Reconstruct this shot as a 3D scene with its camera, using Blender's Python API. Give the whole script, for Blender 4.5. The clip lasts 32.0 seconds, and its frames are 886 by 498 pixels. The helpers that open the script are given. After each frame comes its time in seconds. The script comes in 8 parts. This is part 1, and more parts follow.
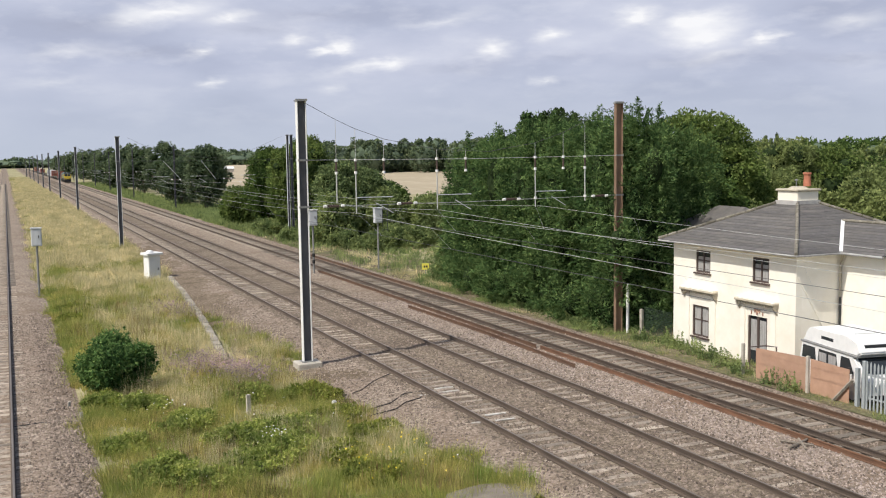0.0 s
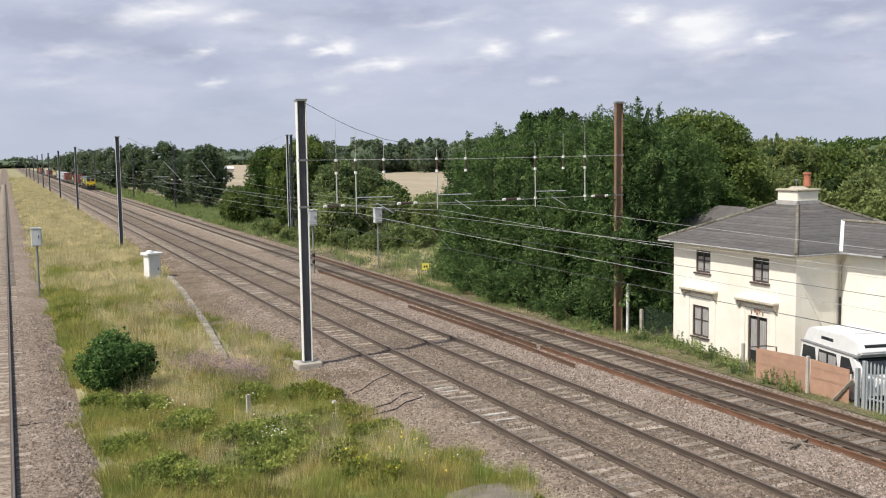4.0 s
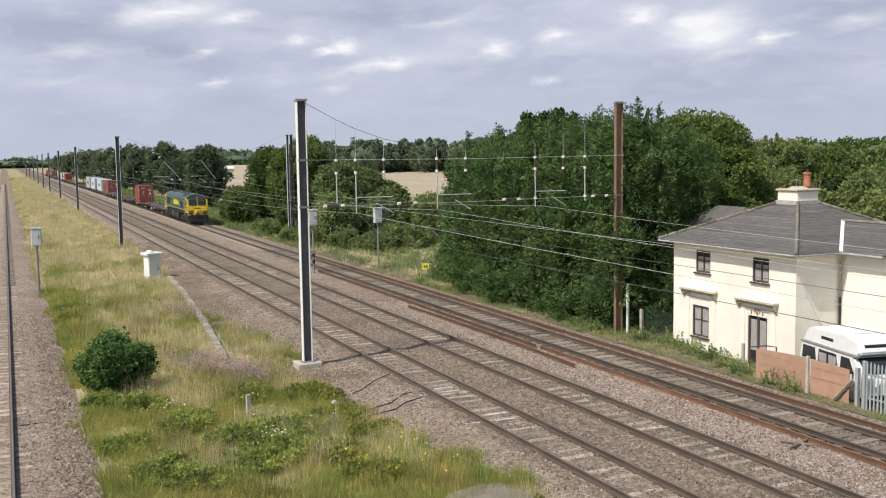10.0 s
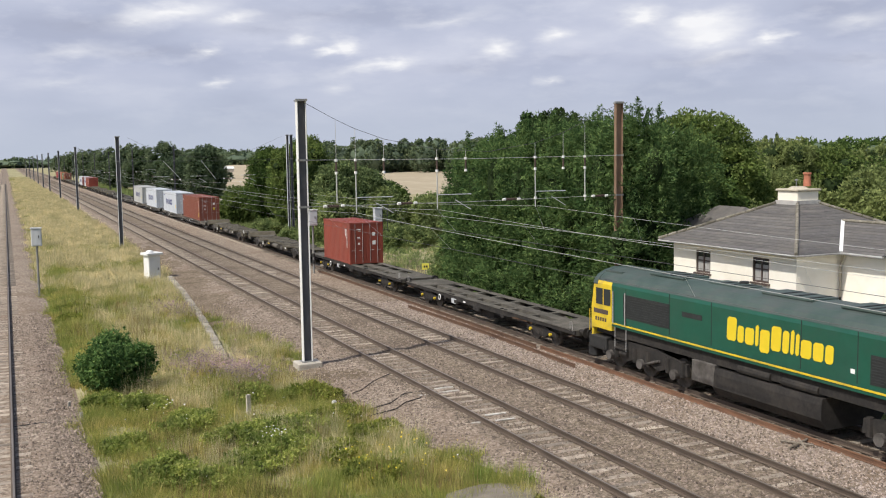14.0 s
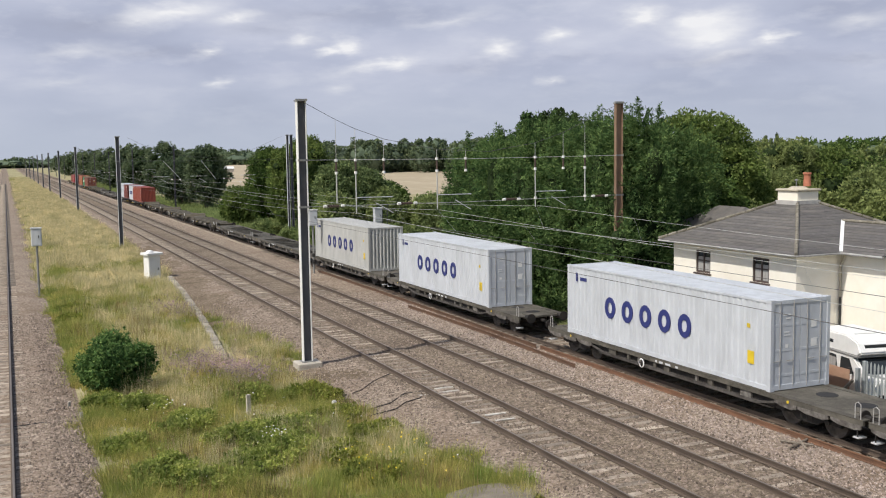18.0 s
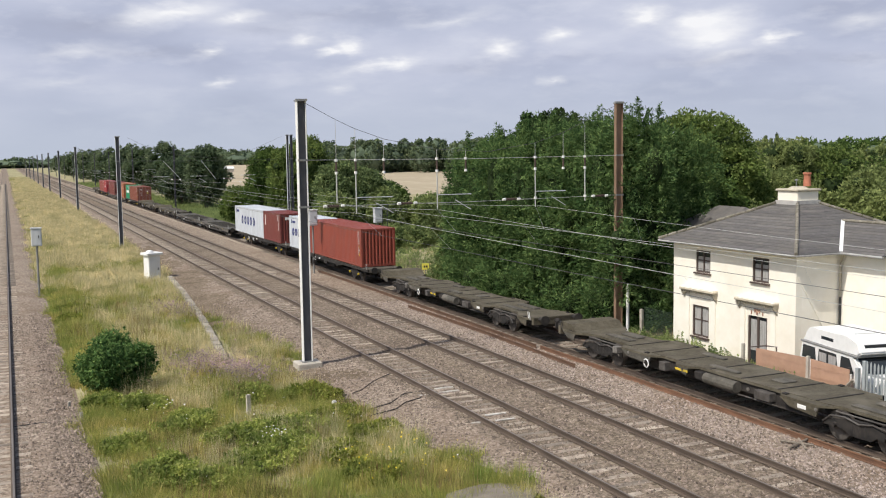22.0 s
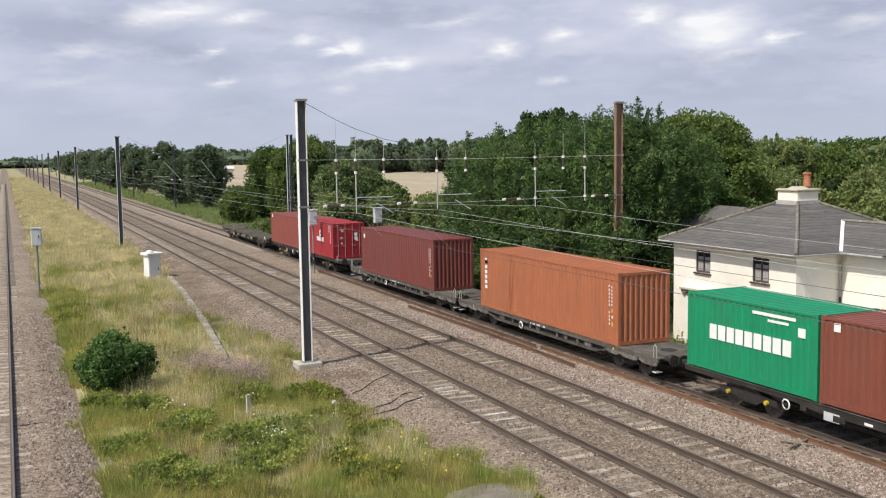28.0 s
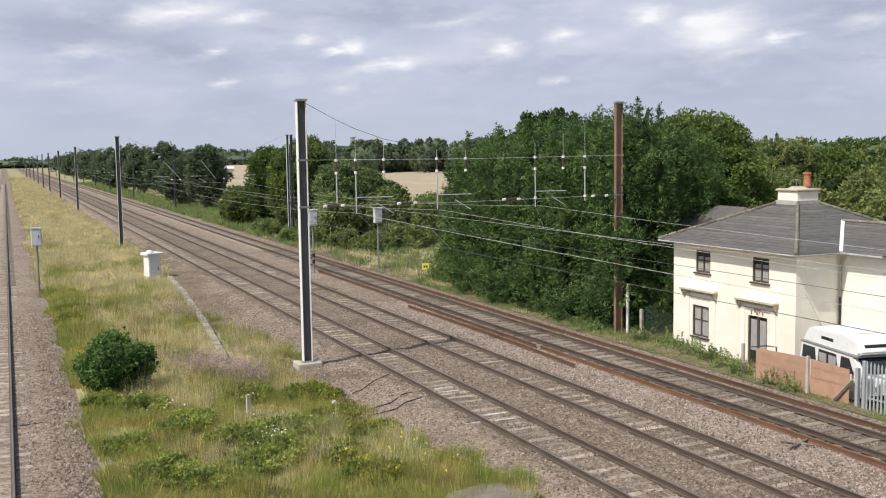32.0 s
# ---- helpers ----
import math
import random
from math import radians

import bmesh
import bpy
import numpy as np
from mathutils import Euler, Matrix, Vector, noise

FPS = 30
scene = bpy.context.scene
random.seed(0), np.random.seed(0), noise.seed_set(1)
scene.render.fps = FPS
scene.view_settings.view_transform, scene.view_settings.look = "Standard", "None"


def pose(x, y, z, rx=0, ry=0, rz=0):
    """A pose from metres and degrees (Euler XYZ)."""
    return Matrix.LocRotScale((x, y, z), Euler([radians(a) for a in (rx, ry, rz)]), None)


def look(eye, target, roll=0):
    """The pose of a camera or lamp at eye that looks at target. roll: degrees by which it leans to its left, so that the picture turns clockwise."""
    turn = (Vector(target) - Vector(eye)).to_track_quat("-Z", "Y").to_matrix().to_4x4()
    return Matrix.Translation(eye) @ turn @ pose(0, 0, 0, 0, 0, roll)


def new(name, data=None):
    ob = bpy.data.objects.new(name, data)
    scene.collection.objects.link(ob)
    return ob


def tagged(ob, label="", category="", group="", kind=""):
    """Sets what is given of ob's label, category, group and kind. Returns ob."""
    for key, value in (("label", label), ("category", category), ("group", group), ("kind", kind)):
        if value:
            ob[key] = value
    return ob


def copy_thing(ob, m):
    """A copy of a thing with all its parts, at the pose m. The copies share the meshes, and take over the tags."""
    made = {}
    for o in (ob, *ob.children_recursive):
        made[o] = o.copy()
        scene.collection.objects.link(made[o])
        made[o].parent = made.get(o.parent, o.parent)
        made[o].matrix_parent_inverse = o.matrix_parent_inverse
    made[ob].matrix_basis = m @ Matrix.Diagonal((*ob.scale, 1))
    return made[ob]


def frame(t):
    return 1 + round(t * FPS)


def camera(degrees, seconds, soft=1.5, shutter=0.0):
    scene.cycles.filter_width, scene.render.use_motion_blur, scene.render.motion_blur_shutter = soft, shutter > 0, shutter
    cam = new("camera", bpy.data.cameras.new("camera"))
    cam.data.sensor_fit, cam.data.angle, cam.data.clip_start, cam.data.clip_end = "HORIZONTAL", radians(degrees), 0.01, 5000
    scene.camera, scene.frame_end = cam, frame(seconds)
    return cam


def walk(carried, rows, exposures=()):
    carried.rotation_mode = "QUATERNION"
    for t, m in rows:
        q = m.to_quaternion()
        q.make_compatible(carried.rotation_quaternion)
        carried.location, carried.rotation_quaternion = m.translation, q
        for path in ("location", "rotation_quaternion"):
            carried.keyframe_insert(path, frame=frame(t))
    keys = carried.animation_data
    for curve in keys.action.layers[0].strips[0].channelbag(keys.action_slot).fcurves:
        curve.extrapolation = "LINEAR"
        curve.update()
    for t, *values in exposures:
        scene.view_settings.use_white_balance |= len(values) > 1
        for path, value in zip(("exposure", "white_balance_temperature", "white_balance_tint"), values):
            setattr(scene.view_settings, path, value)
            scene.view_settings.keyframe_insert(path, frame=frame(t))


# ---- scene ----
# ---------------- camera ----------------
EYE = (0.0, 0.0, 8.46)
YAW, PITCH = radians(23.82), radians(5.405)
AIM = (math.sin(YAW) * math.cos(PITCH), math.cos(YAW) * math.cos(PITCH), 8.46 - math.sin(PITCH))
cam = camera(48.4, 32.0, soft=1.1)
walk(cam, [(0.0, look(EYE, AIM, -0.83)), (32.0, look(EYE, AIM, -0.83))],
     exposures=[(0.0, 0.03), (16.5, 0.0), (17.8, -0.05), (18.6, -0.17), (19.3, -0.17), (19.9, 0.0), (23.8, 0.0), (24.4, -0.10), (25.0, -0.02), (32.0, 0.03)])

# ---------------- light ----------------
SUN_DIR = Vector((0.956 * math.cos(radians(52.5)), 0.293 * math.cos(radians(52.5)), -math.sin(radians(52.5))))
world = bpy.data.worlds.new("sky")
scene.world = world
world.use_nodes = True
wt = world.node_tree
sky = wt.nodes.new("ShaderNodeTexSky")
sky.sky_type = "NISHITA"
sky.sun_disc = False
sky.sun_elevation = radians(52.5)
sky.sun_rotation = math.atan2(-SUN_DIR.x, -SUN_DIR.y)
sky.dust_density = 2.5
wt.nodes["Background"].inputs["Strength"].default_value = 0.12
wt.links.new(sky.outputs["Color"], wt.nodes["Background"].inputs["Color"])
sun = new("sun", bpy.data.lights.new("sun", "SUN"))
sun.data.energy, sun.data.angle, sun.data.color = 4.2, radians(0.6), (1.0, 0.95, 0.86)
sun.matrix_world = look((-60, -15, 80), Vector((-60, -15, 80)) + SUN_DIR)

# ---------------- materials ----------------


def node(nt, kind, **values):
    n = nt.nodes.new(kind)
    for key, value in values.items():
        n.inputs[key].default_value = value
    return n


def ramp(nt, fac, stops):
    r = nt.nodes.new("ShaderNodeValToRGB")
    els = r.color_ramp.elements
    while len(els) < len(stops):
        els.new(0.5)
    for e, (p, c) in zip(els, stops):
        e.position, e.color = p, (*c, 1) if len(c) == 3 else c
    nt.links.new(fac, r.inputs["Fac"])
    return r.outputs["Color"]


def mixed(nt, fac, a, b, mode="MIX"):
    m = nt.nodes.new("ShaderNodeMix")
    m.data_type, m.blend_type = "RGBA", mode
    for socket, value in ((m.inputs["Factor"], fac), (m.inputs["A"], a), (m.inputs["B"], b)):
        if isinstance(value, (int, float)):
            socket.default_value = value
        elif isinstance(value, tuple):
            socket.default_value = (*value, 1)
        else:
            nt.links.new(value, socket)
    return m.outputs["Result"]


def coords(nt, stretch=(1, 1, 1), shift=True):
    """Object coordinates, shifted a little from piece to piece."""
    tc = nt.nodes.new("ShaderNodeTexCoord")
    mp = nt.nodes.new("ShaderNodeMapping")
    mp.inputs["Scale"].default_value = stretch
    nt.links.new(tc.outputs["Object"], mp.inputs["Vector"])
    if shift:
        oi = nt.nodes.new("ShaderNodeObjectInfo")
        mul = nt.nodes.new("ShaderNodeVectorMath")
        mul.operation = "SCALE"
        mul.inputs[0].default_value = (37, 23, 11)
        nt.links.new(oi.outputs["Random"], mul.inputs["Scale"])
        nt.links.new(mul.outputs["Vector"], mp.inputs["Location"])
    return mp.outputs["Vector"]


def surf(name, stops, scale=6.0, rough=0.7, metal=0.0, bump=0.15, bscale=60.0, stain=None, sscale=1.2, samount=0.5,
         stretch=(1, 1, 1), per_object=0.0, per_island=0.0, shift=True, spec=0.5, detail=6.0):
    """A procedural surface: fine grain from stops, broad stains over it, and a bump."""
    m = bpy.data.materials.new(name)
    m.use_nodes = True
    nt = m.node_tree
    bsdf = nt.nodes["Principled BSDF"]
    v = coords(nt, stretch, shift)
    n1 = node(nt, "ShaderNodeTexNoise", Scale=scale, Detail=detail, Roughness=0.65)
    nt.links.new(v, n1.inputs["Vector"])
    k = len(stops) - 1
    col = ramp(nt, n1.outputs["Fac"], [(0.3 + 0.4 * i / max(k, 1), c) for i, c in enumerate(stops)])
    if stain:
        n2 = node(nt, "ShaderNodeTexNoise", Scale=sscale, Detail=4.0, Roughness=0.6)
        nt.links.new(v, n2.inputs["Vector"])
        f = ramp(nt, n2.outputs["Fac"], [(0.45, (0, 0, 0)), (0.68, (samount,) * 3)])
        col = mixed(nt, f, col, stain)
    for source, amount in (("ShaderNodeObjectInfo", per_object), ("ShaderNodeNewGeometry", per_island)):
        if amount:
            oi = nt.nodes.new(source)
            out = oi.outputs["Random"] if source == "ShaderNodeObjectInfo" else oi.outputs["Random Per Island"]
            g = ramp(nt, out, [(0.0, (1 - amount,) * 3), (1.0, (1 + amount,) * 3)])
            col = mixed(nt, 1.0, col, g, "MULTIPLY")
    nt.links.new(col, bsdf.inputs["Base Color"])
    bsdf.inputs["Roughness"].default_value = rough
    bsdf.inputs["Metallic"].default_value = metal
    bsdf.inputs["Specular IOR Level"].default_value = spec
    if bump:
        n3 = node(nt, "ShaderNodeTexNoise", Scale=bscale, Detail=3.0)
        nt.links.new(v, n3.inputs["Vector"])
        b = node(nt, "ShaderNodeBump", Strength=bump, Distance=0.02)
        nt.links.new(n3.outputs["Fac"], b.inputs["Height"])
        nt.links.new(b.outputs["Normal"], bsdf.inputs["Normal"])
    return m


def leaf_material(name, dark, mid, light, patch=0.25, clear=0.3, low=(0.6, 0.65, 0.6), high=(1.35, 1.25, 1.1)):
    """Leaves: colour varies from leaf to leaf and in broad patches; a little light passes through."""
    m = bpy.data.materials.new(name)
    m.use_nodes = True
    nt = m.node_tree
    bsdf = nt.nodes["Principled BSDF"]
    g = nt.nodes.new("ShaderNodeNewGeometry")
    col = ramp(nt, g.outputs["Random Per Island"], [(0.0, dark), (0.55, mid), (1.0, light)])
    tc = nt.nodes.new("ShaderNodeTexCoord")
    n = node(nt, "ShaderNodeTexNoise", Scale=patch, Detail=3.0)
    nt.links.new(tc.outputs["Object"], n.inputs["Vector"])
    f = ramp(nt, n.outputs["Fac"], [(0.35, low), (0.65, high)])
    col = mixed(nt, 1.0, col, f, "MULTIPLY")
    fine = node(nt, "ShaderNodeTexNoise", Scale=patch * 4.5, Detail=2.0)
    nt.links.new(tc.outputs["Object"], fine.inputs["Vector"])
    col = mixed(nt, 1.0, col, ramp(nt, fine.outputs["Fac"], [(0.35, (0.80, 0.82, 0.80)), (0.65, (1.18, 1.15, 1.10))]), "MULTIPLY")
    nt.links.new(col, bsdf.inputs["Base Color"])
    bsdf.inputs["Roughness"].default_value = 0.95
    bsdf.inputs["Specular IOR Level"].default_value = 0.05
    tr = nt.nodes.new("ShaderNodeBsdfTranslucent")
    nt.links.new(col, tr.inputs["Color"])
    mx = nt.nodes.new("ShaderNodeMixShader")
    mx.inputs["Fac"].default_value = clear
    nt.links.new(bsdf.outputs["BSDF"], mx.inputs[1])
    nt.links.new(tr.outputs["BSDF"], mx.inputs[2])
    nt.links.new(mx.outputs["Shader"], nt.nodes["Material Output"].inputs["Surface"])
    return m


M = dict(
    ballast=surf("ballast", [(0.05, 0.038, 0.030), (0.25, 0.20, 0.155), (0.50, 0.42, 0.345)], 8.0, 0.95, bump=1.0, bscale=12.0,
                 stain=(0.165, 0.115, 0.08), sscale=0.35, samount=0.6, shift=False, spec=0.2, detail=10.0),
    oiled=surf("trackbed", [(0.04, 0.031, 0.023), (0.185, 0.148, 0.11), (0.40, 0.33, 0.26)], 8.0, 0.95, bump=1.0, bscale=12.0,
               stain=(0.09, 0.066, 0.048), sscale=0.3, samount=0.7, shift=False, spec=0.2, detail=10.0),
    stone=surf("ballast_stone", [(0.11, 0.085, 0.068), (0.29, 0.235, 0.195)], 3.0, 0.95, bump=0, per_island=0.55, shift=False, spec=0.2),
    pale_stone=surf("pale_stone", [(0.22, 0.175, 0.15), (0.38, 0.32, 0.285)], 3.0, 0.95, bump=0, per_island=0.4, shift=False, spec=0.2),
    dirt=surf("dirt", [(0.17, 0.13, 0.09), (0.30, 0.25, 0.17), (0.42, 0.36, 0.25)], 5.0, 0.95, bump=0.8, bscale=20.0,
              stain=(0.14, 0.17, 0.05), sscale=0.25, samount=0.8, shift=False, spec=0.15),
    soil=surf("stony_soil", [(0.075, 0.055, 0.038), (0.185, 0.145, 0.105), (0.36, 0.29, 0.225)], 7.0, 0.95, bump=1.0, bscale=14.0,
              stain=(0.10, 0.075, 0.045), sscale=0.5, samount=0.7, shift=False, spec=0.15, detail=10.0),
    bank_soil=surf("lineside_soil", [(0.07, 0.056, 0.036), (0.165, 0.135, 0.088), (0.30, 0.25, 0.175)], 5.0, 0.95, bump=1.0, bscale=12.0,
                   stain=(0.095, 0.115, 0.042), sscale=0.45, samount=0.8, shift=False, spec=0.15, detail=9.0),
    grassland=surf("grassland", [(0.18, 0.175, 0.08), (0.29, 0.27, 0.145), (0.42, 0.375, 0.235)], 1.2, 0.95, bump=0.8, bscale=8.0,
                   stain=(0.46, 0.41, 0.28), sscale=0.05, samount=0.6, shift=False, spec=0.1),
    stubble=surf("stubble", [(0.34, 0.285, 0.20), (0.45, 0.385, 0.28)], 0.5, 0.95, bump=0.3, bscale=3.0,
                 stain=(0.30, 0.26, 0.18), sscale=0.03, stretch=(1, 0.15, 1), shift=False, spec=0.1),
    rail_side=surf("rusty_rail", [(0.065, 0.049, 0.038), (0.135, 0.102, 0.079)], 8.0, 0.85, metal=0.1, bump=0.2, stretch=(1, 0.1, 1)),
    rail_top=surf("worn_rail_head", [(0.15, 0.125, 0.105), (0.27, 0.235, 0.205)], 8.0, 0.5, metal=0.5, bump=0.03, stretch=(1, 0.05, 1)),
    rust=surf("orange_rust", [(0.10, 0.054, 0.033), (0.215, 0.11, 0.063)], 9.0, 0.9, bump=0.2, stretch=(1, 0.1, 1)),
    sleeper=surf("weathered_concrete", [(0.24, 0.20, 0.16), (0.40, 0.345, 0.28)], 4.0, 0.9, bump=0.3, per_object=0.4,
                 stain=(0.13, 0.105, 0.083), sscale=1.5, samount=0.8),
    timber=surf("sleeper_timber", [(0.15, 0.125, 0.10), (0.30, 0.26, 0.21)], 4.0, 0.9, bump=0.4, per_object=0.35, stretch=(0.3, 4, 1)),
    brown_rust=surf("brown_rust", [(0.065, 0.038, 0.024), (0.145, 0.08, 0.048)], 9.0, 0.9, bump=0.2, stretch=(1, 0.1, 1)),
    oldconcrete=surf("stained_concrete", [(0.17, 0.145, 0.12), (0.27, 0.235, 0.195)], 3.0, 0.95, bump=0.4, stain=(0.12, 0.11, 0.07), sscale=1.2),
    kerbstone=surf("weathered_kerbstone", [(0.23, 0.20, 0.165), (0.40, 0.365, 0.31)], 4.0, 0.9, bump=0.4, per_object=0.2, stain=(0.15, 0.14, 0.09), sscale=1.5, samount=0.8),
    concrete=surf("concrete", [(0.36, 0.33, 0.28), (0.52, 0.48, 0.42)], 3.0, 0.9, bump=0.3, stain=(0.22, 0.2, 0.15), sscale=1.0),
    galv=surf("galvanised_steel", [(0.52, 0.54, 0.56), (0.68, 0.70, 0.72)], 3.0, 0.55, metal=0.25, bump=0.04, stretch=(1, 1, 0.2)),
    dullsteel=surf("dull_steel", [(0.20, 0.20, 0.20), (0.32, 0.32, 0.31)], 3.0, 0.6, metal=0.3, bump=0.04, stretch=(1, 1, 0.2)),
    # For dark steel parts, and for the shade painted on the mast webs.
    darksteel=surf("dark_steel_and_web_shade", [(0.06, 0.062, 0.072), (0.10, 0.102, 0.115)], 3.0, 0.7, metal=0.1, bump=0.04, stretch=(1, 1, 0.2)),
    brownsteel=surf("rusted_mast_steel", [(0.16, 0.10, 0.065), (0.29, 0.19, 0.13)], 3.0, 0.8, metal=0.1, bump=0.1, stretch=(1, 1, 0.25)),
    wire=surf("copper_wire", [(0.55, 0.55, 0.54), (0.66, 0.66, 0.64)], 2.0, 0.4, metal=0.5, bump=0),
    darkwire=surf("dark_wire", [(0.06, 0.06, 0.06), (0.10, 0.10, 0.10)], 2.0, 0.6, bump=0),
    porcelain=surf("insulator", [(0.70, 0.70, 0.69), (0.80, 0.80, 0.78)], 2.0, 0.3, bump=0),
    brownins=surf("brown_insulator", [(0.05, 0.035, 0.03), (0.09, 0.06, 0.05)], 2.0, 0.3, bump=0),
    white=surf("white_paint", [(0.74, 0.74, 0.73), (0.82, 0.82, 0.81)], 3.0, 0.5, bump=0.05, stain=(0.6, 0.58, 0.54), sscale=1.5, samount=0.3),
    render_white=surf("painted_render", [(0.84, 0.795, 0.695), (0.88, 0.845, 0.765)], 2.0, 0.9, bump=0.25, bscale=40.0,
                      stain=(0.66, 0.60, 0.48), sscale=0.6, samount=0.35),
    slate=surf("roof_slate", [(0.075, 0.071, 0.070), (0.135, 0.127, 0.122)], 2.5, 0.75, bump=0.2, per_object=0.18, stain=(0.17, 0.155, 0.135), sscale=0.9, samount=0.5),
    hipstone=surf("lichened_hip_tiles", [(0.11, 0.10, 0.08), (0.25, 0.23, 0.19)], 7.0, 0.9, bump=0.3, per_object=0.3, stain=(0.10, 0.09, 0.06), sscale=3.0, samount=0.7),
    zinc=surf("grey_gutter", [(0.30, 0.30, 0.30), (0.46, 0.46, 0.45)], 4.0, 0.6, bump=0.05, stain=(0.16, 0.15, 0.13), sscale=1.5, samount=0.7),
    lead=surf("lead_and_mortar", [(0.33, 0.32, 0.31), (0.48, 0.46, 0.44)], 5.0, 0.85, bump=0.2),
    terracotta=surf("terracotta", [(0.34, 0.12, 0.07), (0.46, 0.18, 0.11)], 5.0, 0.85, bump=0.1),
    frame_dark=surf("brown_window_frame", [(0.06, 0.04, 0.035), (0.10, 0.075, 0.065)], 5.0, 0.6, bump=0.05),
    stonework=surf("carved_stone", [(0.36, 0.32, 0.25), (0.55, 0.50, 0.40)], 5.0, 0.9, bump=0.3),
    curtain=surf("net_curtain", [(0.24, 0.235, 0.225), (0.42, 0.41, 0.40)], 4.0, 0.95, bump=0, stretch=(6, 6, 0.5)),
    dark=surf("painted_hole_shade", [(0.015, 0.015, 0.017), (0.03, 0.03, 0.032)], 3.0, 0.9, bump=0),
    board=surf("brown_fibreboard", [(0.38, 0.225, 0.15), (0.47, 0.29, 0.20)], 3.0, 0.85, bump=0.05, stain=(0.33, 0.21, 0.15), sscale=0.8),
    wood=surf("grey_timber", [(0.24, 0.21, 0.17), (0.40, 0.36, 0.30)], 3.0, 0.9, bump=0.3, stretch=(4, 4, 0.5)),
    palisade=surf("palisade_steel", [(0.30, 0.33, 0.34), (0.44, 0.47, 0.48)], 3.0, 0.6, metal=0.2, bump=0.05),
    yellow=surf("yellow_paint", [(0.60, 0.43, 0.02), (0.72, 0.53, 0.035)], 3.0, 0.45, bump=0.03, stain=(0.33, 0.25, 0.055), sscale=1.3, samount=0.7),
    green=surf("green_paint", [(0.009, 0.072, 0.046), (0.015, 0.095, 0.062)], 1.5, 0.38, bump=0.03, stain=(0.028, 0.075, 0.055), sscale=0.7, samount=0.6),
    roofgrey=surf("sooty_roof", [(0.035, 0.060, 0.052), (0.065, 0.092, 0.083)], 1.2, 0.55, bump=0.05, stain=(0.075, 0.085, 0.08), sscale=0.8, samount=0.8),
    grille=surf("grille", [(0.012, 0.014, 0.014), (0.03, 0.033, 0.033)], 5.0, 0.7, bump=0.3),
    chassis=surf("sooty_chassis", [(0.009, 0.008, 0.0075), (0.025, 0.022, 0.020)], 6.0, 0.8, bump=0.3, stain=(0.048, 0.040, 0.034), sscale=1.5, samount=0.6),
    deck=surf("wagon_deck", [(0.046, 0.042, 0.034), (0.100, 0.092, 0.076)], 6.0, 0.85, bump=0.3, stain=(0.16, 0.146, 0.122), sscale=1.1, samount=0.75),
    olive=surf("faded_olive_deck", [(0.046, 0.039, 0.025), (0.098, 0.084, 0.056)], 7.0, 0.85, bump=0.3, stain=(0.13, 0.115, 0.085), sscale=1.4, samount=0.8),
    scuffed=surf("scuffed_grey_steel", [(0.09, 0.083, 0.075), (0.24, 0.225, 0.205)], 7.0, 0.8, bump=0.2, stain=(0.045, 0.036, 0.03), sscale=2.0, samount=0.9),
    sidegrey=surf("grey_solebar", [(0.055, 0.050, 0.046), (0.125, 0.115, 0.106)], 5.0, 0.8, bump=0.15, stain=(0.035, 0.029, 0.025), sscale=1.1, samount=0.9),
    black=surf("black_rubber", [(0.012, 0.012, 0.012), (0.03, 0.03, 0.03)], 4.0, 0.7, bump=0.05),
    blue=surf("blue_lettering", [(0.018, 0.028, 0.14), (0.03, 0.04, 0.18)], 4.0, 0.6, bump=0),
    plainwhite=surf("white_marking", [(0.74, 0.74, 0.73), (0.82, 0.82, 0.81)], 4.0, 0.6, bump=0),
    tree_bark=surf("bark", [(0.07, 0.055, 0.04), (0.16, 0.13, 0.10)], 6.0, 0.95, bump=0.6, stretch=(1, 1, 0.3)),
)
for key, c in dict(red=(0.24, 0.052, 0.034), maroon=(0.165, 0.040, 0.034), brown=(0.20, 0.058, 0.036), orange=(0.37, 0.125, 0.058),
                   bright=(0.32, 0.020, 0.028), rose=(0.235, 0.060, 0.048), paleg=(0.52, 0.55, 0.595), oldgrey=(0.44, 0.445, 0.435), evergreen=(0.004, 0.235, 0.105),
                   deepred=(0.165, 0.038, 0.031)).items():
    M[key] = surf("container_" + key, [tuple(x * 0.88 for x in c), tuple(min(x * 1.1, 1) for x in c)], 2.0, 0.5, bump=0.05,
                  stain=tuple(x * 0.72 + 0.02 for x in c), sscale=0.9, samount=0.5, stretch=(1, 1, 0.4))
M["glass"] = bpy.data.materials.new("window_glass")
M["glass"].use_nodes = True
gb = M["glass"].node_tree.nodes["Principled BSDF"]
gb.inputs["Base Color"].default_value = (0.03, 0.035, 0.04, 1)
gb.inputs["Roughness"].default_value = 0.06
M["hedge"] = leaf_material("dark_hedge_leaves", (0.055, 0.108, 0.046), (0.097, 0.168, 0.066), (0.165, 0.245, 0.100), 0.7)
M["tree"] = leaf_material("tree_leaves", (0.048, 0.085, 0.027), (0.082, 0.138, 0.042), (0.130, 0.195, 0.066), 0.6)
M["olive_tree"] = leaf_material("pale_tree_leaves", (0.15, 0.19, 0.075), (0.205, 0.25, 0.10), (0.26, 0.305, 0.13), 0.35, low=(0.80, 0.84, 0.80), high=(1.18, 1.14, 1.05))
M["dark_tree"] = leaf_material("dark_tree_leaves", (0.032, 0.058, 0.026), (0.052, 0.088, 0.038), (0.085, 0.125, 0.055), 0.4)
M["dull_tree"] = leaf_material("dull_green_leaves", (0.105, 0.155, 0.078), (0.155, 0.215, 0.105), (0.215, 0.28, 0.14), 0.6)
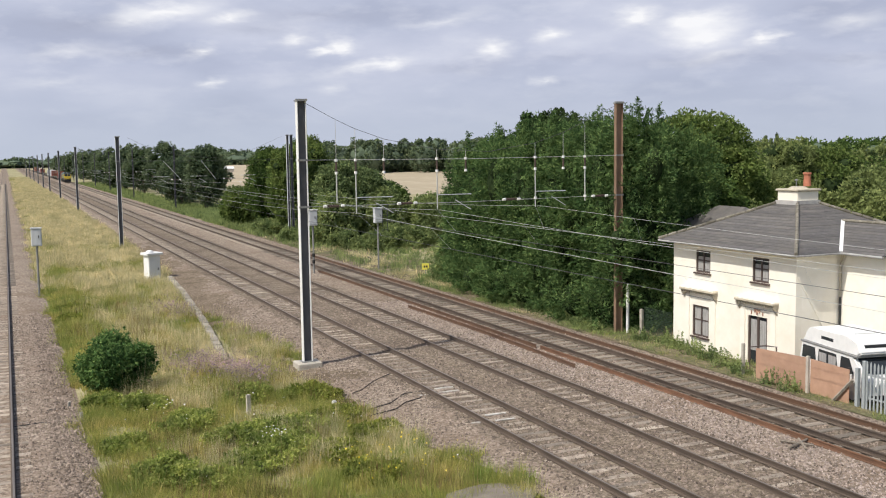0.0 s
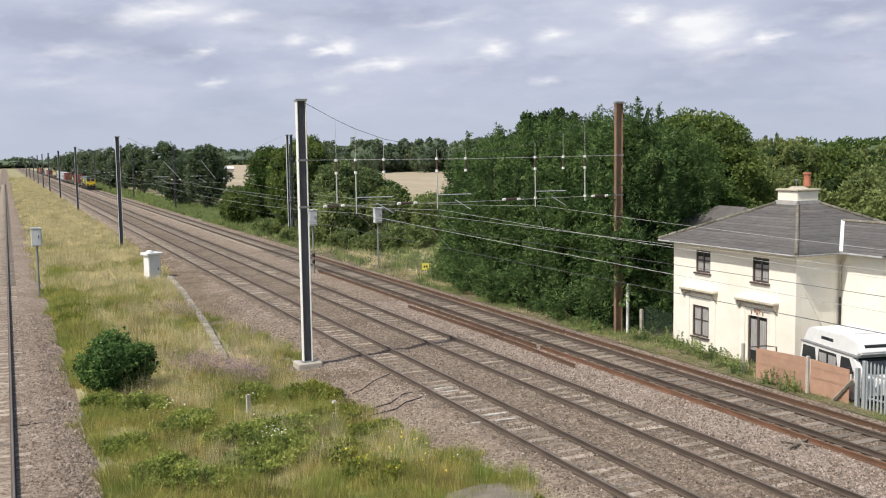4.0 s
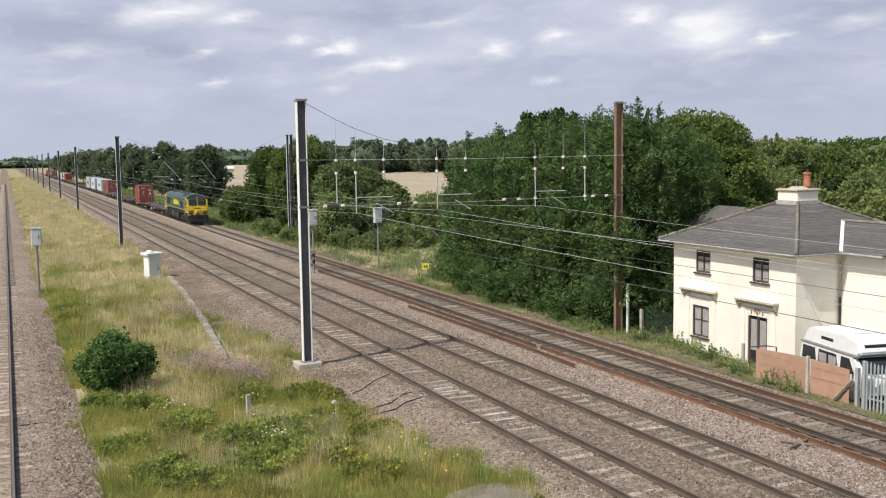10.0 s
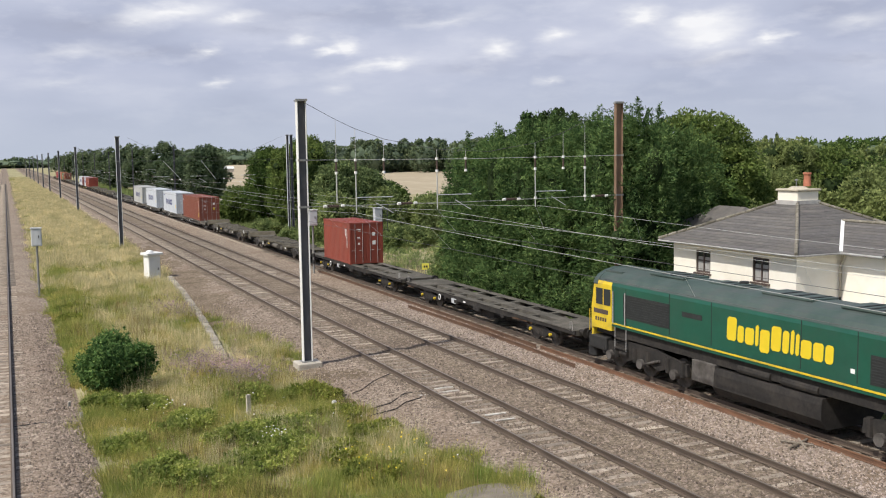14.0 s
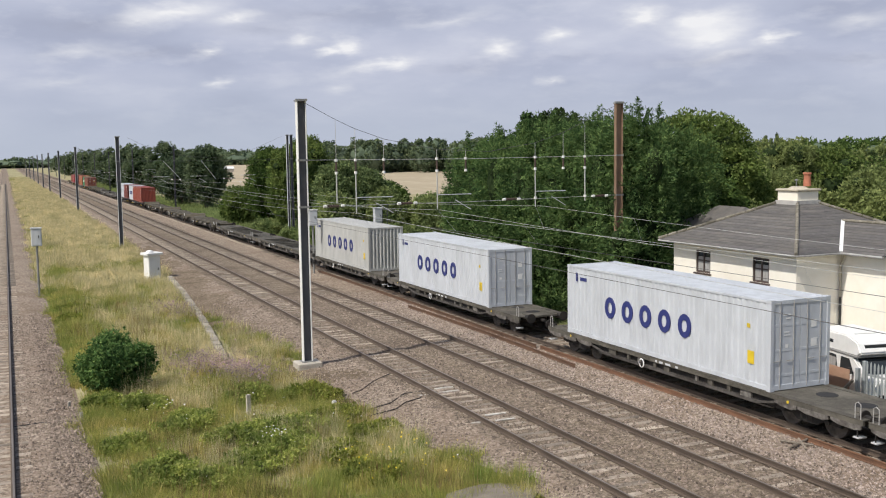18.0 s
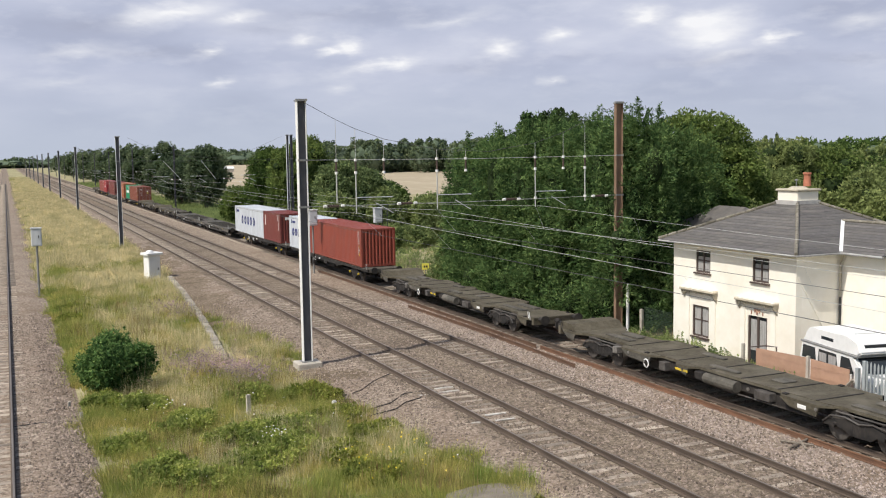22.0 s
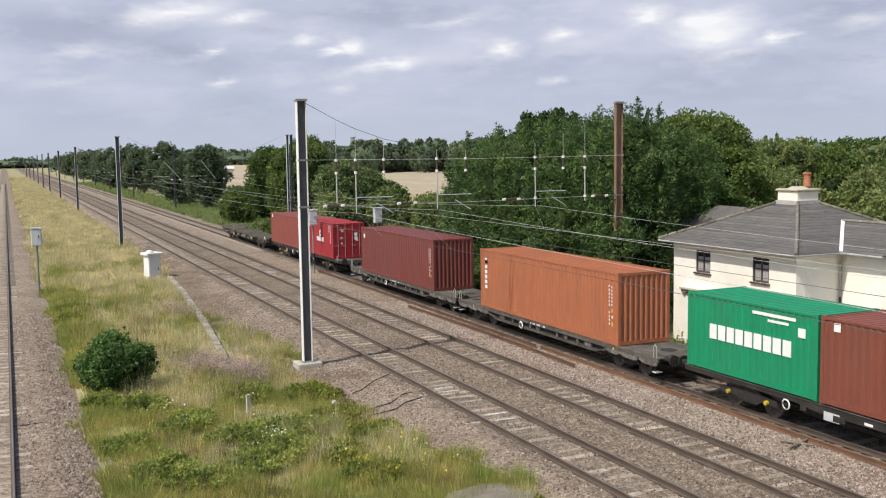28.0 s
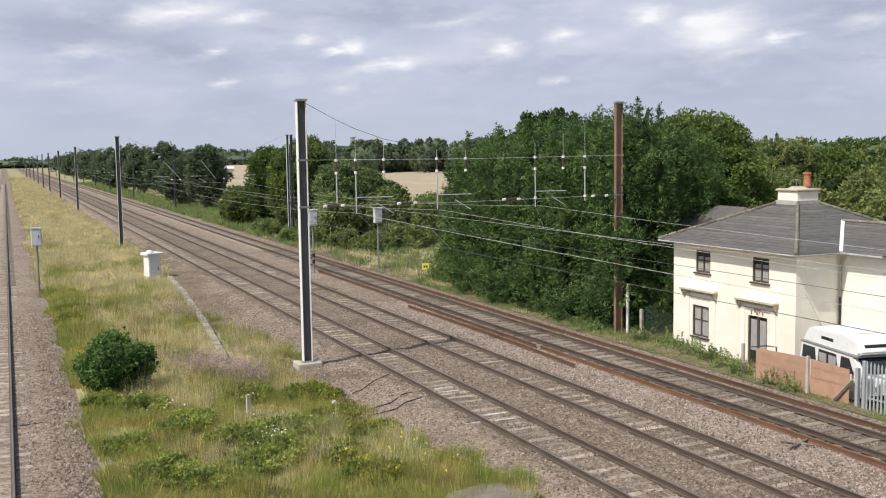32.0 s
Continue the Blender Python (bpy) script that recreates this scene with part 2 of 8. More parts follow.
# Paler and bluer than near leaves: distance haze put into both colours.
M["far_tree"] = leaf_material("hazed_far_leaves", (0.090, 0.128, 0.084), (0.126, 0.172, 0.110), (0.17, 0.218, 0.136), 0.15)
M["far_core"] = surf("hazed_foliage_mass", [(0.070, 0.102, 0.066), (0.115, 0.155, 0.096)], 0.6, 0.95, bump=1.0, bscale=1.5)
M["shrub"] = leaf_material("shrub_leaves", (0.15, 0.205, 0.092), (0.222, 0.288, 0.126), (0.305, 0.37, 0.172), 0.8)
M["bush"] = leaf_material("bush_leaves", (0.055, 0.118, 0.045), (0.105, 0.195, 0.070), (0.18, 0.275, 0.105), 1.5)
M["straw"] = leaf_material("dry_grass", (0.54, 0.475, 0.285), (0.66, 0.59, 0.38), (0.77, 0.705, 0.50), 0.4, 0.45, (0.66, 0.68, 0.58), (1.25, 1.22, 1.18))
M["blade"] = leaf_material("green_grass", (0.25, 0.285, 0.075), (0.385, 0.395, 0.125), (0.55, 0.515, 0.215), 0.7, 0.45, (0.62, 0.80, 0.62), (1.30, 1.10, 1.25))
M["weed"] = leaf_material("low_weeds", (0.19, 0.26, 0.07), (0.32, 0.385, 0.118), (0.45, 0.485, 0.19), 1.2, 0.5)
M["broad"] = leaf_material("broad_tree_leaves", (0.082, 0.13, 0.042), (0.13, 0.19, 0.062), (0.195, 0.258, 0.094), 0.5)
M["limeweed"] = leaf_material("yellow_green_weeds", (0.16, 0.20, 0.045), (0.26, 0.30, 0.075), (0.38, 0.40, 0.13), 1.0, 0.4)
M["lushblade"] = leaf_material("fresh_green_grass", (0.22, 0.25, 0.07), (0.345, 0.365, 0.115), (0.48, 0.47, 0.185), 0.6, 0.45)
M["stalk"] = leaf_material("dead_stalks", (0.14, 0.09, 0.05), (0.22, 0.15, 0.09), (0.32, 0.24, 0.15), 0.6, 0.2)
M["faded_red"] = surf("faded_red_paint", [(0.36, 0.20, 0.14), (0.50, 0.33, 0.25)], 6.0, 0.9, bump=0.1)
M["signpale"] = surf("pale_yellow_enamel", [(0.74, 0.66, 0.09), (0.80, 0.72, 0.13)], 3.0, 0.5, bump=0)
M["oldwhite"] = surf("worn_white_paint", [(0.38, 0.36, 0.32), (0.66, 0.64, 0.60)], 7.0, 0.8, bump=0.1, stain=(0.25, 0.21, 0.17), sscale=3.0, samount=0.8)
# Near-black green: the shade deep inside crowns and bushes, put into a colour.
M["leafshade"] = surf("painted_leaf_shade", [(0.015, 0.026, 0.011), (0.036, 0.055, 0.022)], 6.0, 0.95, bump=1.0, bscale=5.0, spec=0.05)
M["meshgreen"] = surf("green_wire", [(0.03, 0.055, 0.035), (0.05, 0.08, 0.05)], 4.0, 0.6, bump=0)
M["wheelsteel"] = surf("grimy_wheel_steel", [(0.035, 0.029, 0.025), (0.11, 0.095, 0.083)], 6.0, 0.7, metal=0.2, bump=0.2, stain=(0.17, 0.15, 0.13), sscale=2.5, samount=0.5)
M["signyellow"] = surf("lettering_yellow", [(0.70, 0.52, 0.02), (0.76, 0.57, 0.03)], 3.0, 0.45, bump=0)
M["dullgalv"] = surf("dull_zinc_bar", [(0.34, 0.33, 0.32), (0.46, 0.45, 0.44)], 4.0, 0.6, metal=0.2, bump=0.03)
M["heather"] = leaf_material("faded_purple_flowers", (0.20, 0.15, 0.18), (0.30, 0.23, 0.28), (0.42, 0.33, 0.39), 0.8)

# ---------------- building helpers ----------------


def box(bm, x0, x1, y0, y1, z0, z1, bevel=0.0):
    vs = [bm.verts.new((x, y, z)) for z in (z0, z1) for y in (y0, y1) for x in (x0, x1)]
    fs = [bm.faces.new([vs[i] for i in q]) for q in ((0, 2, 3, 1), (4, 5, 7, 6), (0, 1, 5, 4), (2, 6, 7, 3), (0, 4, 6, 2), (1, 3, 7, 5))]
    if bevel:
        es = list({e for f in fs for e in f.edges})
        bmesh.ops.bevel(bm, geom=es, offset=bevel, segments=1, affect="EDGES", profile=0.7)
    return vs


def prism(bm, profile, y0, y1, axis="y"):
    """A closed profile of (x, z) drawn out along y (or of (y, z) along x, or (x, y) along z)."""
    def at(a, b, c):
        return (a, c, b) if axis == "y" else (c, a, b) if axis == "x" else (a, b, c)
    lo = [bm.verts.new(at(a, b, y0)) for a, b in profile]
    hi = [bm.verts.new(at(a, b, y1)) for a, b in profile]
    n = len(profile)
    for i in range(n):
        bm.faces.new((lo[i], lo[(i + 1) % n], hi[(i + 1) % n], hi[i]))
    bm.faces.new(lo[::-1])
    bm.faces.new(hi)


def rod(bm, a, b, r, n=8, r2=None):
    a, b = Vector(a), Vector(b)
    d = b - a
    q = d.to_track_quat("Z", "Y")
    rr = (r, r if r2 is None else r2)
    rings = [[bm.verts.new(p + q @ Vector((k * math.cos(t), k * math.sin(t), 0))) for t in (2 * math.pi * i / n for i in range(n))]
             for p, k in ((a, rr[0]), (b, rr[1]))]
    for i in range(n):
        bm.faces.new((rings[0][i], rings[0][(i + 1) % n], rings[1][(i + 1) % n], rings[1][i]))
    bm.faces.new(rings[0][::-1])
    bm.faces.new(rings[1])


def lathe(bm, x, y, profile, n=10):
    """A turned shape about the vertical at x, y from (radius, z) rings."""
    rings = [[bm.verts.new((x + r * math.cos(t), y + r * math.sin(t), z)) for t in (2 * math.pi * i / n for i in range(n))] for r, z in profile]
    for a, b in zip(rings, rings[1:]):
        for i in range(n):
            bm.faces.new((a[i], a[(i + 1) % n], b[(i + 1) % n], b[i]))
    bm.faces.new(rings[0][::-1])
    bm.faces.new(rings[-1])


def done(name, bm, material):
    bmesh.ops.recalc_face_normals(bm, faces=bm.faces)
    me = bpy.data.meshes.new(name)
    bm.to_mesh(me)
    bm.free()
    me.materials.append(material)
    return me


def part(name, bm, material, parent, label=""):
    ob = new(name, done(name, bm, material))
    ob.parent = parent
    return tagged(ob, label)


def piece(name, me, parent, m):
    """One more object on a shared mesh."""
    ob = new(name, me)
    ob.parent = parent
    ob.matrix_basis = m
    return ob


def thing(name, label, category, m=None, group="", kind=""):
    ob = new(name)
    ob.empty_display_size = 0.3
    if m is not None:
        ob.matrix_basis = m
    return tagged(ob, label, category, group, kind)


def solid(name, bm, material, label="", category="", group="", kind="", m=None):
    ob = new(name, done(name, bm, material))
    if m is not None:
        ob.matrix_basis = m
    return tagged(ob, label, category, group, kind)


def from_arrays(name, verts, faces, material):
    """A mesh of equal-sided faces from arrays."""
    me = bpy.data.meshes.new(name)
    nv, nf, k = len(verts), len(faces), faces.shape[1]
    me.vertices.add(nv)
    me.vertices.foreach_set("co", np.asarray(verts, np.float32).ravel())
    me.loops.add(nf * k)
    me.loops.foreach_set("vertex_index", np.asarray(faces, np.int32).ravel())
    me.polygons.add(nf)
    me.polygons.foreach_set("loop_start", np.arange(0, nf * k, k, dtype=np.int32))
    me.update(calc_edges=True)
    me.materials.append(material)
    return me
# ---------------- sky and ground ----------------


# bright cloud puffs: place along and up the band, half-width, half-height, brightness
PUFFS = ((0.560, 0.292, 0.055, 0.020, 0.75), (0.615, 0.282, 0.028, 0.014, 0.6), (0.530, 0.270, 0.030, 0.020, 0.35), (0.590, 0.226, 0.016, 0.012, 0.55), (0.600, 0.168, 0.018, 0.012, 0.55), (0.678, 0.245, 0.024, 0.016, 0.55),
         (0.702, 0.222, 0.022, 0.011, 0.8), (0.719, 0.232, 0.012, 0.022, 0.9), (0.762, 0.202, 0.030, 0.014, 0.65), (0.735, 0.193, 0.050, 0.012, 0.35), (0.705, 0.160, 0.020, 0.014, 0.4), (0.865, 0.222, 0.026, 0.022, 0.7),
         (0.918, 0.247, 0.020, 0.018, 0.75), (0.915, 0.166, 0.018, 0.010, 0.5), (0.997, 0.275, 0.028, 0.022, 0.95), (1.055, 0.262, 0.046, 0.022, 0.95), (1.058, 0.236, 0.040, 0.022, 0.8), (1.112, 0.228, 0.022, 0.011, 0.85), (1.075, 0.205, 0.050, 0.016, 0.3),
         (0.820, 0.278, 0.060, 0.014, 0.3), (1.190, 0.250, 0.040, 0.020, 0.35), (0.47, 0.22, 0.05, 0.016, 0.3), (0.455, 0.166, 0.05, 0.012, 0.25))
# darker undersides
BANDS = ((0.480, 0.262, 0.085, 0.030, 0.55), (0.540, 0.222, 0.075, 0.014, 0.45), (0.700, 0.285, 0.130, 0.022, 0.40), (1.060, 0.196, 0.090, 0.022, 0.50), (0.840, 0.196, 0.070, 0.020, 0.35), (1.185, 0.190, 0.070, 0.014, 0.40), (0.930, 0.205, 0.050, 0.012, 0.25), (0.640, 0.262, 0.060, 0.016, 0.35), (1.160, 0.275, 0.060, 0.020, 0.3))


def sky_material():
    """Broken cloud: soft broad greys, darker undersides and brighter puffs with ragged edges, paler and plainer towards the horizon."""
    m = bpy.data.materials.new("clouded_sky")
    m.use_nodes = True
    nt = m.node_tree
    nt.nodes.remove(nt.nodes["Principled BSDF"])
    tc = nt.nodes.new("ShaderNodeTexCoord")
    sep = nt.nodes.new("ShaderNodeSeparateXYZ")
    nt.links.new(tc.outputs["UV"], sep.inputs["Vector"])
    mp = nt.nodes.new("ShaderNodeMapping")
    mp.inputs["Scale"].default_value = (9.0, 14.0, 1.0)
    mp.inputs["Location"].default_value = (2.3, 0.7, 0)
    nt.links.new(tc.outputs["UV"], mp.inputs["Vector"])
    # ragged edges: shake the coordinates at two scales
    shaken = tc.outputs["UV"]
    for scale, amount in ((2.2, 0.035), (7.0, 0.016)):
        w = node(nt, "ShaderNodeTexNoise", Scale=scale, Detail=4.0)
        nt.links.new(mp.outputs["Vector"], w.inputs["Vector"])
        off = nt.nodes.new("ShaderNodeVectorMath")
        off.operation = "SUBTRACT"
        off.inputs[1].default_value = (0.5, 0.5, 0.5)
        nt.links.new(w.outputs["Color"], off.inputs[0])
        mul = nt.nodes.new("ShaderNodeVectorMath")
        mul.operation = "MULTIPLY_ADD"
        mul.inputs[1].default_value = (amount * 1.15, amount, 0)
        nt.links.new(off.outputs["Vector"], mul.inputs[0])
        nt.links.new(shaken, mul.inputs[2])
        shaken = mul.outputs["Vector"]

    def blots(rows, tilt=0.0):
        total = None
        for u, v, a, b, k in rows:
            p = nt.nodes.new("ShaderNodeMapping")
            p.vector_type = "TEXTURE"
            p.inputs["Location"].default_value = (u, v, 0)
            p.inputs["Scale"].default_value = (a * 1.35, b * 1.35, 1)
            p.inputs["Rotation"].default_value = (0, 0, tilt)
            nt.links.new(shaken, p.inputs["Vector"])
            flat = nt.nodes.new("ShaderNodeVectorMath")
            flat.operation = "MULTIPLY"
            flat.inputs[1].default_value = (1, 1, 0)
            nt.links.new(p.outputs["Vector"], flat.inputs[0])
            g = nt.nodes.new("ShaderNodeTexGradient")
            g.gradient_type = "QUADRATIC_SPHERE"
            nt.links.new(flat.outputs["Vector"], g.inputs["Vector"])
            q = nt.nodes.new("ShaderNodeMath")
            q.operation = "MULTIPLY_ADD"
            q.inputs[1].default_value = k * 1.5
            nt.links.new(g.outputs["Fac"], q.inputs[0])
            if total is None:
                q.inputs[2].default_value = 0.0
            else:
                nt.links.new(total, q.inputs[2])
            total = q.outputs["Value"]
        return total

    big = node(nt, "ShaderNodeTexNoise", Scale=0.6, Detail=5.0, Roughness=0.5, Distortion=0.0)
    nt.links.new(mp.outputs["Vector"], big.inputs["Vector"])
    broad = ramp(nt, big.outputs["Fac"], [(0.36, (0.44, 0.48, 0.62)), (0.46, (0.50, 0.54, 0.68)), (0.55, (0.55, 0.585, 0.72)), (0.68, (0.63, 0.66, 0.78))])
    col = mixed(nt, blots(BANDS), broad, (0.40, 0.43, 0.55))
    puff = blots(PUFFS, 0.3)
    wisps = node(nt, "ShaderNodeTexNoise", Scale=2.0, Detail=6.0, Roughness=0.55)
    nt.links.new(mp.outputs["Vector"], wisps.inputs["Vector"])
    streak = ramp(nt, wisps.outputs["Fac"], [(0.50, (0, 0, 0)), (0.74, (0.42, 0.42, 0.42))])
    col = mixed(nt, streak, col, (0.74, 0.76, 0.85))
    cap = nt.nodes.new("ShaderNodeMath")
    cap.operation = "MINIMUM"
    cap.inputs[1].default_value = 0.92
    nt.links.new(puff, cap.inputs[0])
    col = mixed(nt, cap.outputs["Value"], col, (0.95, 0.95, 0.97))
    low = ramp(nt, sep.outputs["Y"], [(0.0, (1, 1, 1)), (0.06, (0.9, 0.9, 0.9)), (0.20, (0, 0, 0))])
    col = mixed(nt, low, col, (0.50, 0.55, 0.66))
    em = nt.nodes.new("ShaderNodeEmission")
    nt.links.new(col, em.inputs["Color"])
    nt.links.new(em.outputs["Emission"], nt.nodes["Material Output"].inputs["Surface"])
    return m


def sky_backdrop():
    """A far band of cloud, turned about the eye as the clouds drift."""
    bm = bmesh.new()
    uv = bm.loops.layers.uv.new("UVMap")
    cols, rows, r = 40, 14, 4600
    grid = [[bm.verts.new((r * math.sin(a) * math.cos(e), r * math.cos(a) * math.cos(e), r * math.sin(e)))
             for e in (radians(-1.2 + 32 * j / rows) for j in range(rows + 1))]
            for a in (radians(-25 + 100 * i / cols) for i in range(cols + 1))]
    for i in range(cols):
        for j in range(rows):
            f = bm.faces.new((grid[i][j], grid[i + 1][j], grid[i + 1][j + 1], grid[i][j + 1]))
            for loop, (p, q) in zip(f.loops, ((i, j), (i + 1, j), (i + 1, j + 1), (i, j + 1))):
                loop[uv].uv = (p / cols * 100 / 60, q / rows)
    me = bpy.data.meshes.new("backdrop")
    bm.to_mesh(me)
    bm.free()
    me.materials.append(sky_material())
    ob = new("backdrop", me)
    ob.visible_shadow = False
    return tagged(ob, "grey and white broken cloud over pale sky", "sky", kind="structure")


backdrop = sky_backdrop()


def left_edge(y):
    """Where the ballast of the main lines ends towards the grass."""
    pts = ((15, 12.6), (23.9, 11.9), (26.6, 11.25), (29.7, 11.0), (34.3, 10.3), (38, 10.1), (41, 8.7), (47.8, 9.4), (57.3, 9.8), (75.7, 10.9), (128, 11.2), (2000, 11.2))
    for (a, p), (b, q) in zip(pts, pts[1:]):
        if y <= b:
            return p + (q - p) * max(0, y - a) / (b - a)
    return 11.2


def ground_height(x, y):
    base = -0.62
    if -6 < x < 31:
        base = -0.36
        if x > 27:
            base = -0.36 - 0.10 * (x - 27) / 4
    elif 31 <= x < 45:
        base = -0.46 - 0.16 * (x - 31) / 14
    elif x <= -6:
        base = -0.36 - 0.26 * min(1, (-6 - x) / 10)
    if 1.5 < x < 12 and 14 < y < 260:
        base += 0.10 * noise.noise((x * 0.5, y * 0.35, 0)) + 0.03 * noise.noise((x * 2, y * 2, 3))
    return base


def steps(stops):
    out = []
    for a, b, d in stops:
        n = max(1, round((b - a) / d))
        out += [a + (b - a) * i / n for i in range(n)]
    return out + [stops[-1][1]]


def sheet(name, xs, ys, height, material):
    verts = np.array([(x, y, height(x, y)) for y in ys for x in xs])
    w = len(xs)
    faces = np.array([(j * w + i, j * w + i + 1, (j + 1) * w + i + 1, (j + 1) * w + i) for j in range(len(ys) - 1) for i in range(w - 1)])
    me = from_arrays(name, verts, faces, material)
    me.polygons.foreach_set("use_smooth", [True] * len(faces))
    return new(name, me)


gx = steps([(-4500, -500, 1000), (-500, -40, 115), (-40, -6, 8.5), (-6, 1.5, 1.5), (1.5, 12, 0.4), (12, 32, 4), (32, 100, 17), (100, 600, 125), (600, 4500, 975)])
gy = steps([(-4500, -500, 1000), (-500, 0, 125), (0, 15, 5), (15, 130, 0.6), (130, 300, 6), (300, 1000, 100), (1000, 4500, 700)])
tagged(sheet("ground", gx, gy, ground_height, M["grassland"]), "rough grassy ground reaching to the horizon", "ground", kind="structure")


def bed_height(x, y):
    e = left_edge(y)
    top = -0.205
    for c in TRACKS[1:]:
        if abs(x - c) < 1.5:
            top = -0.21 if c > 20 else -0.190 if abs(x - c) < 0.85 else -0.155
    shoulder = min(e + 3, 13.0)
    if x < shoulder:
        top = -0.17 - 0.14 * (shoulder - x) / 3
    if x > 24.7:
        top = -0.205 - 0.2 * (x - 24.7) / 1.3
    return top + (0.022 * noise.noise((x * 1.7, y * 1.7, 0)) + 0.012 * noise.noise((x * 5, y * 5, 7)) if y < 160 else 0)


TRACKS = (-0.97, 14.5, 18.1, 22.8)


def ballast_bed():
    ys = steps([(-600, 10, 60), (10, 95, 0.22), (95, 200, 2), (200, 1000, 40), (1000, 2200, 200)])
    n = 64
    verts, faces = [], []
    for y in ys:
        e = left_edge(max(y, 15))
        for i in range(n + 1):
            x = e + (26.0 - e) * i / n
            verts.append((x + (0.12 * noise.noise((y * 0.9, i, 2)) if i in (0, n) else 0), y, bed_height(x, y)))
    w = n + 1
    for j in range(len(ys) - 1):
        for i in range(n):
            faces.append((j * w + i, j * w + i + 1, (j + 1) * w + i + 1, (j + 1) * w + i))
    me = from_arrays("ballast", np.array(verts), np.array(faces), M["ballast"])
    me.materials.append(M["oiled"])
    me.materials.append(M["soil"])
    dirty = []
    for j in range(len(ys) - 1):
        e = left_edge(max(ys[j], 15))
        for i in range(n):
            x = e + (26.0 - e) * (i + 0.5) / n + 0.3 * noise.noise((i * 0.7, ys[j] * 1.1, 4))
            soil = 36 < ys[j] < 120 and x < e + 2.2 - 0.012 * (ys[j] - 40) + 1.6 * noise.noise((x * 0.5, ys[j] * 0.22, 14)) + 0.6 * noise.noise((x * 2.0, ys[j] * 1.4, 15))
            dirty.append(2 if soil else 1 if 13.2 < x < 19.5 or 21.7 < x < 24.0 else 0)
    me.polygons.foreach_set("material_index", dirty)
    me.polygons.foreach_set("use_smooth", [True] * len(faces))
    tagged(new("ballast", me), "pinkish-grey crushed stone ballast under the main lines", "ballast", kind="structure")

    def side(x, y):
        e = max(0, x - 0.9) / 1.1 if x > 0 else max(0, -2.9 - x) / 1.0
        return -0.19 - 0.14 * e + (0.02 * noise.noise((x * 2, y * 2, 0)) if y < 160 else 0)
    me = sheet("ballast", steps([(-3.9, -1.7, 0.55), (-1.7, 2.05, 0.25)]), steps([(-600, 10, 60), (10, 120, 0.4), (120, 300, 5), (300, 2200, 190)]), side, M["ballast"])
    tagged(me, "pinkish-grey crushed stone ballast under the single line", "ballast", kind="structure")


ballast_bed()


def bank_height(x, y):
    return ground_height(x, y) + 0.02 + 0.04 * noise.noise((x * 1.2, y * 0.9, 18)) + 0.03 * noise.noise((x * 4, y * 3, 19))


tagged(sheet("verge", steps([(25.7, 32.5, 0.35)]), steps([(8, 130, 0.6)]), bank_height, M["bank_soil"]), "stony brown soil with low growth beside the ballast", "verge", kind="structure")


def scatter_stones():
    """Loose stones on the ballast, where the camera is nearest."""
    rng = np.random.default_rng(4)
    for name, n, mat, xs, ys, sz in (("ballast_stones", 42000, M["stone"], (11.0, 25.4), (17, 60), (0.03, 0.075)),
                                     ("ballast_stones", 9000, M["pale_stone"], (18.9, 22.0), (17, 55), (0.03, 0.07)),
                                     ("ballast_stones", 9000, M["stone"], (-0.1, 1.9), (21, 60), (0.03, 0.07))):
        x = rng.uniform(*xs, n)
        u = rng.random(n)
        y = ys[0] + (ys[1] - ys[0]) * u ** 1.3
        keep = np.array([(a > left_edge(b) + 0.2) if a > 3 else True for a, b in zip(x, y)])
        for c in TRACKS:
            keep &= np.abs(np.abs(x - c) - 0.7525) > 0.12
        x, y = x[keep], y[keep]
        n = len(x)
        z = np.array([bed_height(a, b) if a > 3 else -0.19 for a, b in zip(x, y)])
        s = rng.uniform(*sz, n)
        base = np.array([(1, 0, -0.2), (-0.5, 0.87, -0.2), (-0.5, -0.87, -0.2), (0.1, 0.1, 0.75)])
        rot = rng.uniform(0, 6.28, n)
        jit = rng.uniform(0.6, 1.3, (n, 4, 3))
        b = base[None] * jit * s[:, None, None]
        cx, sx = np.cos(rot)[:, None], np.sin(rot)[:, None]
        v = np.stack([b[..., 0] * cx - b[..., 1] * sx + x[:, None], b[..., 0] * sx + b[..., 1] * cx + y[:, None], b[..., 2] + z[:, None]], -1).reshape(-1, 3)
        k = np.arange(n)[:, None, None] * 4
        f = (np.array([(0, 1, 3), (1, 2, 3), (2, 0, 3)])[None] + k).reshape(-1, 3)
        tagged(new(name, from_arrays(name, v, f, mat)), "loose grey and pinkish ballast stones", "stones", kind="stuff")


scatter_stones()

# ---------------- tracks ----------------
RAIL = [(-0.07, -0.165), (0.07, -0.165), (0.07, -0.15), (0.012, -0.135), (0.012, -0.045), (0.036, -0.035), (0.036, -0.004), (0.03, 0.0),
        (-0.03, 0.0), (-0.036, -0.004), (-0.036, -0.035), (-0.012, -0.045), (-0.012, -0.135), (-0.07, -0.15)]


def sleeper_mesh(material, name):
    bm = bmesh.new()
    prism(bm, [(-0.135, -0.36), (0.135, -0.36), (0.135, -0.185), (0.10, -0.166), (-0.10, -0.166), (-0.135, -0.185)], -1.25, 1.25, axis="x")
    return done(name, bm, material)


def clip_mesh():
    bm = bmesh.new()
    for sx in (-1, 1):
        rod(bm, (sx * 0.09, -0.05, -0.15), (sx * 0.09, 0.05, -0.135), 0.012, 5)
        box(bm, sx * 0.09 - 0.035, sx * 0.09 + 0.035, -0.07, 0.07, -0.166, -0.15)
    return done("rail_clip", bm, M["rail_side"])


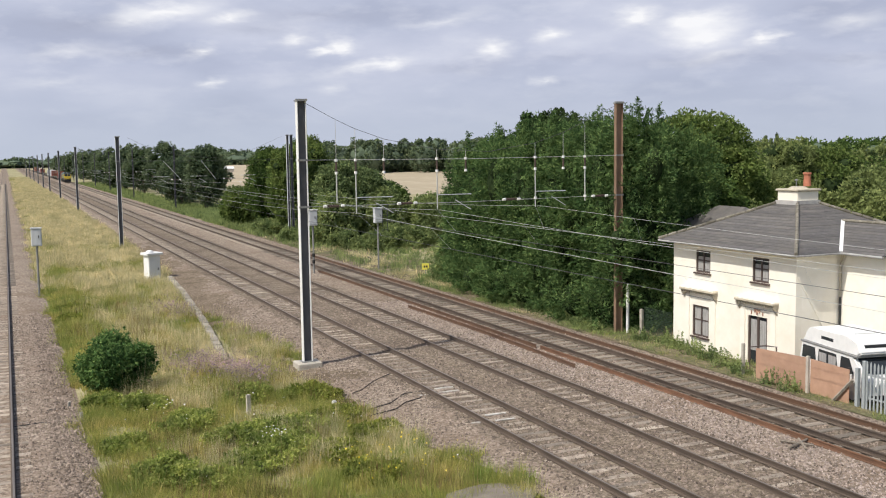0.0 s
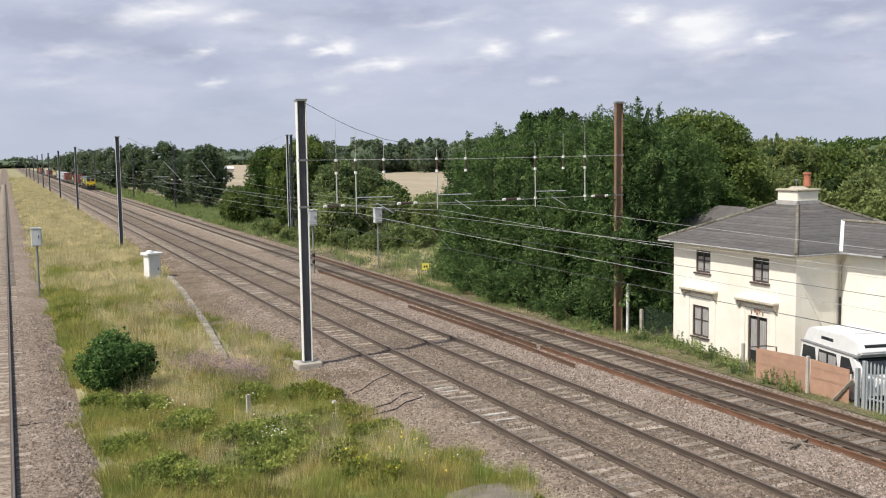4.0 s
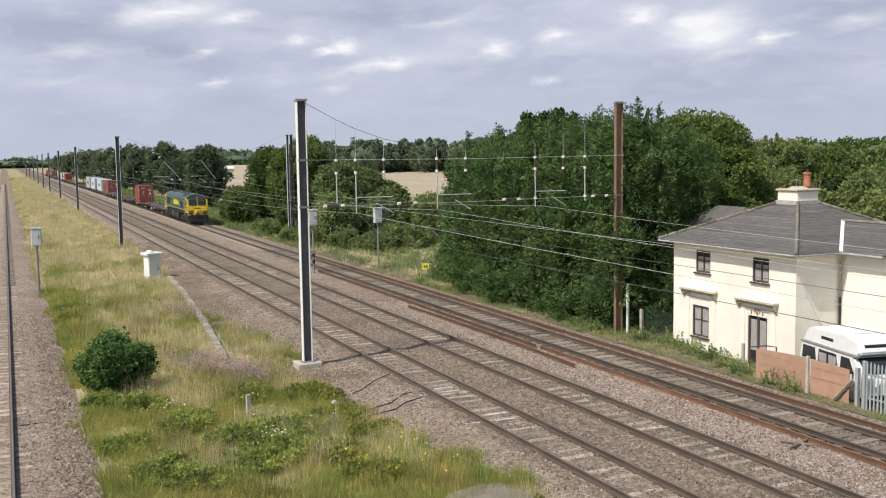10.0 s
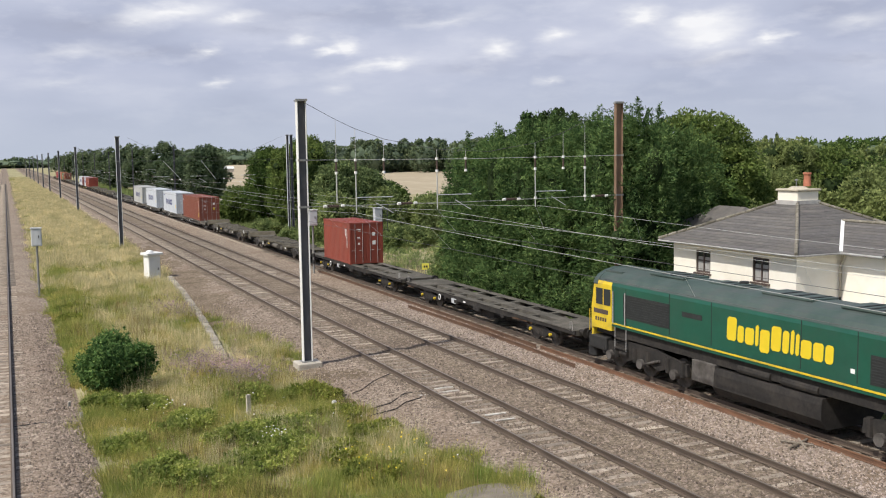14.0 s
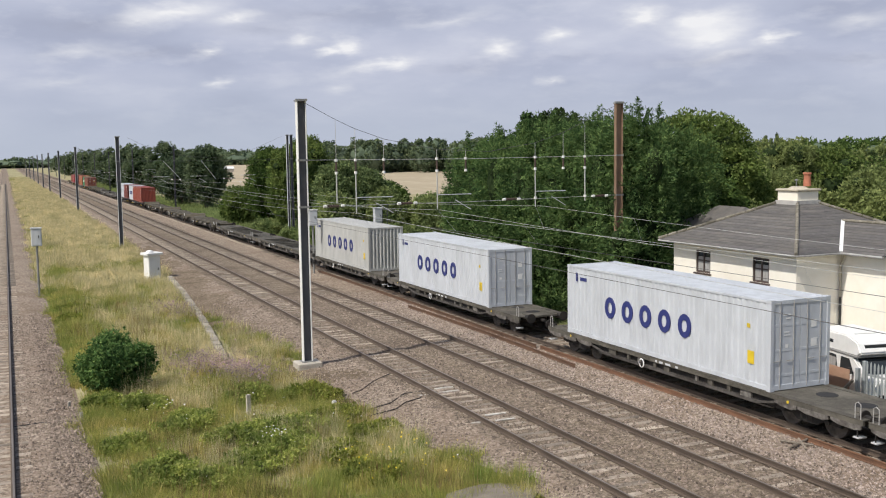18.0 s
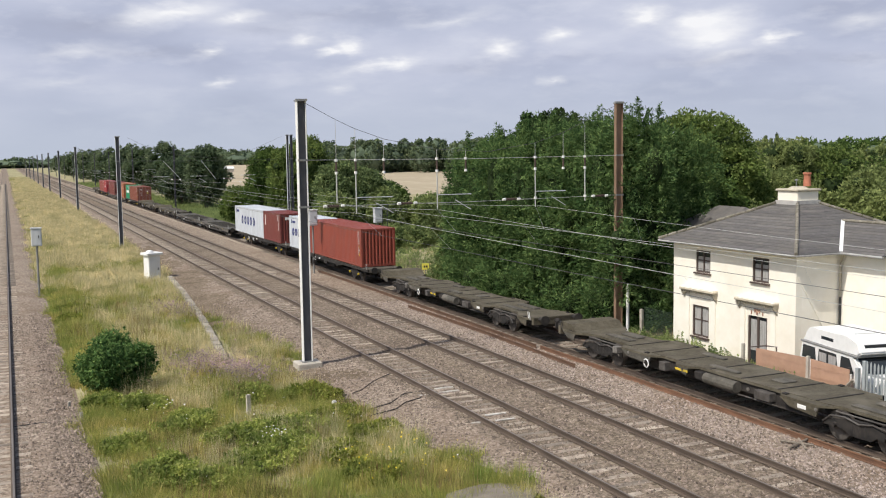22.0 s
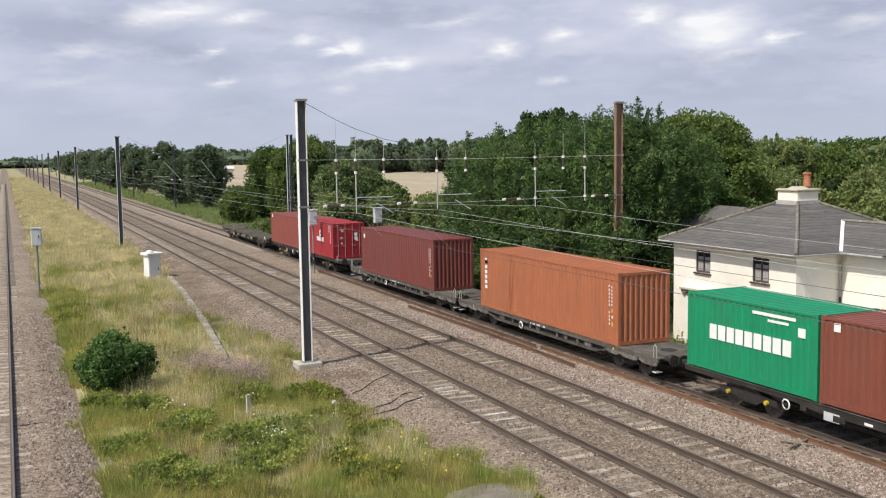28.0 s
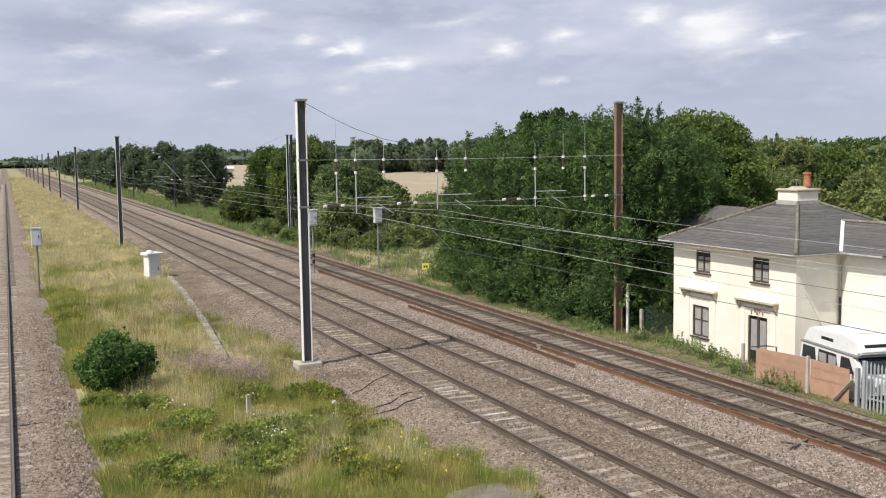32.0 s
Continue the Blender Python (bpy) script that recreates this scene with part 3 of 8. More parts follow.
def track(cx, first, last, spacing, material, label, top):
    t = thing("railway_track", label, "railway track", kind="structure")
    for s in (-1, 1):
        bm = bmesh.new()
        x = cx + s * 0.7525
        prism(bm, [(x + a, b) for a, b in RAIL], -600, 2200)
        r = part("rail", bm, M["rail_side"], t)
        bm = bmesh.new()
        box(bm, x - 0.027, x + 0.027, -600, 2200, 0.0005, 0.003)
        part("rail_head", bm, top, r, "worn running surface")
    me = sleeper_mesh(material, "sleeper")
    clips = clip_mesh()
    rng = random.Random(int(cx * 10))
    n = int((last - first) / spacing)
    for i in range(n):
        y = first + i * spacing
        s = piece("sleeper", me, t, pose(cx + rng.uniform(-0.03, 0.03), y + rng.uniform(-0.02, 0.02), (rng.uniform(-0.026, -0.004) if cx < 20 else rng.uniform(-0.01, 0.006)), 0, 0, rng.uniform(-0.6, 0.6)))
        if y < 34 and cx > 0:
            for k in (-1, 1):
                piece("rail_clip", clips, s, pose(k * 0.7525, 0, 0))
    # the far sleepers, too small to pick apart
    m = int((420 - last) / spacing)
    v0 = np.array([(a, b, z) for z in (-0.3, -0.17) for b in (-0.12, 0.12) for a in (-1.25, 1.25)])
    v = (v0[None] + np.stack([np.full(m, cx), last + np.arange(m) * spacing, np.zeros(m)], -1)[:, None]).reshape(-1, 3)
    f = (np.array([(4, 5, 7, 6), (0, 1, 5, 4), (1, 3, 7, 5), (0, 4, 6, 2)])[None] + np.arange(m)[:, None, None] * 8).reshape(-1, 4)
    ob = new("far_sleepers", from_arrays("far_sleepers", v, f, material))
    ob.parent = t
    tagged(ob, kind="stuff")


track(22.8, 17.0, 92, 0.70, M["timber"], "straight railway track on dark sleepers", M["rail_side"])
track(18.1, 17.3, 85, 0.66, M["sleeper"], "straight railway track on half-buried concrete sleepers", M["rail_top"])
track(14.5, 17.1, 82, 0.66, M["sleeper"], "straight railway track on half-buried concrete sleepers", M["rail_top"])
track(-0.97, 20.0, 75, 0.66, M["sleeper"], "single railway track with a bright rail head", M["rail_top"])


def spare_rail(x, y0, y1, mat, bend=0.0):
    bm = bmesh.new()
    n = 10
    hi = None
    for i in range(n):
        a, b = y0 + (y1 - y0) * i / n, y0 + (y1 - y0) * (i + 1) / n
        xa, xb = x + bend * math.sin(3.14 * i / n), x + bend * math.sin(3.14 * (i + 1) / n)
        lo = hi or [bm.verts.new((xa + p * 0.8, a, q - 0.03)) for p, q in RAIL]
        hi = [bm.verts.new((xb + p * 0.8, b, q - 0.03)) for p, q in RAIL]
        for k in range(len(RAIL)):
            bm.faces.new((lo[k], lo[(k + 1) % len(RAIL)], hi[(k + 1) % len(RAIL)], hi[k]))
        if i == 0:
            bm.faces.new(lo[::-1])
        if i == n - 1:
            bm.faces.new(hi)
    solid("spare_rail", bm, mat, ("orange" if mat is M["rust"] else "dark brown") + " rusty spare rail lying beside the track", "rail", "spare rails")


spare_rail(21.47, -40, 38, M["rust"], 0.04)
spare_rail(21.40, 38.3, 72, M["brown_rust"], 0.05)
spare_rail(24.28, -40, 84, M["brown_rust"], 0.06)
spare_rail(20.75, 33.9, 52, M["brown_rust"], 0.15)


def track_litter():
    """Painted sleeper marks, loose cables and a lid beside the nearest main line."""
    t = thing("painted_marks", "white painted marks across the sleepers", "markings", kind="structure")
    for xa, xb, y in ((14.2, 14.95, 33.1), (14.1, 14.9, 32.5), (13.2, 13.62, 32.4), (13.3, 13.7, 33.2), (13.35, 13.7, 28.2), (14.2, 14.95, 28.87), (14.2, 14.9, 28.12)):
        part_box("mark", xa, xb, y - 0.06, y + 0.06, -0.18, -0.152, M["oldwhite"], t)
    for k, pts in enumerate((((11.3, 34.1), (11.8, 34.4), (12.6, 35.4), (13.6, 36.2)), ((10.2, 31.4), (11.0, 31.6), (12.0, 32.0), (12.9, 32.9), (13.9, 33.0)), ((10.76, 30.9), (11.9, 31.15), (12.5, 31.8), (13.2, 32.0)), ((-0.15, 34.6), (0.6, 34.75), (1.3, 34.7), (1.9, 34.85)), ((0.9, 36.4), (1.3, 36.75), (1.65, 36.7)))):
        bm = bmesh.new()
        polyline(bm, [(x, y, (bed_height(x, y) if x > 3 else -0.19 - 0.14 * max(0.0, x - 0.9) / 1.1) + 0.02) for x, y in pts], 0.018, 6)
        solid("trackside_cable", bm, M["black"], "black cable lying across the ballast", "cable", "trackside cables")
    bm = bmesh.new()
    box(bm, 10.4, 11.0, 32.75, 33.25, -0.4, -0.20, 0.02)
    solid("cable_lid", bm, M["brown_rust"], "flat brown rusty lid beside the ballast", "lid")
    for a, b in (((20.7, 22.2), (21.2, 21.4)), ((20.35, 21.5), (21.5, 21.95)), ((20.8, 21.3), (21.3, 22.1))):
        bm = bmesh.new()
        rod(bm, (*a, -0.13), (*b, -0.12), 0.035, 6)
        solid("timber_offcut", bm, M["timber"], "grey timber offcut lying on the ballast", "timber", "timber offcuts")
# ---------------- overhead line ----------------


def mast(x, y, h, material, base=True, ground=-0.3, label="tall galvanised steel overhead-line mast on a concrete base", depth=0.2, wide=0.36, web=None):
    t = thing("overhead_line_mast", label, "mast", pose(x, y, 0), "overhead line masts")
    bm = bmesh.new()
    w, d = wide / 2, depth / 2
    for s in (-1, 1):
        box(bm, s * w - 0.012, s * w + 0.012, -d, d, ground + 0.1, h)
    part("flange", bm, material, t)
    bm = bmesh.new()
    box(bm, -w + 0.012, w - 0.012, -0.008, 0.008, ground + 0.1, h)
    part("web", bm, web or material, t, "recessed web coloured dark for its shade" if web else "")
    bm = bmesh.new()
    box(bm, -w - 0.05, w + 0.05, -d - 0.05, d + 0.05, h, h + 0.05)
    box(bm, -w - 0.03, w + 0.10, -0.05, 0.05, h + 0.05, h + 0.10)
    part("cap", bm, M["dullsteel"], t)
    for z in (8.36, 6.44):
        for s in (-1, 1):
            bm = bmesh.new()
            box(bm, -w - 0.04, w + 0.04, s * (d + 0.02) - 0.015, s * (d + 0.02) + 0.015, z - 0.04, z + 0.04)
            part("clamp", bm, M["dullsteel"], t)
    if base:
        bm = bmesh.new()
        box(bm, -0.52, 0.52, -0.45, 0.45, ground - 0.5, ground + 0.12, 0.04)
        part("base", bm, M["concrete"], t, "weathered concrete foundation block")
        bm = bmesh.new()
        box(bm, -w - 0.1, w + 0.1, -d - 0.1, d + 0.1, ground + 0.12, ground + 0.15)
        part("base_plate", bm, M["dullsteel"], t)
    return t


SPANS = ((39.4, 40.55, 0), (103.0, 103.6, 1), (178.0, 178.6, 1), (240.0, 240.6, 1), (297.0, 297.6, 1), (347.0, 347.6, 1), (400, 400.6, 1), (460, 460.6, 1), (530, 530.6, 1), (620, 620.6, 1))
for k, (ya, yb, far) in enumerate(SPANS):
    # Pale flanges and dark webs: sun and shade put into the steel's colours.
    mast((11.14, 10.3, 11.0, 11.2)[min(k, 3)], ya, 10.75, M["white"] if k == 0 else M["galv"], k < 2, -0.12 if k == 0 else -0.3, depth=0.30, web=M["darksteel"])
    mast(27.72 if k == 1 else 27.3, yb, 10.85, M["brownsteel"] if k == 0 else M["galv"] if k == 1 else M["darksteel"], False, -0.45,
         "tall brown rusted steel overhead-line mast" if k == 0 else "tall dull steel overhead-line mast", wide=0.36 if k == 0 else 0.24, web=None if k == 0 else M["darksteel"])
mast(28.15, 103.6, 10.85, M["darksteel"], False, -0.45, "tall dull steel overhead-line mast", wide=0.22)


def polyline(bm, pts, r, n=5):
    """One unbroken tube along the points."""
    pts = [Vector(p) for p in pts]
    rings = []
    for i, p in enumerate(pts):
        d = (pts[min(i + 1, len(pts) - 1)] - pts[max(i - 1, 0)]).normalized()
        side = d.cross(Vector((0, 0, 1)) if abs(d.z) < 0.9 else Vector((1, 0, 0))).normalized()
        up = side.cross(d)
        rings.append([bm.verts.new(p + (side * math.cos(t) + up * math.sin(t)) * r) for t in (2 * math.pi * k / n for k in range(n))])
    for a, b in zip(rings, rings[1:]):
        for k in range(n):
            bm.faces.new((a[k], a[(k + 1) % n], b[(k + 1) % n], b[k]))
    bm.faces.new(rings[0][::-1])
    bm.faces.new(rings[-1])


def insulator(bm, a, b, r=0.06):
    a, b = Vector(a), Vector(b)
    for i in range(5):
        p, q = a.lerp(b, i / 5), a.lerp(b, (i + 0.6) / 5)
        rod(bm, p, q, r, 7)
    rod(bm, a, b, r * 0.5, 6)


def headspan(ya, yb, detail):
    t = thing("headspan", "headspan wires with insulators strung between two masts", "overhead wires", group="headspans")

    def at(x, z):
        return (x, ya + (yb - ya) * (x - 11.14) / 16.16, z)
    r = 0.010
    bm = bmesh.new()
    polyline(bm, [at(11.3, 10.7), at(12.63, 10.02), at(13.5, 9.64), at(14.85, 9.2), at(17.3, 8.75), at(20, 8.62), at(22.5, 9.0), at(24.0, 9.45), at(27.2, 10.8)], r)
    part("headspan_wire", bm, M["darkwire"], t)
    for z in (8.36, 6.44):
        bm = bmesh.new()
        polyline(bm, [at(11.3, z), at(19, z - 0.05), at(27.2, z)], r)
        part("cross_span_wire", bm, M["wire"] if detail else M["darkwire"], t)
    for x, top, low in ((12.63, 10.02, 6.55), (13.5, 9.64, 6.08), (17.35, 8.75, 6.13), (22.48, 9.0, 6.04), (25.3, 9.9, 6.23), (14.8, 9.2, 8.4), (18.8, 8.7, 8.3), (24.05, 9.45, 8.3)) if detail else ():
        bm = bmesh.new()
        rod(bm, at(x, top), at(x, 8.36), 0.009, 5)
        if low < 8:
            rod(bm, at(x, 7.8), at(x, low), 0.028, 6)
        d = part("dropper", bm, M["wire"], t)
        bm = bmesh.new()
        rod(bm, at(x, 8.28), at(x, 7.82), 0.045, 7)
        part("insulator", bm, M["brownins"], d)
        for z in (8.33, 7.80) + ((6.45,) if low < 6.4 and x > 20 else ()):
            bm = bmesh.new()
            rod(bm, at(x, z - 0.05), at(x, z + 0.06), 0.07, 8)
            part("insulator_cap", bm, M["porcelain"], d)
    if not detail:
        # sloping stays between the two cross-span wires
        for xa, xb in ((14.7, 16.4), (18.5, 19.95)) if ya < 150 else ():
            bm = bmesh.new()
            rod(bm, at(xa, 8.34), at(xb, 6.42), 0.022, 6)
            part("stay", bm, M["galv"], t)
    for x in (12.2, 15.6, 20.9, 25.9) if detail else (15.6, 20.9):
        bm = bmesh.new()
        insulator(bm, at(x, 6.43), at(x + 0.55, 6.43))
        part("insulator", bm, M["brownins"], t)
        for k in (-0.12, 0.67):
            bm = bmesh.new()
            rod(bm, at(x + k - 0.06, 6.43), at(x + k + 0.08, 6.43), 0.06, 7)
            part("insulator_cap", bm, M["porcelain"], t)
    for c, s in ((14.5, -1), (18.1, 1), (22.8, 1)):
        x0 = {14.5: 13.5, 18.1: 17.35, 22.8: 22.48}[c]
        bm = bmesh.new()
        rod(bm, at(x0, 6.75), at(x0 + 1.7, 6.74), 0.02, 6)
        rod(bm, at(x0, 6.1), at(c + 0.15, {14.5: 5.08, 18.1: 5.10, 22.8: 4.98}[c]), 0.004, 6)
        rod(bm, at(x0 + 0.9, 6.5), at(x0 + 1.7, 6.05), 0.016, 6)
        part("registration_arm", bm, M["galv"], t)


for ya, yb, far in SPANS[:3]:
    headspan(ya, yb, not far)


def line_wires():
    ys = [-30.0] + [a for a, b, c in SPANS]
    for c, x0, zc in ((14.5, 13.5, 5.08), (18.1, 17.35, 5.10), (22.8, 22.48, 4.98)):
        t = thing("overhead_line", "contact wire and catenary wire over one track", "overhead wires", group="overhead lines")
        bm = bmesh.new()
        polyline(bm, [(c + 0.15, y, zc) for i, y in enumerate(ys)], 0.008, 5)
        part("contact_wire", bm, M["darkwire"] if c < 20 else M["wire"], t)
        bm = bmesh.new()
        pts, drops = [], []
        for a, b in zip(ys, ys[1:]):
            for i in range(10):
                u = i / 10
                p = (x0 + (c - x0) * 4 * u * (1 - u), a + (b - a) * u, 6.10 - 0.62 * 4 * u * (1 - u))
                pts.append(p)
                if i % 2 == 1 and b < 200:
                    drops.append(p)
        polyline(bm, pts, 0.0065, 5)
        part("catenary_wire", bm, M["wire"], t)
        bm = bmesh.new()
        for p in drops:
            rod(bm, p, (c + 0.15, p[1], zc), 0.003, 4)
        part("dropper_wires", bm, M["wire"], t)


line_wires()

# ---------------- lineside equipment ----------------


def signal(x, y, zt, ground, label, lean=0.0, ladder=False):
    t = thing("signal_post", label, "signal", pose(x, y, 0, 0, lean, 0), "lineside boxes on posts")
    bm = bmesh.new()
    rod(bm, (0, 0, ground - 0.1), (0, 0, zt - 1.1), 0.07, 10)
    part("post", bm, M["dullsteel"], t)
    bm = bmesh.new()
    box(bm, -0.32, 0.32, -0.2, 0.2, zt - 1.2, zt - 0.06, 0.03)
    h = part("signal_head", bm, M["galv"], t, "light grey metal cabinet")
    bm = bmesh.new()
    box(bm, -0.36, 0.36, -0.25, 0.25, zt - 0.06, zt, 0.015)
    part("hood", bm, M["galv"], h)
    bm = bmesh.new()
    box(bm, -0.26, 0.26, -0.215, -0.2, zt - 1.1, zt - 0.16, 0.004)
    part("door", bm, M["galv"], h)
    bm = bmesh.new()
    rod(bm, (0.12, -0.23, zt - 0.50), (0.12, -0.23, zt - 0.68), 0.025, 6)
    part("handle", bm, M["black"], h)
    if ladder:
        for dx in (0.45, 0.85):
            bm = bmesh.new()
            rod(bm, (dx, 0.1, zt - 1.9), (dx, 0.1, zt + 0.3), 0.025, 6)
            part("ladder_rail", bm, M["darksteel"], t)
        for i in range(6):
            bm = bmesh.new()
            rod(bm, (0.45, 0.1, zt - 1.75 + i * 0.32), (0.85, 0.1, zt - 1.75 + i * 0.32), 0.014, 5)
            part("rung", bm, M["darksteel"], t)
        bm = bmesh.new()
        for k in range(3):
            rod(bm, (0.1, 0.1, zt - 0.2 - 0.45 * k), (0.8, 0.1, zt - 0.2 - 0.45 * k), 0.02, 6)
        rod(bm, (0.1, 0.1, zt + 0.3), (0.1, 0.1, zt - 1.1), 0.02, 6)
        part("cage", bm, M["darksteel"], t)
    if not ladder and ground > -0.35 and x > 10:
        for z in (1.05, 0.55):
            bm = bmesh.new()
            rod(bm, (0, 0, z), (0, 0, z + 0.26), 0.11, 10)
            part("band", bm, M["black"], t, "black band round the post")
    return t


signal(20.85, 71.3, 4.6, -0.3, "grey metal cabinet on a post between the tracks")
signal(26.5, 72.6, 4.5, -0.4, "grey metal cabinet on a post with a ladder frame", ladder=True)
signal(1.63, 69.0, 4.2, -0.3, "grey metal cabinet on a thin post in the grass")


def white_hut():
    t = thing("relay_cabinet", "white lineside cabinet with an overhanging flat top", "cabinet", pose(9.6, 75.2, -0.35, 0, 0, 18))
    bm = bmesh.new()
    box(bm, -0.46, 0.46, -0.42, 0.42, -0.1, 1.80, 0.02)
    part("body", bm, M["white"], t)
    bm = bmesh.new()
    box(bm, -0.62, 0.62, -0.58, 0.58, 1.80, 2.0, 0.03)
    part("roof", bm, M["white"], t)
    bm = bmesh.new()
    lathe(bm, -0.15, 0, [(0.28, 2.0), (0.26, 2.10), (0.12, 2.17), (0.05, 2.18)], 12)
    part("vent", bm, M["white"], t)
    bm = bmesh.new()
    box(bm, -0.40, 0.40, -0.445, -0.425, 0.05, 1.42, 0.005)
    d = part("door", bm, M["white"], t)
    bm = bmesh.new()
    box(bm, 0.22, 0.32, -0.47, -0.447, 0.70, 0.88)
    part("lock_plate", bm, M["dullsteel"], d)


white_hut()


def yellow_sign():
    t = thing("lineside_sign", "small yellow lineside sign on a low post", "sign", pose(27.6, 65.7, -0.4, 0, 0, -18))
    bm = bmesh.new()
    box(bm, -0.03, 0.03, 0.012, 0.06, -0.1, 1.05)
    part("post", bm, M["dullsteel"], t)
    bm = bmesh.new()
    box(bm, -0.26, 0.26, -0.012, 0.012, 0.62, 1.1, 0.01)
    p = part("plate", bm, M["signpale"], t)
    bm = bmesh.new()
    box(bm, -0.14, -0.02, -0.016, -0.0125, 0.78, 0.93)
    box(bm, 0.03, 0.14, -0.016, -0.0125, 0.78, 0.93)
    part("marking", bm, M["black"], p)


yellow_sign()


def short_post(x, y, z, h, r, material, name, label, tilt=0):
    bm = bmesh.new()
    prism(bm, [(-r, -r), (r, -r), (r, r), (-r, r)], -0.15, h, axis="z")
    solid(name, bm, material, label, "post", m=pose(x, y, z, tilt, tilt * 0.5, 12))


short_post(7.2, 33.0, -0.3, 0.72, 0.06, M["concrete"], "marker_post", "short pale concrete marker post in the grass")
short_post(10.05, 32.4, -0.3, 0.32, 0.06, M["white"], "marker_post", "small white marker post on the ballast edge", 6)
short_post(27.55, 40.1, -0.45, 2.55, 0.05, M["white"], "marker_post", "slim white post beside the brown mast")
short_post(27.95, 39.5, -0.45, 1.35, 0.07, M["concrete"], "fence_post", "pale concrete fence post")
short_post(1.95, 34.9, -0.3, 0.30, 0.04, M["concrete"], "marker_post", "small pale marker peg beside the ballast", -5)
short_post(1.63, 36.7, -0.3, 0.30, 0.04, M["concrete"], "marker_post", "small pale marker peg beside the ballast", 8)


def kerb():
    t = thing("concrete_edging", "weathered concrete trough edging along the grass", "edging")
    pts = [(8.21, 42.0), (8.56, 45.3), (9.29, 52.9), (9.6, 57.1), (10.18, 64.8), (10.67, 74.1)]
    i = 0
    for (xa, ya), (xb, yb) in zip(pts, pts[1:]):
        n = max(1, round((yb - ya) / 1.1))
        for k in range(n):
            a, b = Vector((xa, ya, 0)).lerp(Vector((xb, yb, 0)), k / n), Vector((xa, ya, 0)).lerp(Vector((xb, yb, 0)), (k + 0.96) / n)
            bm = bmesh.new()
            d = (b - a).normalized()
            s = Vector((-d.y, d.x, 0)) * 0.16
            zz = -0.06 + 0.02 * math.sin(i * 2.1)
            prism(bm, [((a + s).x, (a + s).y), ((a - s).x, (a - s).y), ((b - s).x, (b - s).y), ((b + s).x, (b + s).y)], -0.5, zz, axis="z")
            part("slab", bm, M["kerbstone"], t)
            i += 1


kerb()


def manhole():
    bm = bmesh.new()
    pts = []
    rng = random.Random(3)
    for i in range(18):
        a = 6.283 * i / 18
        r = 1.0 + 0.12 * rng.random()
        pts.append((10.9 + 1.15 * r * math.cos(a), 21.9 + 0.85 * r * math.sin(a)))
    prism(bm, pts, -0.5, -0.19, axis="z")
    solid("concrete_slab", bm, M["oldconcrete"], "low stained grey concrete slab in the gravel", "slab")


manhole()
# ---------------- house ----------------


def window(parent, x, y0, y1, z0, z1, bars=1, curtain=True, axis="x"):
    """A sash window in a wall that faces the tracks; the opening goes through the wall."""
    w = part_box("window", x + 0.10, x + 0.16, y0, y1, z0, z1, M["glass"], parent, "dark glass window with net curtains")
    for k, (a, b, c, d) in enumerate(((y0, y0 + 0.07, z0, z1), (y1 - 0.07, y1, z0, z1), (y0 + 0.07, y1 - 0.07, z1 - 0.07, z1), (y0 + 0.07, y1 - 0.07, z0, z0 + 0.07))):
        part_box("frame", x + 0.03, x + 0.10, a, b, c, d, M["frame_dark"], w)
    for i in range(bars):
        m = y0 + (y1 - y0) * (i + 1) / (bars + 1)
        part_box("glazing_bar", x + 0.04, x + 0.10, m - 0.03, m + 0.03, z0 + 0.07, z1 - 0.07, M["frame_dark"], w)
    mz = (z0 + z1) / 2 + 0.05
    part_box("sash_rail", x + 0.06, x + 0.098, y0 + 0.07, y1 - 0.07, mz - 0.025, mz + 0.025, M["frame_dark"], w)
    part_box("sill", x - 0.09, x + 0.03, y0 - 0.07, y1 + 0.07, z0 - 0.07, z0 - 0.001, M["frame_dark"], w)
    if curtain:
        for a, b in ((y0 + 0.08, y0 + (y1 - y0) * 0.46), (y1 - (y1 - y0) * 0.46, y1 - 0.08)):
            bm = bmesh.new()
            n = 10
            fold = [(x + 0.078 + 0.010 * (i % 2), a + (b - a) * i / n) for i in range(n + 1)]
            prism(bm, fold + [(x + 0.097, b), (x + 0.097, a)], z0 + 0.08, z1 - (0.09 if z1 < 2 else 0.28), axis="z")
            part("curtain", bm, M["curtain"], w, "pale net curtain")
    return w


def part_box(name, x0, x1, y0, y1, z0, z1, material, parent, label="", bevel=0.0):
    bm = bmesh.new()
    box(bm, x0, x1, y0, y1, z0, z1, bevel)
    return part(name, bm, material, parent, label)


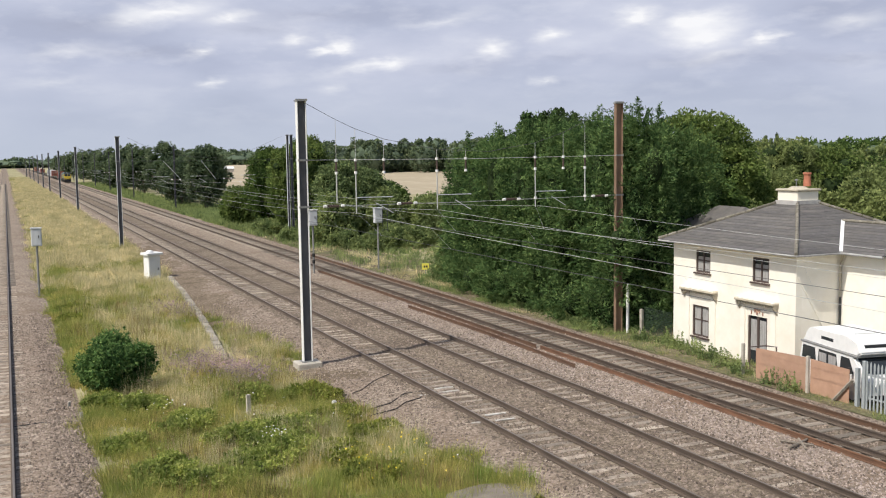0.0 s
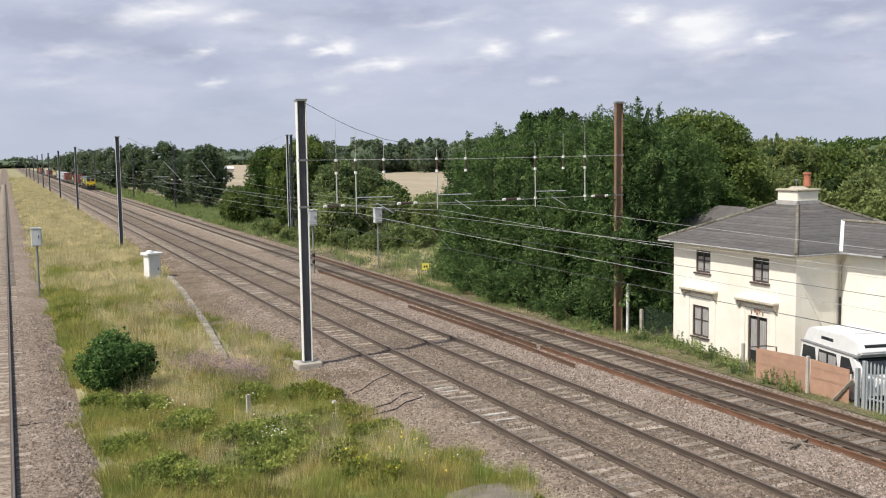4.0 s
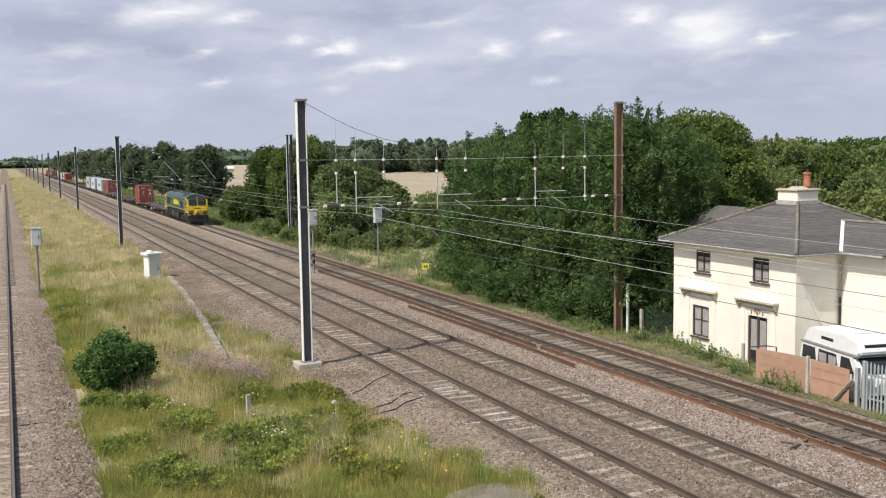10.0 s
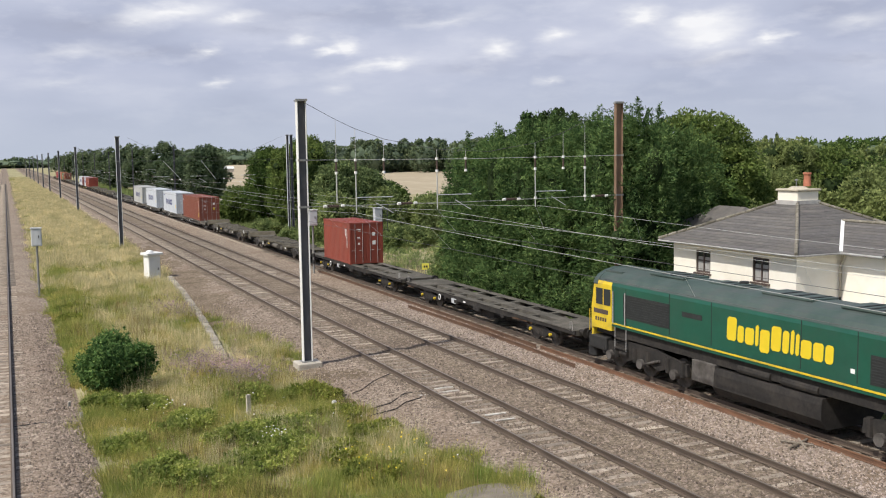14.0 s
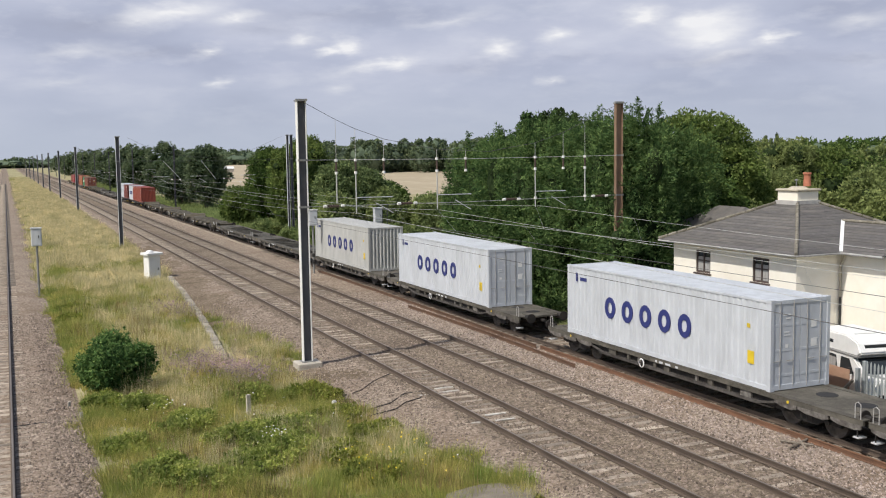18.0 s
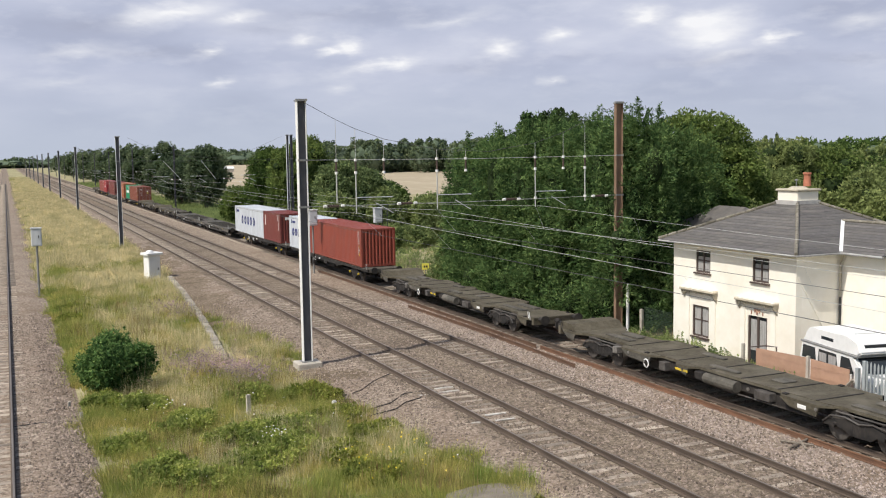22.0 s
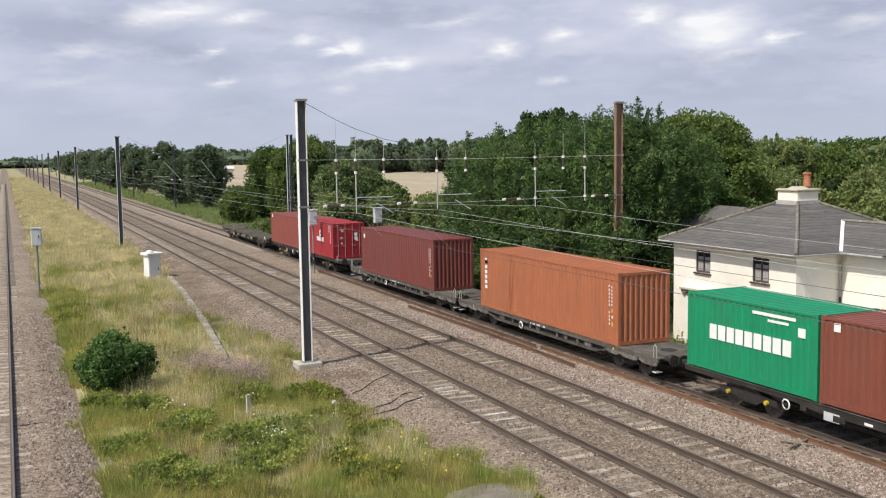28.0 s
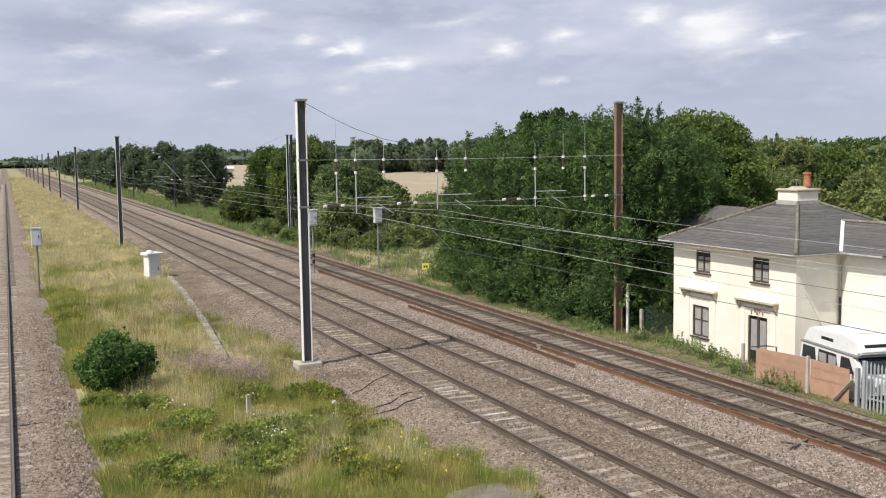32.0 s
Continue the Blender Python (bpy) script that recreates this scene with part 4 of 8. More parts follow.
def wall_with_holes(bm, x0, x1, y0, y1, z0, z1, holes):
    """A wall along y, in one piece, with rectangular openings (y0, y1, z0, z1)."""
    ys = sorted({y0, y1, *[h[0] for h in holes], *[h[1] for h in holes]})
    zs = sorted({z0, z1, *[max(z0, h[2]) for h in holes], *[h[3] for h in holes]})

    def solid_at(i, j):
        if not (0 <= i < len(ys) - 1 and 0 <= j < len(zs) - 1):
            return False
        y, z = (ys[i] + ys[i + 1]) / 2, (zs[j] + zs[j + 1]) / 2
        return not any(h[0] < y < h[1] and h[2] < z < h[3] for h in holes)
    grid = {}

    def v(x, i, j):
        if (x, i, j) not in grid:
            grid[x, i, j] = bm.verts.new((x, ys[i], zs[j]))
        return grid[x, i, j]
    for i in range(len(ys) - 1):
        for j in range(len(zs) - 1):
            if not solid_at(i, j):
                continue
            for x in (x0, x1):
                bm.faces.new((v(x, i, j), v(x, i + 1, j), v(x, i + 1, j + 1), v(x, i, j + 1)))
            for di, dj, a, b in ((-1, 0, (i, j), (i, j + 1)), (1, 0, (i + 1, j), (i + 1, j + 1)), (0, -1, (i, j), (i + 1, j)), (0, 1, (i, j + 1), (i + 1, j + 1))):
                if not solid_at(i + di, j + dj):
                    bm.faces.new((v(x0, *a), v(x0, *b), v(x1, *b), v(x1, *a)))


def slope(bm, quad, thick=0.06):
    vs = [Vector(v) for v in quad]
    n = (vs[1] - vs[0]).cross(vs[2] - vs[0]).normalized()
    if n.z < 0:
        n = -n
    lo = [bm.verts.new(v) for v in vs]
    hi = [bm.verts.new(v + n * thick) for v in vs]
    bm.faces.new(lo)
    bm.faces.new(hi)
    k = len(vs)
    for i in range(k):
        bm.faces.new((lo[i], lo[(i + 1) % k], hi[(i + 1) % k], hi[i]))


def slate_courses(roof, tri, n, per=100.0):
    """Slates in courses over a roof face given as eave left, eave right, top right, top left."""
    a, b, c, d = (Vector(v) for v in tri)
    nrm = (b - a).cross(d - a).normalized()
    if nrm.z < 0:
        nrm = -nrm
    rng = random.Random(int(a.x * 7 + a.y))
    for i in range(n):
        l0, r0 = a.lerp(d, i / n), b.lerp(c, i / n)
        l1, r1 = a.lerp(d, (i + 1.12) / n), b.lerp(c, (i + 1.12) / n)
        bm = bmesh.new()
        m = max(1, round((r0 - l0).length / per))
        for k in range(m):
            u0, u1 = k / m, (k + 0.985) / m
            lift = 0.018 + rng.uniform(-0.004, 0.005)
            q = [l0.lerp(r0, u0) + nrm * lift, l0.lerp(r0, u1) + nrm * lift, l1.lerp(r1, u1) + nrm * 0.006, l1.lerp(r1, u0) + nrm * 0.006]
            top = [bm.verts.new(v) for v in q]
            low = [bm.verts.new(v - nrm * 0.014) for v in q[:2]]
            bm.faces.new(top)
            bm.faces.new((low[0], low[1], top[1], top[0]))
        part("slate_course", bm, M["slate"], roof)


def house():
    t = thing("house", "cream two-storey railway house with a hipped slate roof", "house")
    X0, X1, Y0, Y1, E = 28.1, 35.5, 29.45, 37.2, 4.38
    ups = [(34.61, 35.60, 3.12, 4.11), (30.96, 31.93, 3.09, 4.11)]
    low = [(34.68, 35.80, 0.22, 1.62)]
    door = (31.02, 32.16, -0.40, 1.66)
    bm = bmesh.new()
    wall_with_holes(bm, X0, X0 + 0.3, Y0, Y1, -0.7, E, ups + low + [door])
    w = part("front_wall", bm, M["render_white"], t, "cream painted rendered wall")
    for h in ups + low:
        window(w, X0, *h)
    dd = part_box("door", X0 + 0.10, X0 + 0.15, *door[:2], door[2], door[3], M["glass"], w, "dark glazed double door")
    for a, b in ((door[0], door[0] + 0.08), (door[1] - 0.08, door[1]), ((door[0] + door[1]) / 2 - 0.05, (door[0] + door[1]) / 2 + 0.05)):
        part_box("door_frame", X0 + 0.03, X0 + 0.10, a, b, door[2], door[3], M["frame_dark"], dd)
    for a, b in ((door[0] + 0.09, 31.53), (31.66, door[1] - 0.09)):
        part_box("curtain", X0 + 0.085, X0 + 0.098, a, b, 0.2, 1.5, M["curtain"], dd, "pale net curtain")
    # raised surrounds and bracketed hoods over the ground-floor openings
    for y0, y1, zc in ((34.07, 36.42, 2.28), (30.36, 32.73, 2.26)):
        part_box("surround", X0 - 0.05, X0, y0 + 0.14, y0 + 0.42, -0.4, zc - 0.2, M["render_white"], w)
        part_box("surround", X0 - 0.05, X0, y1 - 0.42, y1 - 0.14, -0.4, zc - 0.2, M["render_white"], w)
        hood = part_box("hood", X0 - 0.30, X0, y0, y1, zc, zc + 0.10, M["stonework"], w, "stone hood on brackets", 0.02)
        part_box("hood_top", X0 - 0.26, X0, y0 + 0.03, y1 - 0.03, zc + 0.10, zc + 0.16, M["render_white"], hood)
        n = 14
        for i in range(n):
            y = y0 + 0.08 + (y1 - y0 - 0.16) * i / (n - 1)
            part_box("dentil", X0 - 0.22, X0, y - 0.04, y + 0.04, zc - 0.11, zc, M["stonework"], hood)
        for y in (y0 + 0.06, y1 - 0.16):
            bm = bmesh.new()
            prism(bm, [(X0, zc - 0.42), (X0, zc - 0.11), (X0 - 0.24, zc - 0.11)], y, y + 0.10)
            part("bracket", bm, M["stonework"], hood)
    bm = bmesh.new()
    for dy, dz, cw, h in ((0, 0, 0.13, 0.26), (0.14, 0.03, 0.09, 0.15), (-0.14, 0.03, 0.09, 0.15), (0.34, -0.06, 0.05, 0.16), (-0.34, -0.06, 0.05, 0.16)):
        prism(bm, [(31.6 + dy - cw / 2, 1.86 + dz), (31.6 + dy - cw * 0.2, 1.86 + dz - h / 2), (31.6 + dy + cw * 0.2, 1.86 + dz - h / 2), (31.6 + dy + cw / 2, 1.86 + dz), (31.6 + dy + cw * 0.3, 1.86 + dz + h / 2), (31.6 + dy - cw * 0.3, 1.86 + dz + h / 2)], X0 - 0.04, X0 + 0.01, axis="x")
    part("carved_crest", bm, M["faded_red"], w, "small weathered reddish carving over the door")
    # side, back and wing walls
    part_box("side_wall", X0 + 0.3, X1, Y0, Y0 + 0.3, -0.7, E, M["render_white"], t, "cream painted rendered wall")
    part_box("side_wall", X0 + 0.3, X1, Y1 - 0.3, Y1, -0.7, E, M["render_white"], t)
    part_box("back_wall", X1 - 0.3, X1, Y0 + 0.3, Y1 - 0.3, -0.7, E, M["render_white"], t)
    part_box("wing_wall", 30.4, 30.7, 27.0, Y0, -0.7, E, M["render_white"], t, "cream painted rendered wall of the side wing")
    part_box("wing_wall", 30.7, X1, 27.0, 27.3, -0.7, E, M["render_white"], t)
    wn = part_box("window", 29.75, 30.10, Y0 - 0.03, Y0 - 0.004, 0.95, 1.30, M["glass"], t, "small dark window")
    part_box("frame", 29.70, 30.15, Y0 - 0.05, Y0 - 0.031, 1.30, 1.36, M["frame_dark"], wn)
    # a cream rod added along the eaves' diagonal shadow edge, and pipes
    bm = bmesh.new()
    rod(bm, (X0 + 0.1, Y0 - 0.03, 3.5), (29.65, Y0 - 0.03, 1.2), 0.03, 6)
    part("waste_pipe", bm, M["render_white"], t, "cream sloping rod along the eaves shadow edge")
    bm = bmesh.new()
    polyline(bm, [(30.25, Y0 - 0.42, E), (30.32, Y0 - 0.08, E - 0.45), (30.32, Y0 - 0.08, 2.6)], 0.045, 8)
    part("downpipe", bm, M["stonework"], t, "pale painted downpipe")
    bm = bmesh.new()
    rod(bm, (30.32, Y0 - 0.08, 2.6), (30.32, Y0 - 0.08, -0.5), 0.045, 8)
    part("downpipe", bm, M["black"], t, "black lower downpipe")
    # eaves, gutters, roof
    o = 0.5
    ex0, ex1, ey0, ey1 = X0 - o, X1 + o, Y0 - o, Y1 + o
    bm = bmesh.new()
    box(bm, ex0 + 0.02, ex1 - 0.02, ey0 + 0.02, ey1 - 0.02, E, E + 0.05)
    part("soffit", bm, M["render_white"], t)
    apex = ((X0 + X1) / 2, (Y0 + Y1) / 2, 6.42)
    r = part_box("roof", ex0, ex1, ey0, ey1, E + 0.05, E + 0.07, M["slate"], t, "grey slate hipped roof with pale hips")
    cz = E + 0.07
    cs = [(ex0, ey0, cz), (ex1, ey0, cz), (ex1, ey1, cz), (ex0, ey1, cz)]
    for i in range(4):
        a, b = cs[i], cs[(i + 1) % 4]
        bm = bmesh.new()
        slope(bm, [a, b, apex], 0.01)
        part("roof_face", bm, M["slate"], r)
        if i in (0, 3):
            slate_courses(r, [a, b, apex, apex], 20)
    for c in cs:
        n = 14
        for i in range(n):
            bm = bmesh.new()
            rod(bm, Vector(c).lerp(Vector(apex), i / n) + Vector((0, 0, 0.05)), Vector(c).lerp(Vector(apex), (i + 0.93) / n) + Vector((0, 0, 0.05)), 0.075, 7)
            part("hip_tile", bm, M["hipstone"], r)
    for a, b in ((cs[3], cs[0]), (cs[0], (29.9, ey0, cz))):
        bm = bmesh.new()
        rod(bm, Vector(a) - Vector((0.0, 0.0, 0.04)), Vector(b) - Vector((0, 0, 0.04)), 0.04, 8)
        part("gutter", bm, M["zinc"], r, "pale grey half-round gutter")
    # wing roof
    wx0, wy0, rx, ry, rz = 29.9, 26.95, 32.26, 31.19, 5.46
    r2 = part_box("roof", wx0, X1, wy0, ey0 - 0.002, E + 0.05, E + 0.07, M["slate"], t, "lower slate roof of the wing")
    bm = bmesh.new()
    slope(bm, [(wx0, wy0, cz), (wx0, ey0, cz), (rx, ry, rz), (rx, wy0, rz)], 0.01)
    part("roof_face", bm, M["slate"], r2)
    slate_courses(r2, [(wx0, wy0, cz), (wx0, ey0, cz), (rx, ry, rz), (rx, wy0, rz)], 11)
    bm = bmesh.new()
    slope(bm, [(rx, wy0, rz), (rx, ry, rz), (34.6, ey0, cz), (34.6, wy0, cz)], 0.01)
    part("roof_face", bm, M["slate"], r2)
    bm = bmesh.new()
    prism(bm, [(wx0 + 0.05, cz), (34.5, cz), (rx, rz - 0.02)], wy0 + 0.1, wy0 + 0.2)
    part("gable", bm, M["render_white"], r2)
    bm = bmesh.new()
    rod(bm, (rx, wy0, rz + 0.03), (rx, ry, rz + 0.03), 0.08, 7)
    part("ridge_tile", bm, M["hipstone"], r2)
    bm = bmesh.new()
    rod(bm, (wx0, wy0, cz - 0.04), (wx0, ey0, cz - 0.04), 0.05, 8)
    part("gutter", bm, M["zinc"], r2, "pale grey half-round gutter")
    bm = bmesh.new()
    va, vb = Vector((wx0 - 0.02, ey0, cz + 0.03)), Vector((rx, ry, rz + 0.03))
    vs = Vector((0.05, -0.05, 0.0))
    slope(bm, [va - vs, va + vs, vb + vs, vb - vs], 0.03)
    part("valley", bm, M["white"], r2, "pale lead-lined valley")
    # chimney
    ax, ay = apex[0], apex[1]
    ch = part_box("chimney", ax - 0.60, ax + 0.60, ay - 0.60, ay + 0.60, 6.0, 6.70, M["render_white"], t, "square white chimney stack with a stone cap", 0.02)
    part_box("flashing", ax - 0.66, ax + 0.66, ay - 0.66, ay + 0.66, 5.98, 6.30, M["lead"], ch)
    part_box("cap", ax - 0.68, ax + 0.68, ay - 0.68, ay + 0.68, 6.70, 6.80, M["stonework"], ch, "", 0.03)
    bm = bmesh.new()
    lathe(bm, ax, ay, [(0.62, 6.80), (0.42, 6.88), (0.25, 6.90)], 4)
    part("flaunching", bm, M["stonework"], ch)
    bm = bmesh.new()
    lathe(bm, ax + 0.42, ay - 0.1, [(0.17, 6.9), (0.15, 7.4), (0.19, 7.42), (0.19, 7.5), (0.13, 7.5)], 12)
    part("chimney_pot", bm, M["terracotta"], ch)
    bm = bmesh.new()
    rod(bm, (ax - 0.1, ay, 6.9), (ax - 0.1, ay, 7.2), 0.02, 6)
    lathe(bm, ax - 0.1, ay, [(0.02, 7.12), (0.08, 7.16), (0.08, 7.19), (0.02, 7.22)], 8)
    part("cowl", bm, M["dullsteel"], ch)
    # rear block whose hip shows behind
    bm = bmesh.new()
    slope(bm, [(32.5, 43.6, cz), (32.5, 37.8, cz), (34.3, 39.6, 5.62), (34.3, 41.6, 5.62)], 0.03)
    slope(bm, [(32.5, 37.8, cz), (36.1, 37.8, cz), (34.3, 39.6, 5.62)], 0.03)
    slope(bm, [(36.1, 43.6, cz), (32.5, 43.6, cz), (34.3, 41.6, 5.62)], 0.03)
    slope(bm, [(36.1, 37.8, cz), (36.1, 43.6, cz), (34.3, 41.6, 5.62), (34.3, 39.6, 5.62)], 0.03)
    part("roof", bm, M["slate"], t, "rear slate roof")
    part_box("back_wall", 32.9, 35.7, 37.21, 43.3, -0.7, cz, M["render_white"], t)


house()


def garden():
    # fibreboard screen on concrete posts
    t = thing("board_fence", "brown board fence panel between concrete posts", "fence")
    for a, b, z0, z1 in ((25.1, 26.9, 0.86, 0.92), (27.02, 29.75, 0.93, 0.82)):
        bm = bmesh.new()
        prism(bm, [(a, -0.42), (b, -0.40), (b, z1), (a, z0)], 26.42, 26.45, axis="x")
        part("panel", bm, M["board"], t)
    for y, h in ((30.4, 1.30), (26.96, 1.42)):
        bm = bmesh.new()
        box(bm, 26.29, 26.41, y - 0.06, y + 0.06, -0.55, -0.4 + h, 0.015)
        part("post", bm, M["concrete"], t, "pale concrete post")
    bm = bmesh.new()
    rod(bm, (26.3, 25.75, -0.4), (26.38, 24.9, 0.55), 0.06, 4)
    part("brace", bm, M["wood"], t, "pale timber prop")
    p = thing("palisade_fence", "grey steel palisade fence with pointed pales", "fence")
    for y in (24.72, 24.42):
        bm = bmesh.new()
        box(bm, 26.36, 26.48, y - 0.06, y + 0.06, -0.55, 1.0 if y > 24.5 else 1.3)
        part("post", bm, M["palisade"], p)
    for z in (0.05, 0.85):
        bm = bmesh.new()
        box(bm, 26.42, 26.47, 20.0, 24.42, z - 0.03, z + 0.03)
        part("rail", bm, M["palisade"], p)
    bm = bmesh.new()
    prism(bm, [(-0.035, -0.35), (0.035, -0.35), (0.035, 1.2), (0.0, 1.32), (-0.035, 1.2)], -0.008, 0.008, axis="x")
    me = done("pale", bm, M["palisade"])
    for i in range(28):
        piece("pale", me, p, pose(26.40, 24.3 - i * 0.155, 0))
    # low gate rail by the door
    g = thing("handrail", "dark metal handrail beside the house door", "handrail")
    bm = bmesh.new()
    polyline(bm, [(27.3, 31.1, -0.4), (27.3, 31.1, 0.55), (27.3, 30.2, 0.75), (27.3, 29.6, 0.8), (27.3, 29.55, -0.4)], 0.03, 6)
    part("rail", bm, M["frame_dark"], g)


garden()


def camper_van():
    t = thing("camper_van", "white high-roof camper van parked beside the house", "van", pose(27.55, 28.65, -0.47, 0, 0, -12))
    # local: x across (0 is the side towards the tracks), -y is the front
    W = 1.8

    def shell(name, profile, x0, x1, mat, label=""):
        bm = bmesh.new()
        prism(bm, profile, x0, x1, axis="x")
        es = [e for e in bm.edges]
        bmesh.ops.bevel(bm, geom=es, offset=0.05, segments=2, affect="EDGES")
        return part(name, bm, mat, t, label)
    body = shell("body", [(0.0, 0.32), (0.0, 1.05), (-0.16, 1.72), (-3.35, 1.72), (-3.95, 1.12), (-4.3, 1.0), (-4.35, 0.32)], 0, W, M["white"])
    shell("high_roof", [(-0.12, 1.72), (-0.42, 2.22), (-0.85, 2.36), (-2.9, 2.40), (-3.5, 2.22), (-3.72, 1.86), (-3.5, 1.72)], 0.06, W - 0.06, M["plainwhite"], "white moulded high roof")
    bm = bmesh.new()
    box(bm, -0.02, W + 0.02, -3.6, -0.1, 1.69, 1.755, 0.01)
    part("gutter_strip", bm, M["dullsteel"], body)
    for a, b, z0, z1, lab in ((-1.12, -0.22, 1.12, 1.60, "dark side window"), (-2.45, -1.25, 1.12, 1.60, "curtained side window"), (-3.42, -2.62, 1.10, 1.60, "cab side window")):
        bm = bmesh.new()
        prism(bm, [(a, z0), (b, z0), (b - 0.06, z1), (a + (0.25 if a < -3 else 0.06), z1)], -0.012, 0.02, axis="x")
        wdw = part("window", bm, M["glass"], body, lab)
        if a == -2.45:
            for p, q in ((-2.38, -1.92), (-1.80, -1.33)):
                bm = bmesh.new()
                box(bm, -0.016, -0.0125, p, q, 1.17, 1.50)
                part("curtain", bm, M["curtain"], wdw)
    bm = bmesh.new()
    prism(bm, [(-3.40, 1.66), (-3.93, 1.16), (-3.95, 1.18), (-3.42, 1.70)], 0.15, W - 0.15, axis="x")
    part("windscreen", bm, M["glass"], body)
    bm = bmesh.new()
    box(bm, 0.05, 0.075, -2.1, -1.35, 1.98, 2.10, 0.01)
    part("roof_window", bm, M["glass"], t)
    bm = bmesh.new()
    box(bm, 0.35, 1.3, -2.9, -2.1, 2.39, 2.45, 0.02)
    part("roof_vent", bm, M["plainwhite"], t)
    bm = bmesh.new()
    box(bm, 0.3, W - 0.3, -3.62, -3.52, 2.02, 2.14, 0.01)
    part("roof_window", bm, M["glass"], t)
    for y in (-0.85, -3.35):
        for x in (0.0, W - 0.2):
            bm = bmesh.new()
            rod(bm, (x + 0.01, y, 0.32), (x + 0.19, y, 0.32), 0.32, 18)
            w = part("wheel", bm, M["black"], t)
            bm = bmesh.new()
            rod(bm, (x - 0.005, y, 0.32), (x + 0.205, y, 0.32), 0.17, 14)
            part("rim", bm, M["galv"], w)
    for x in (0.2, W - 0.4):
        bm = bmesh.new()
        rod(bm, (x + 0.1, -4.30, 0.8), (x + 0.1, -4.37, 0.8), 0.1, 12)
        part("headlight", bm, M["porcelain"], t)
    bm = bmesh.new()
    box(bm, -0.03, W + 0.03, -4.42, -4.30, 0.35, 0.52, 0.02)
    part("bumper", bm, M["black"], t)
    bm = bmesh.new()
    rod(bm, (-0.02, -3.4, 1.15), (-0.16, -3.45, 1.2), 0.015, 6)
    box(bm, -0.24, -0.10, -3.50, -3.44, 1.12, 1.36, 0.015)
    part("wing_mirror", bm, M["black"], t)


camper_van()


def mesh_fence():
    t = thing("mesh_fence", "dark green wire mesh fence beside the house", "fence")
    for i in range(34):
        y = 37.4 + i * 0.065
        bm = bmesh.new()
        rod(bm, (28.15, y, -0.5), (28.15, y, 1.0), 0.006, 4)
        part("wire", bm, M["meshgreen"], t)
    for i in range(18):
        z = -0.4 + i * 0.08
        bm = bmesh.new()
        rod(bm, (28.15, 37.4, z), (28.15, 39.6, z), 0.006, 4)
        part("wire", bm, M["meshgreen"], t)


mesh_fence()
track_litter()


def far_landmarks():
    t = thing("barn", "distant low white barn beyond the field", "building", pose(143.2, 700, -0.6))
    part_box("wall", -4.5, 4.5, -3, 3, 0, 2.2, M["concrete"], t)
    bm = bmesh.new()
    prism(bm, [(-3.2, 2.2), (3.2, 2.2), (0, 3.8)], -4.7, 4.7, axis="x")
    part("roof", bm, M["white"], t)


far_landmarks()
# ---------------- trees and plants ----------------


def leaves(centres, normals, size, rng, droop=0.0, slim=0.55, jitter=0.42, along=None):
    """Small three-sided leaves lying roughly across the given normals, pointing along a direction if one is given."""
    n = len(centres)
    d = normals + rng.normal(0, jitter, (n, 3))
    d /= np.linalg.norm(d, axis=1, keepdims=True)
    u = np.cross(d, rng.normal(0, 1, (n, 3))) if along is None else along + rng.normal(0, 0.38, (n, 3))
    u /= np.linalg.norm(u, axis=1, keepdims=True)
    v = np.cross(d, u)
    v /= np.linalg.norm(v, axis=1, keepdims=True) + 1e-6
    s = size * rng.uniform(0.6, 1.4, (n, 1))
    a, b = u * s, v * s * slim
    sag = np.array([0, 0, -droop]) * s
    pts = np.stack([centres - a * 0.8 - b, centres - a * 0.8 + b, centres + a + sag], 1)
    return pts.reshape(-1, 3), np.arange(n * 3).reshape(-1, 3)


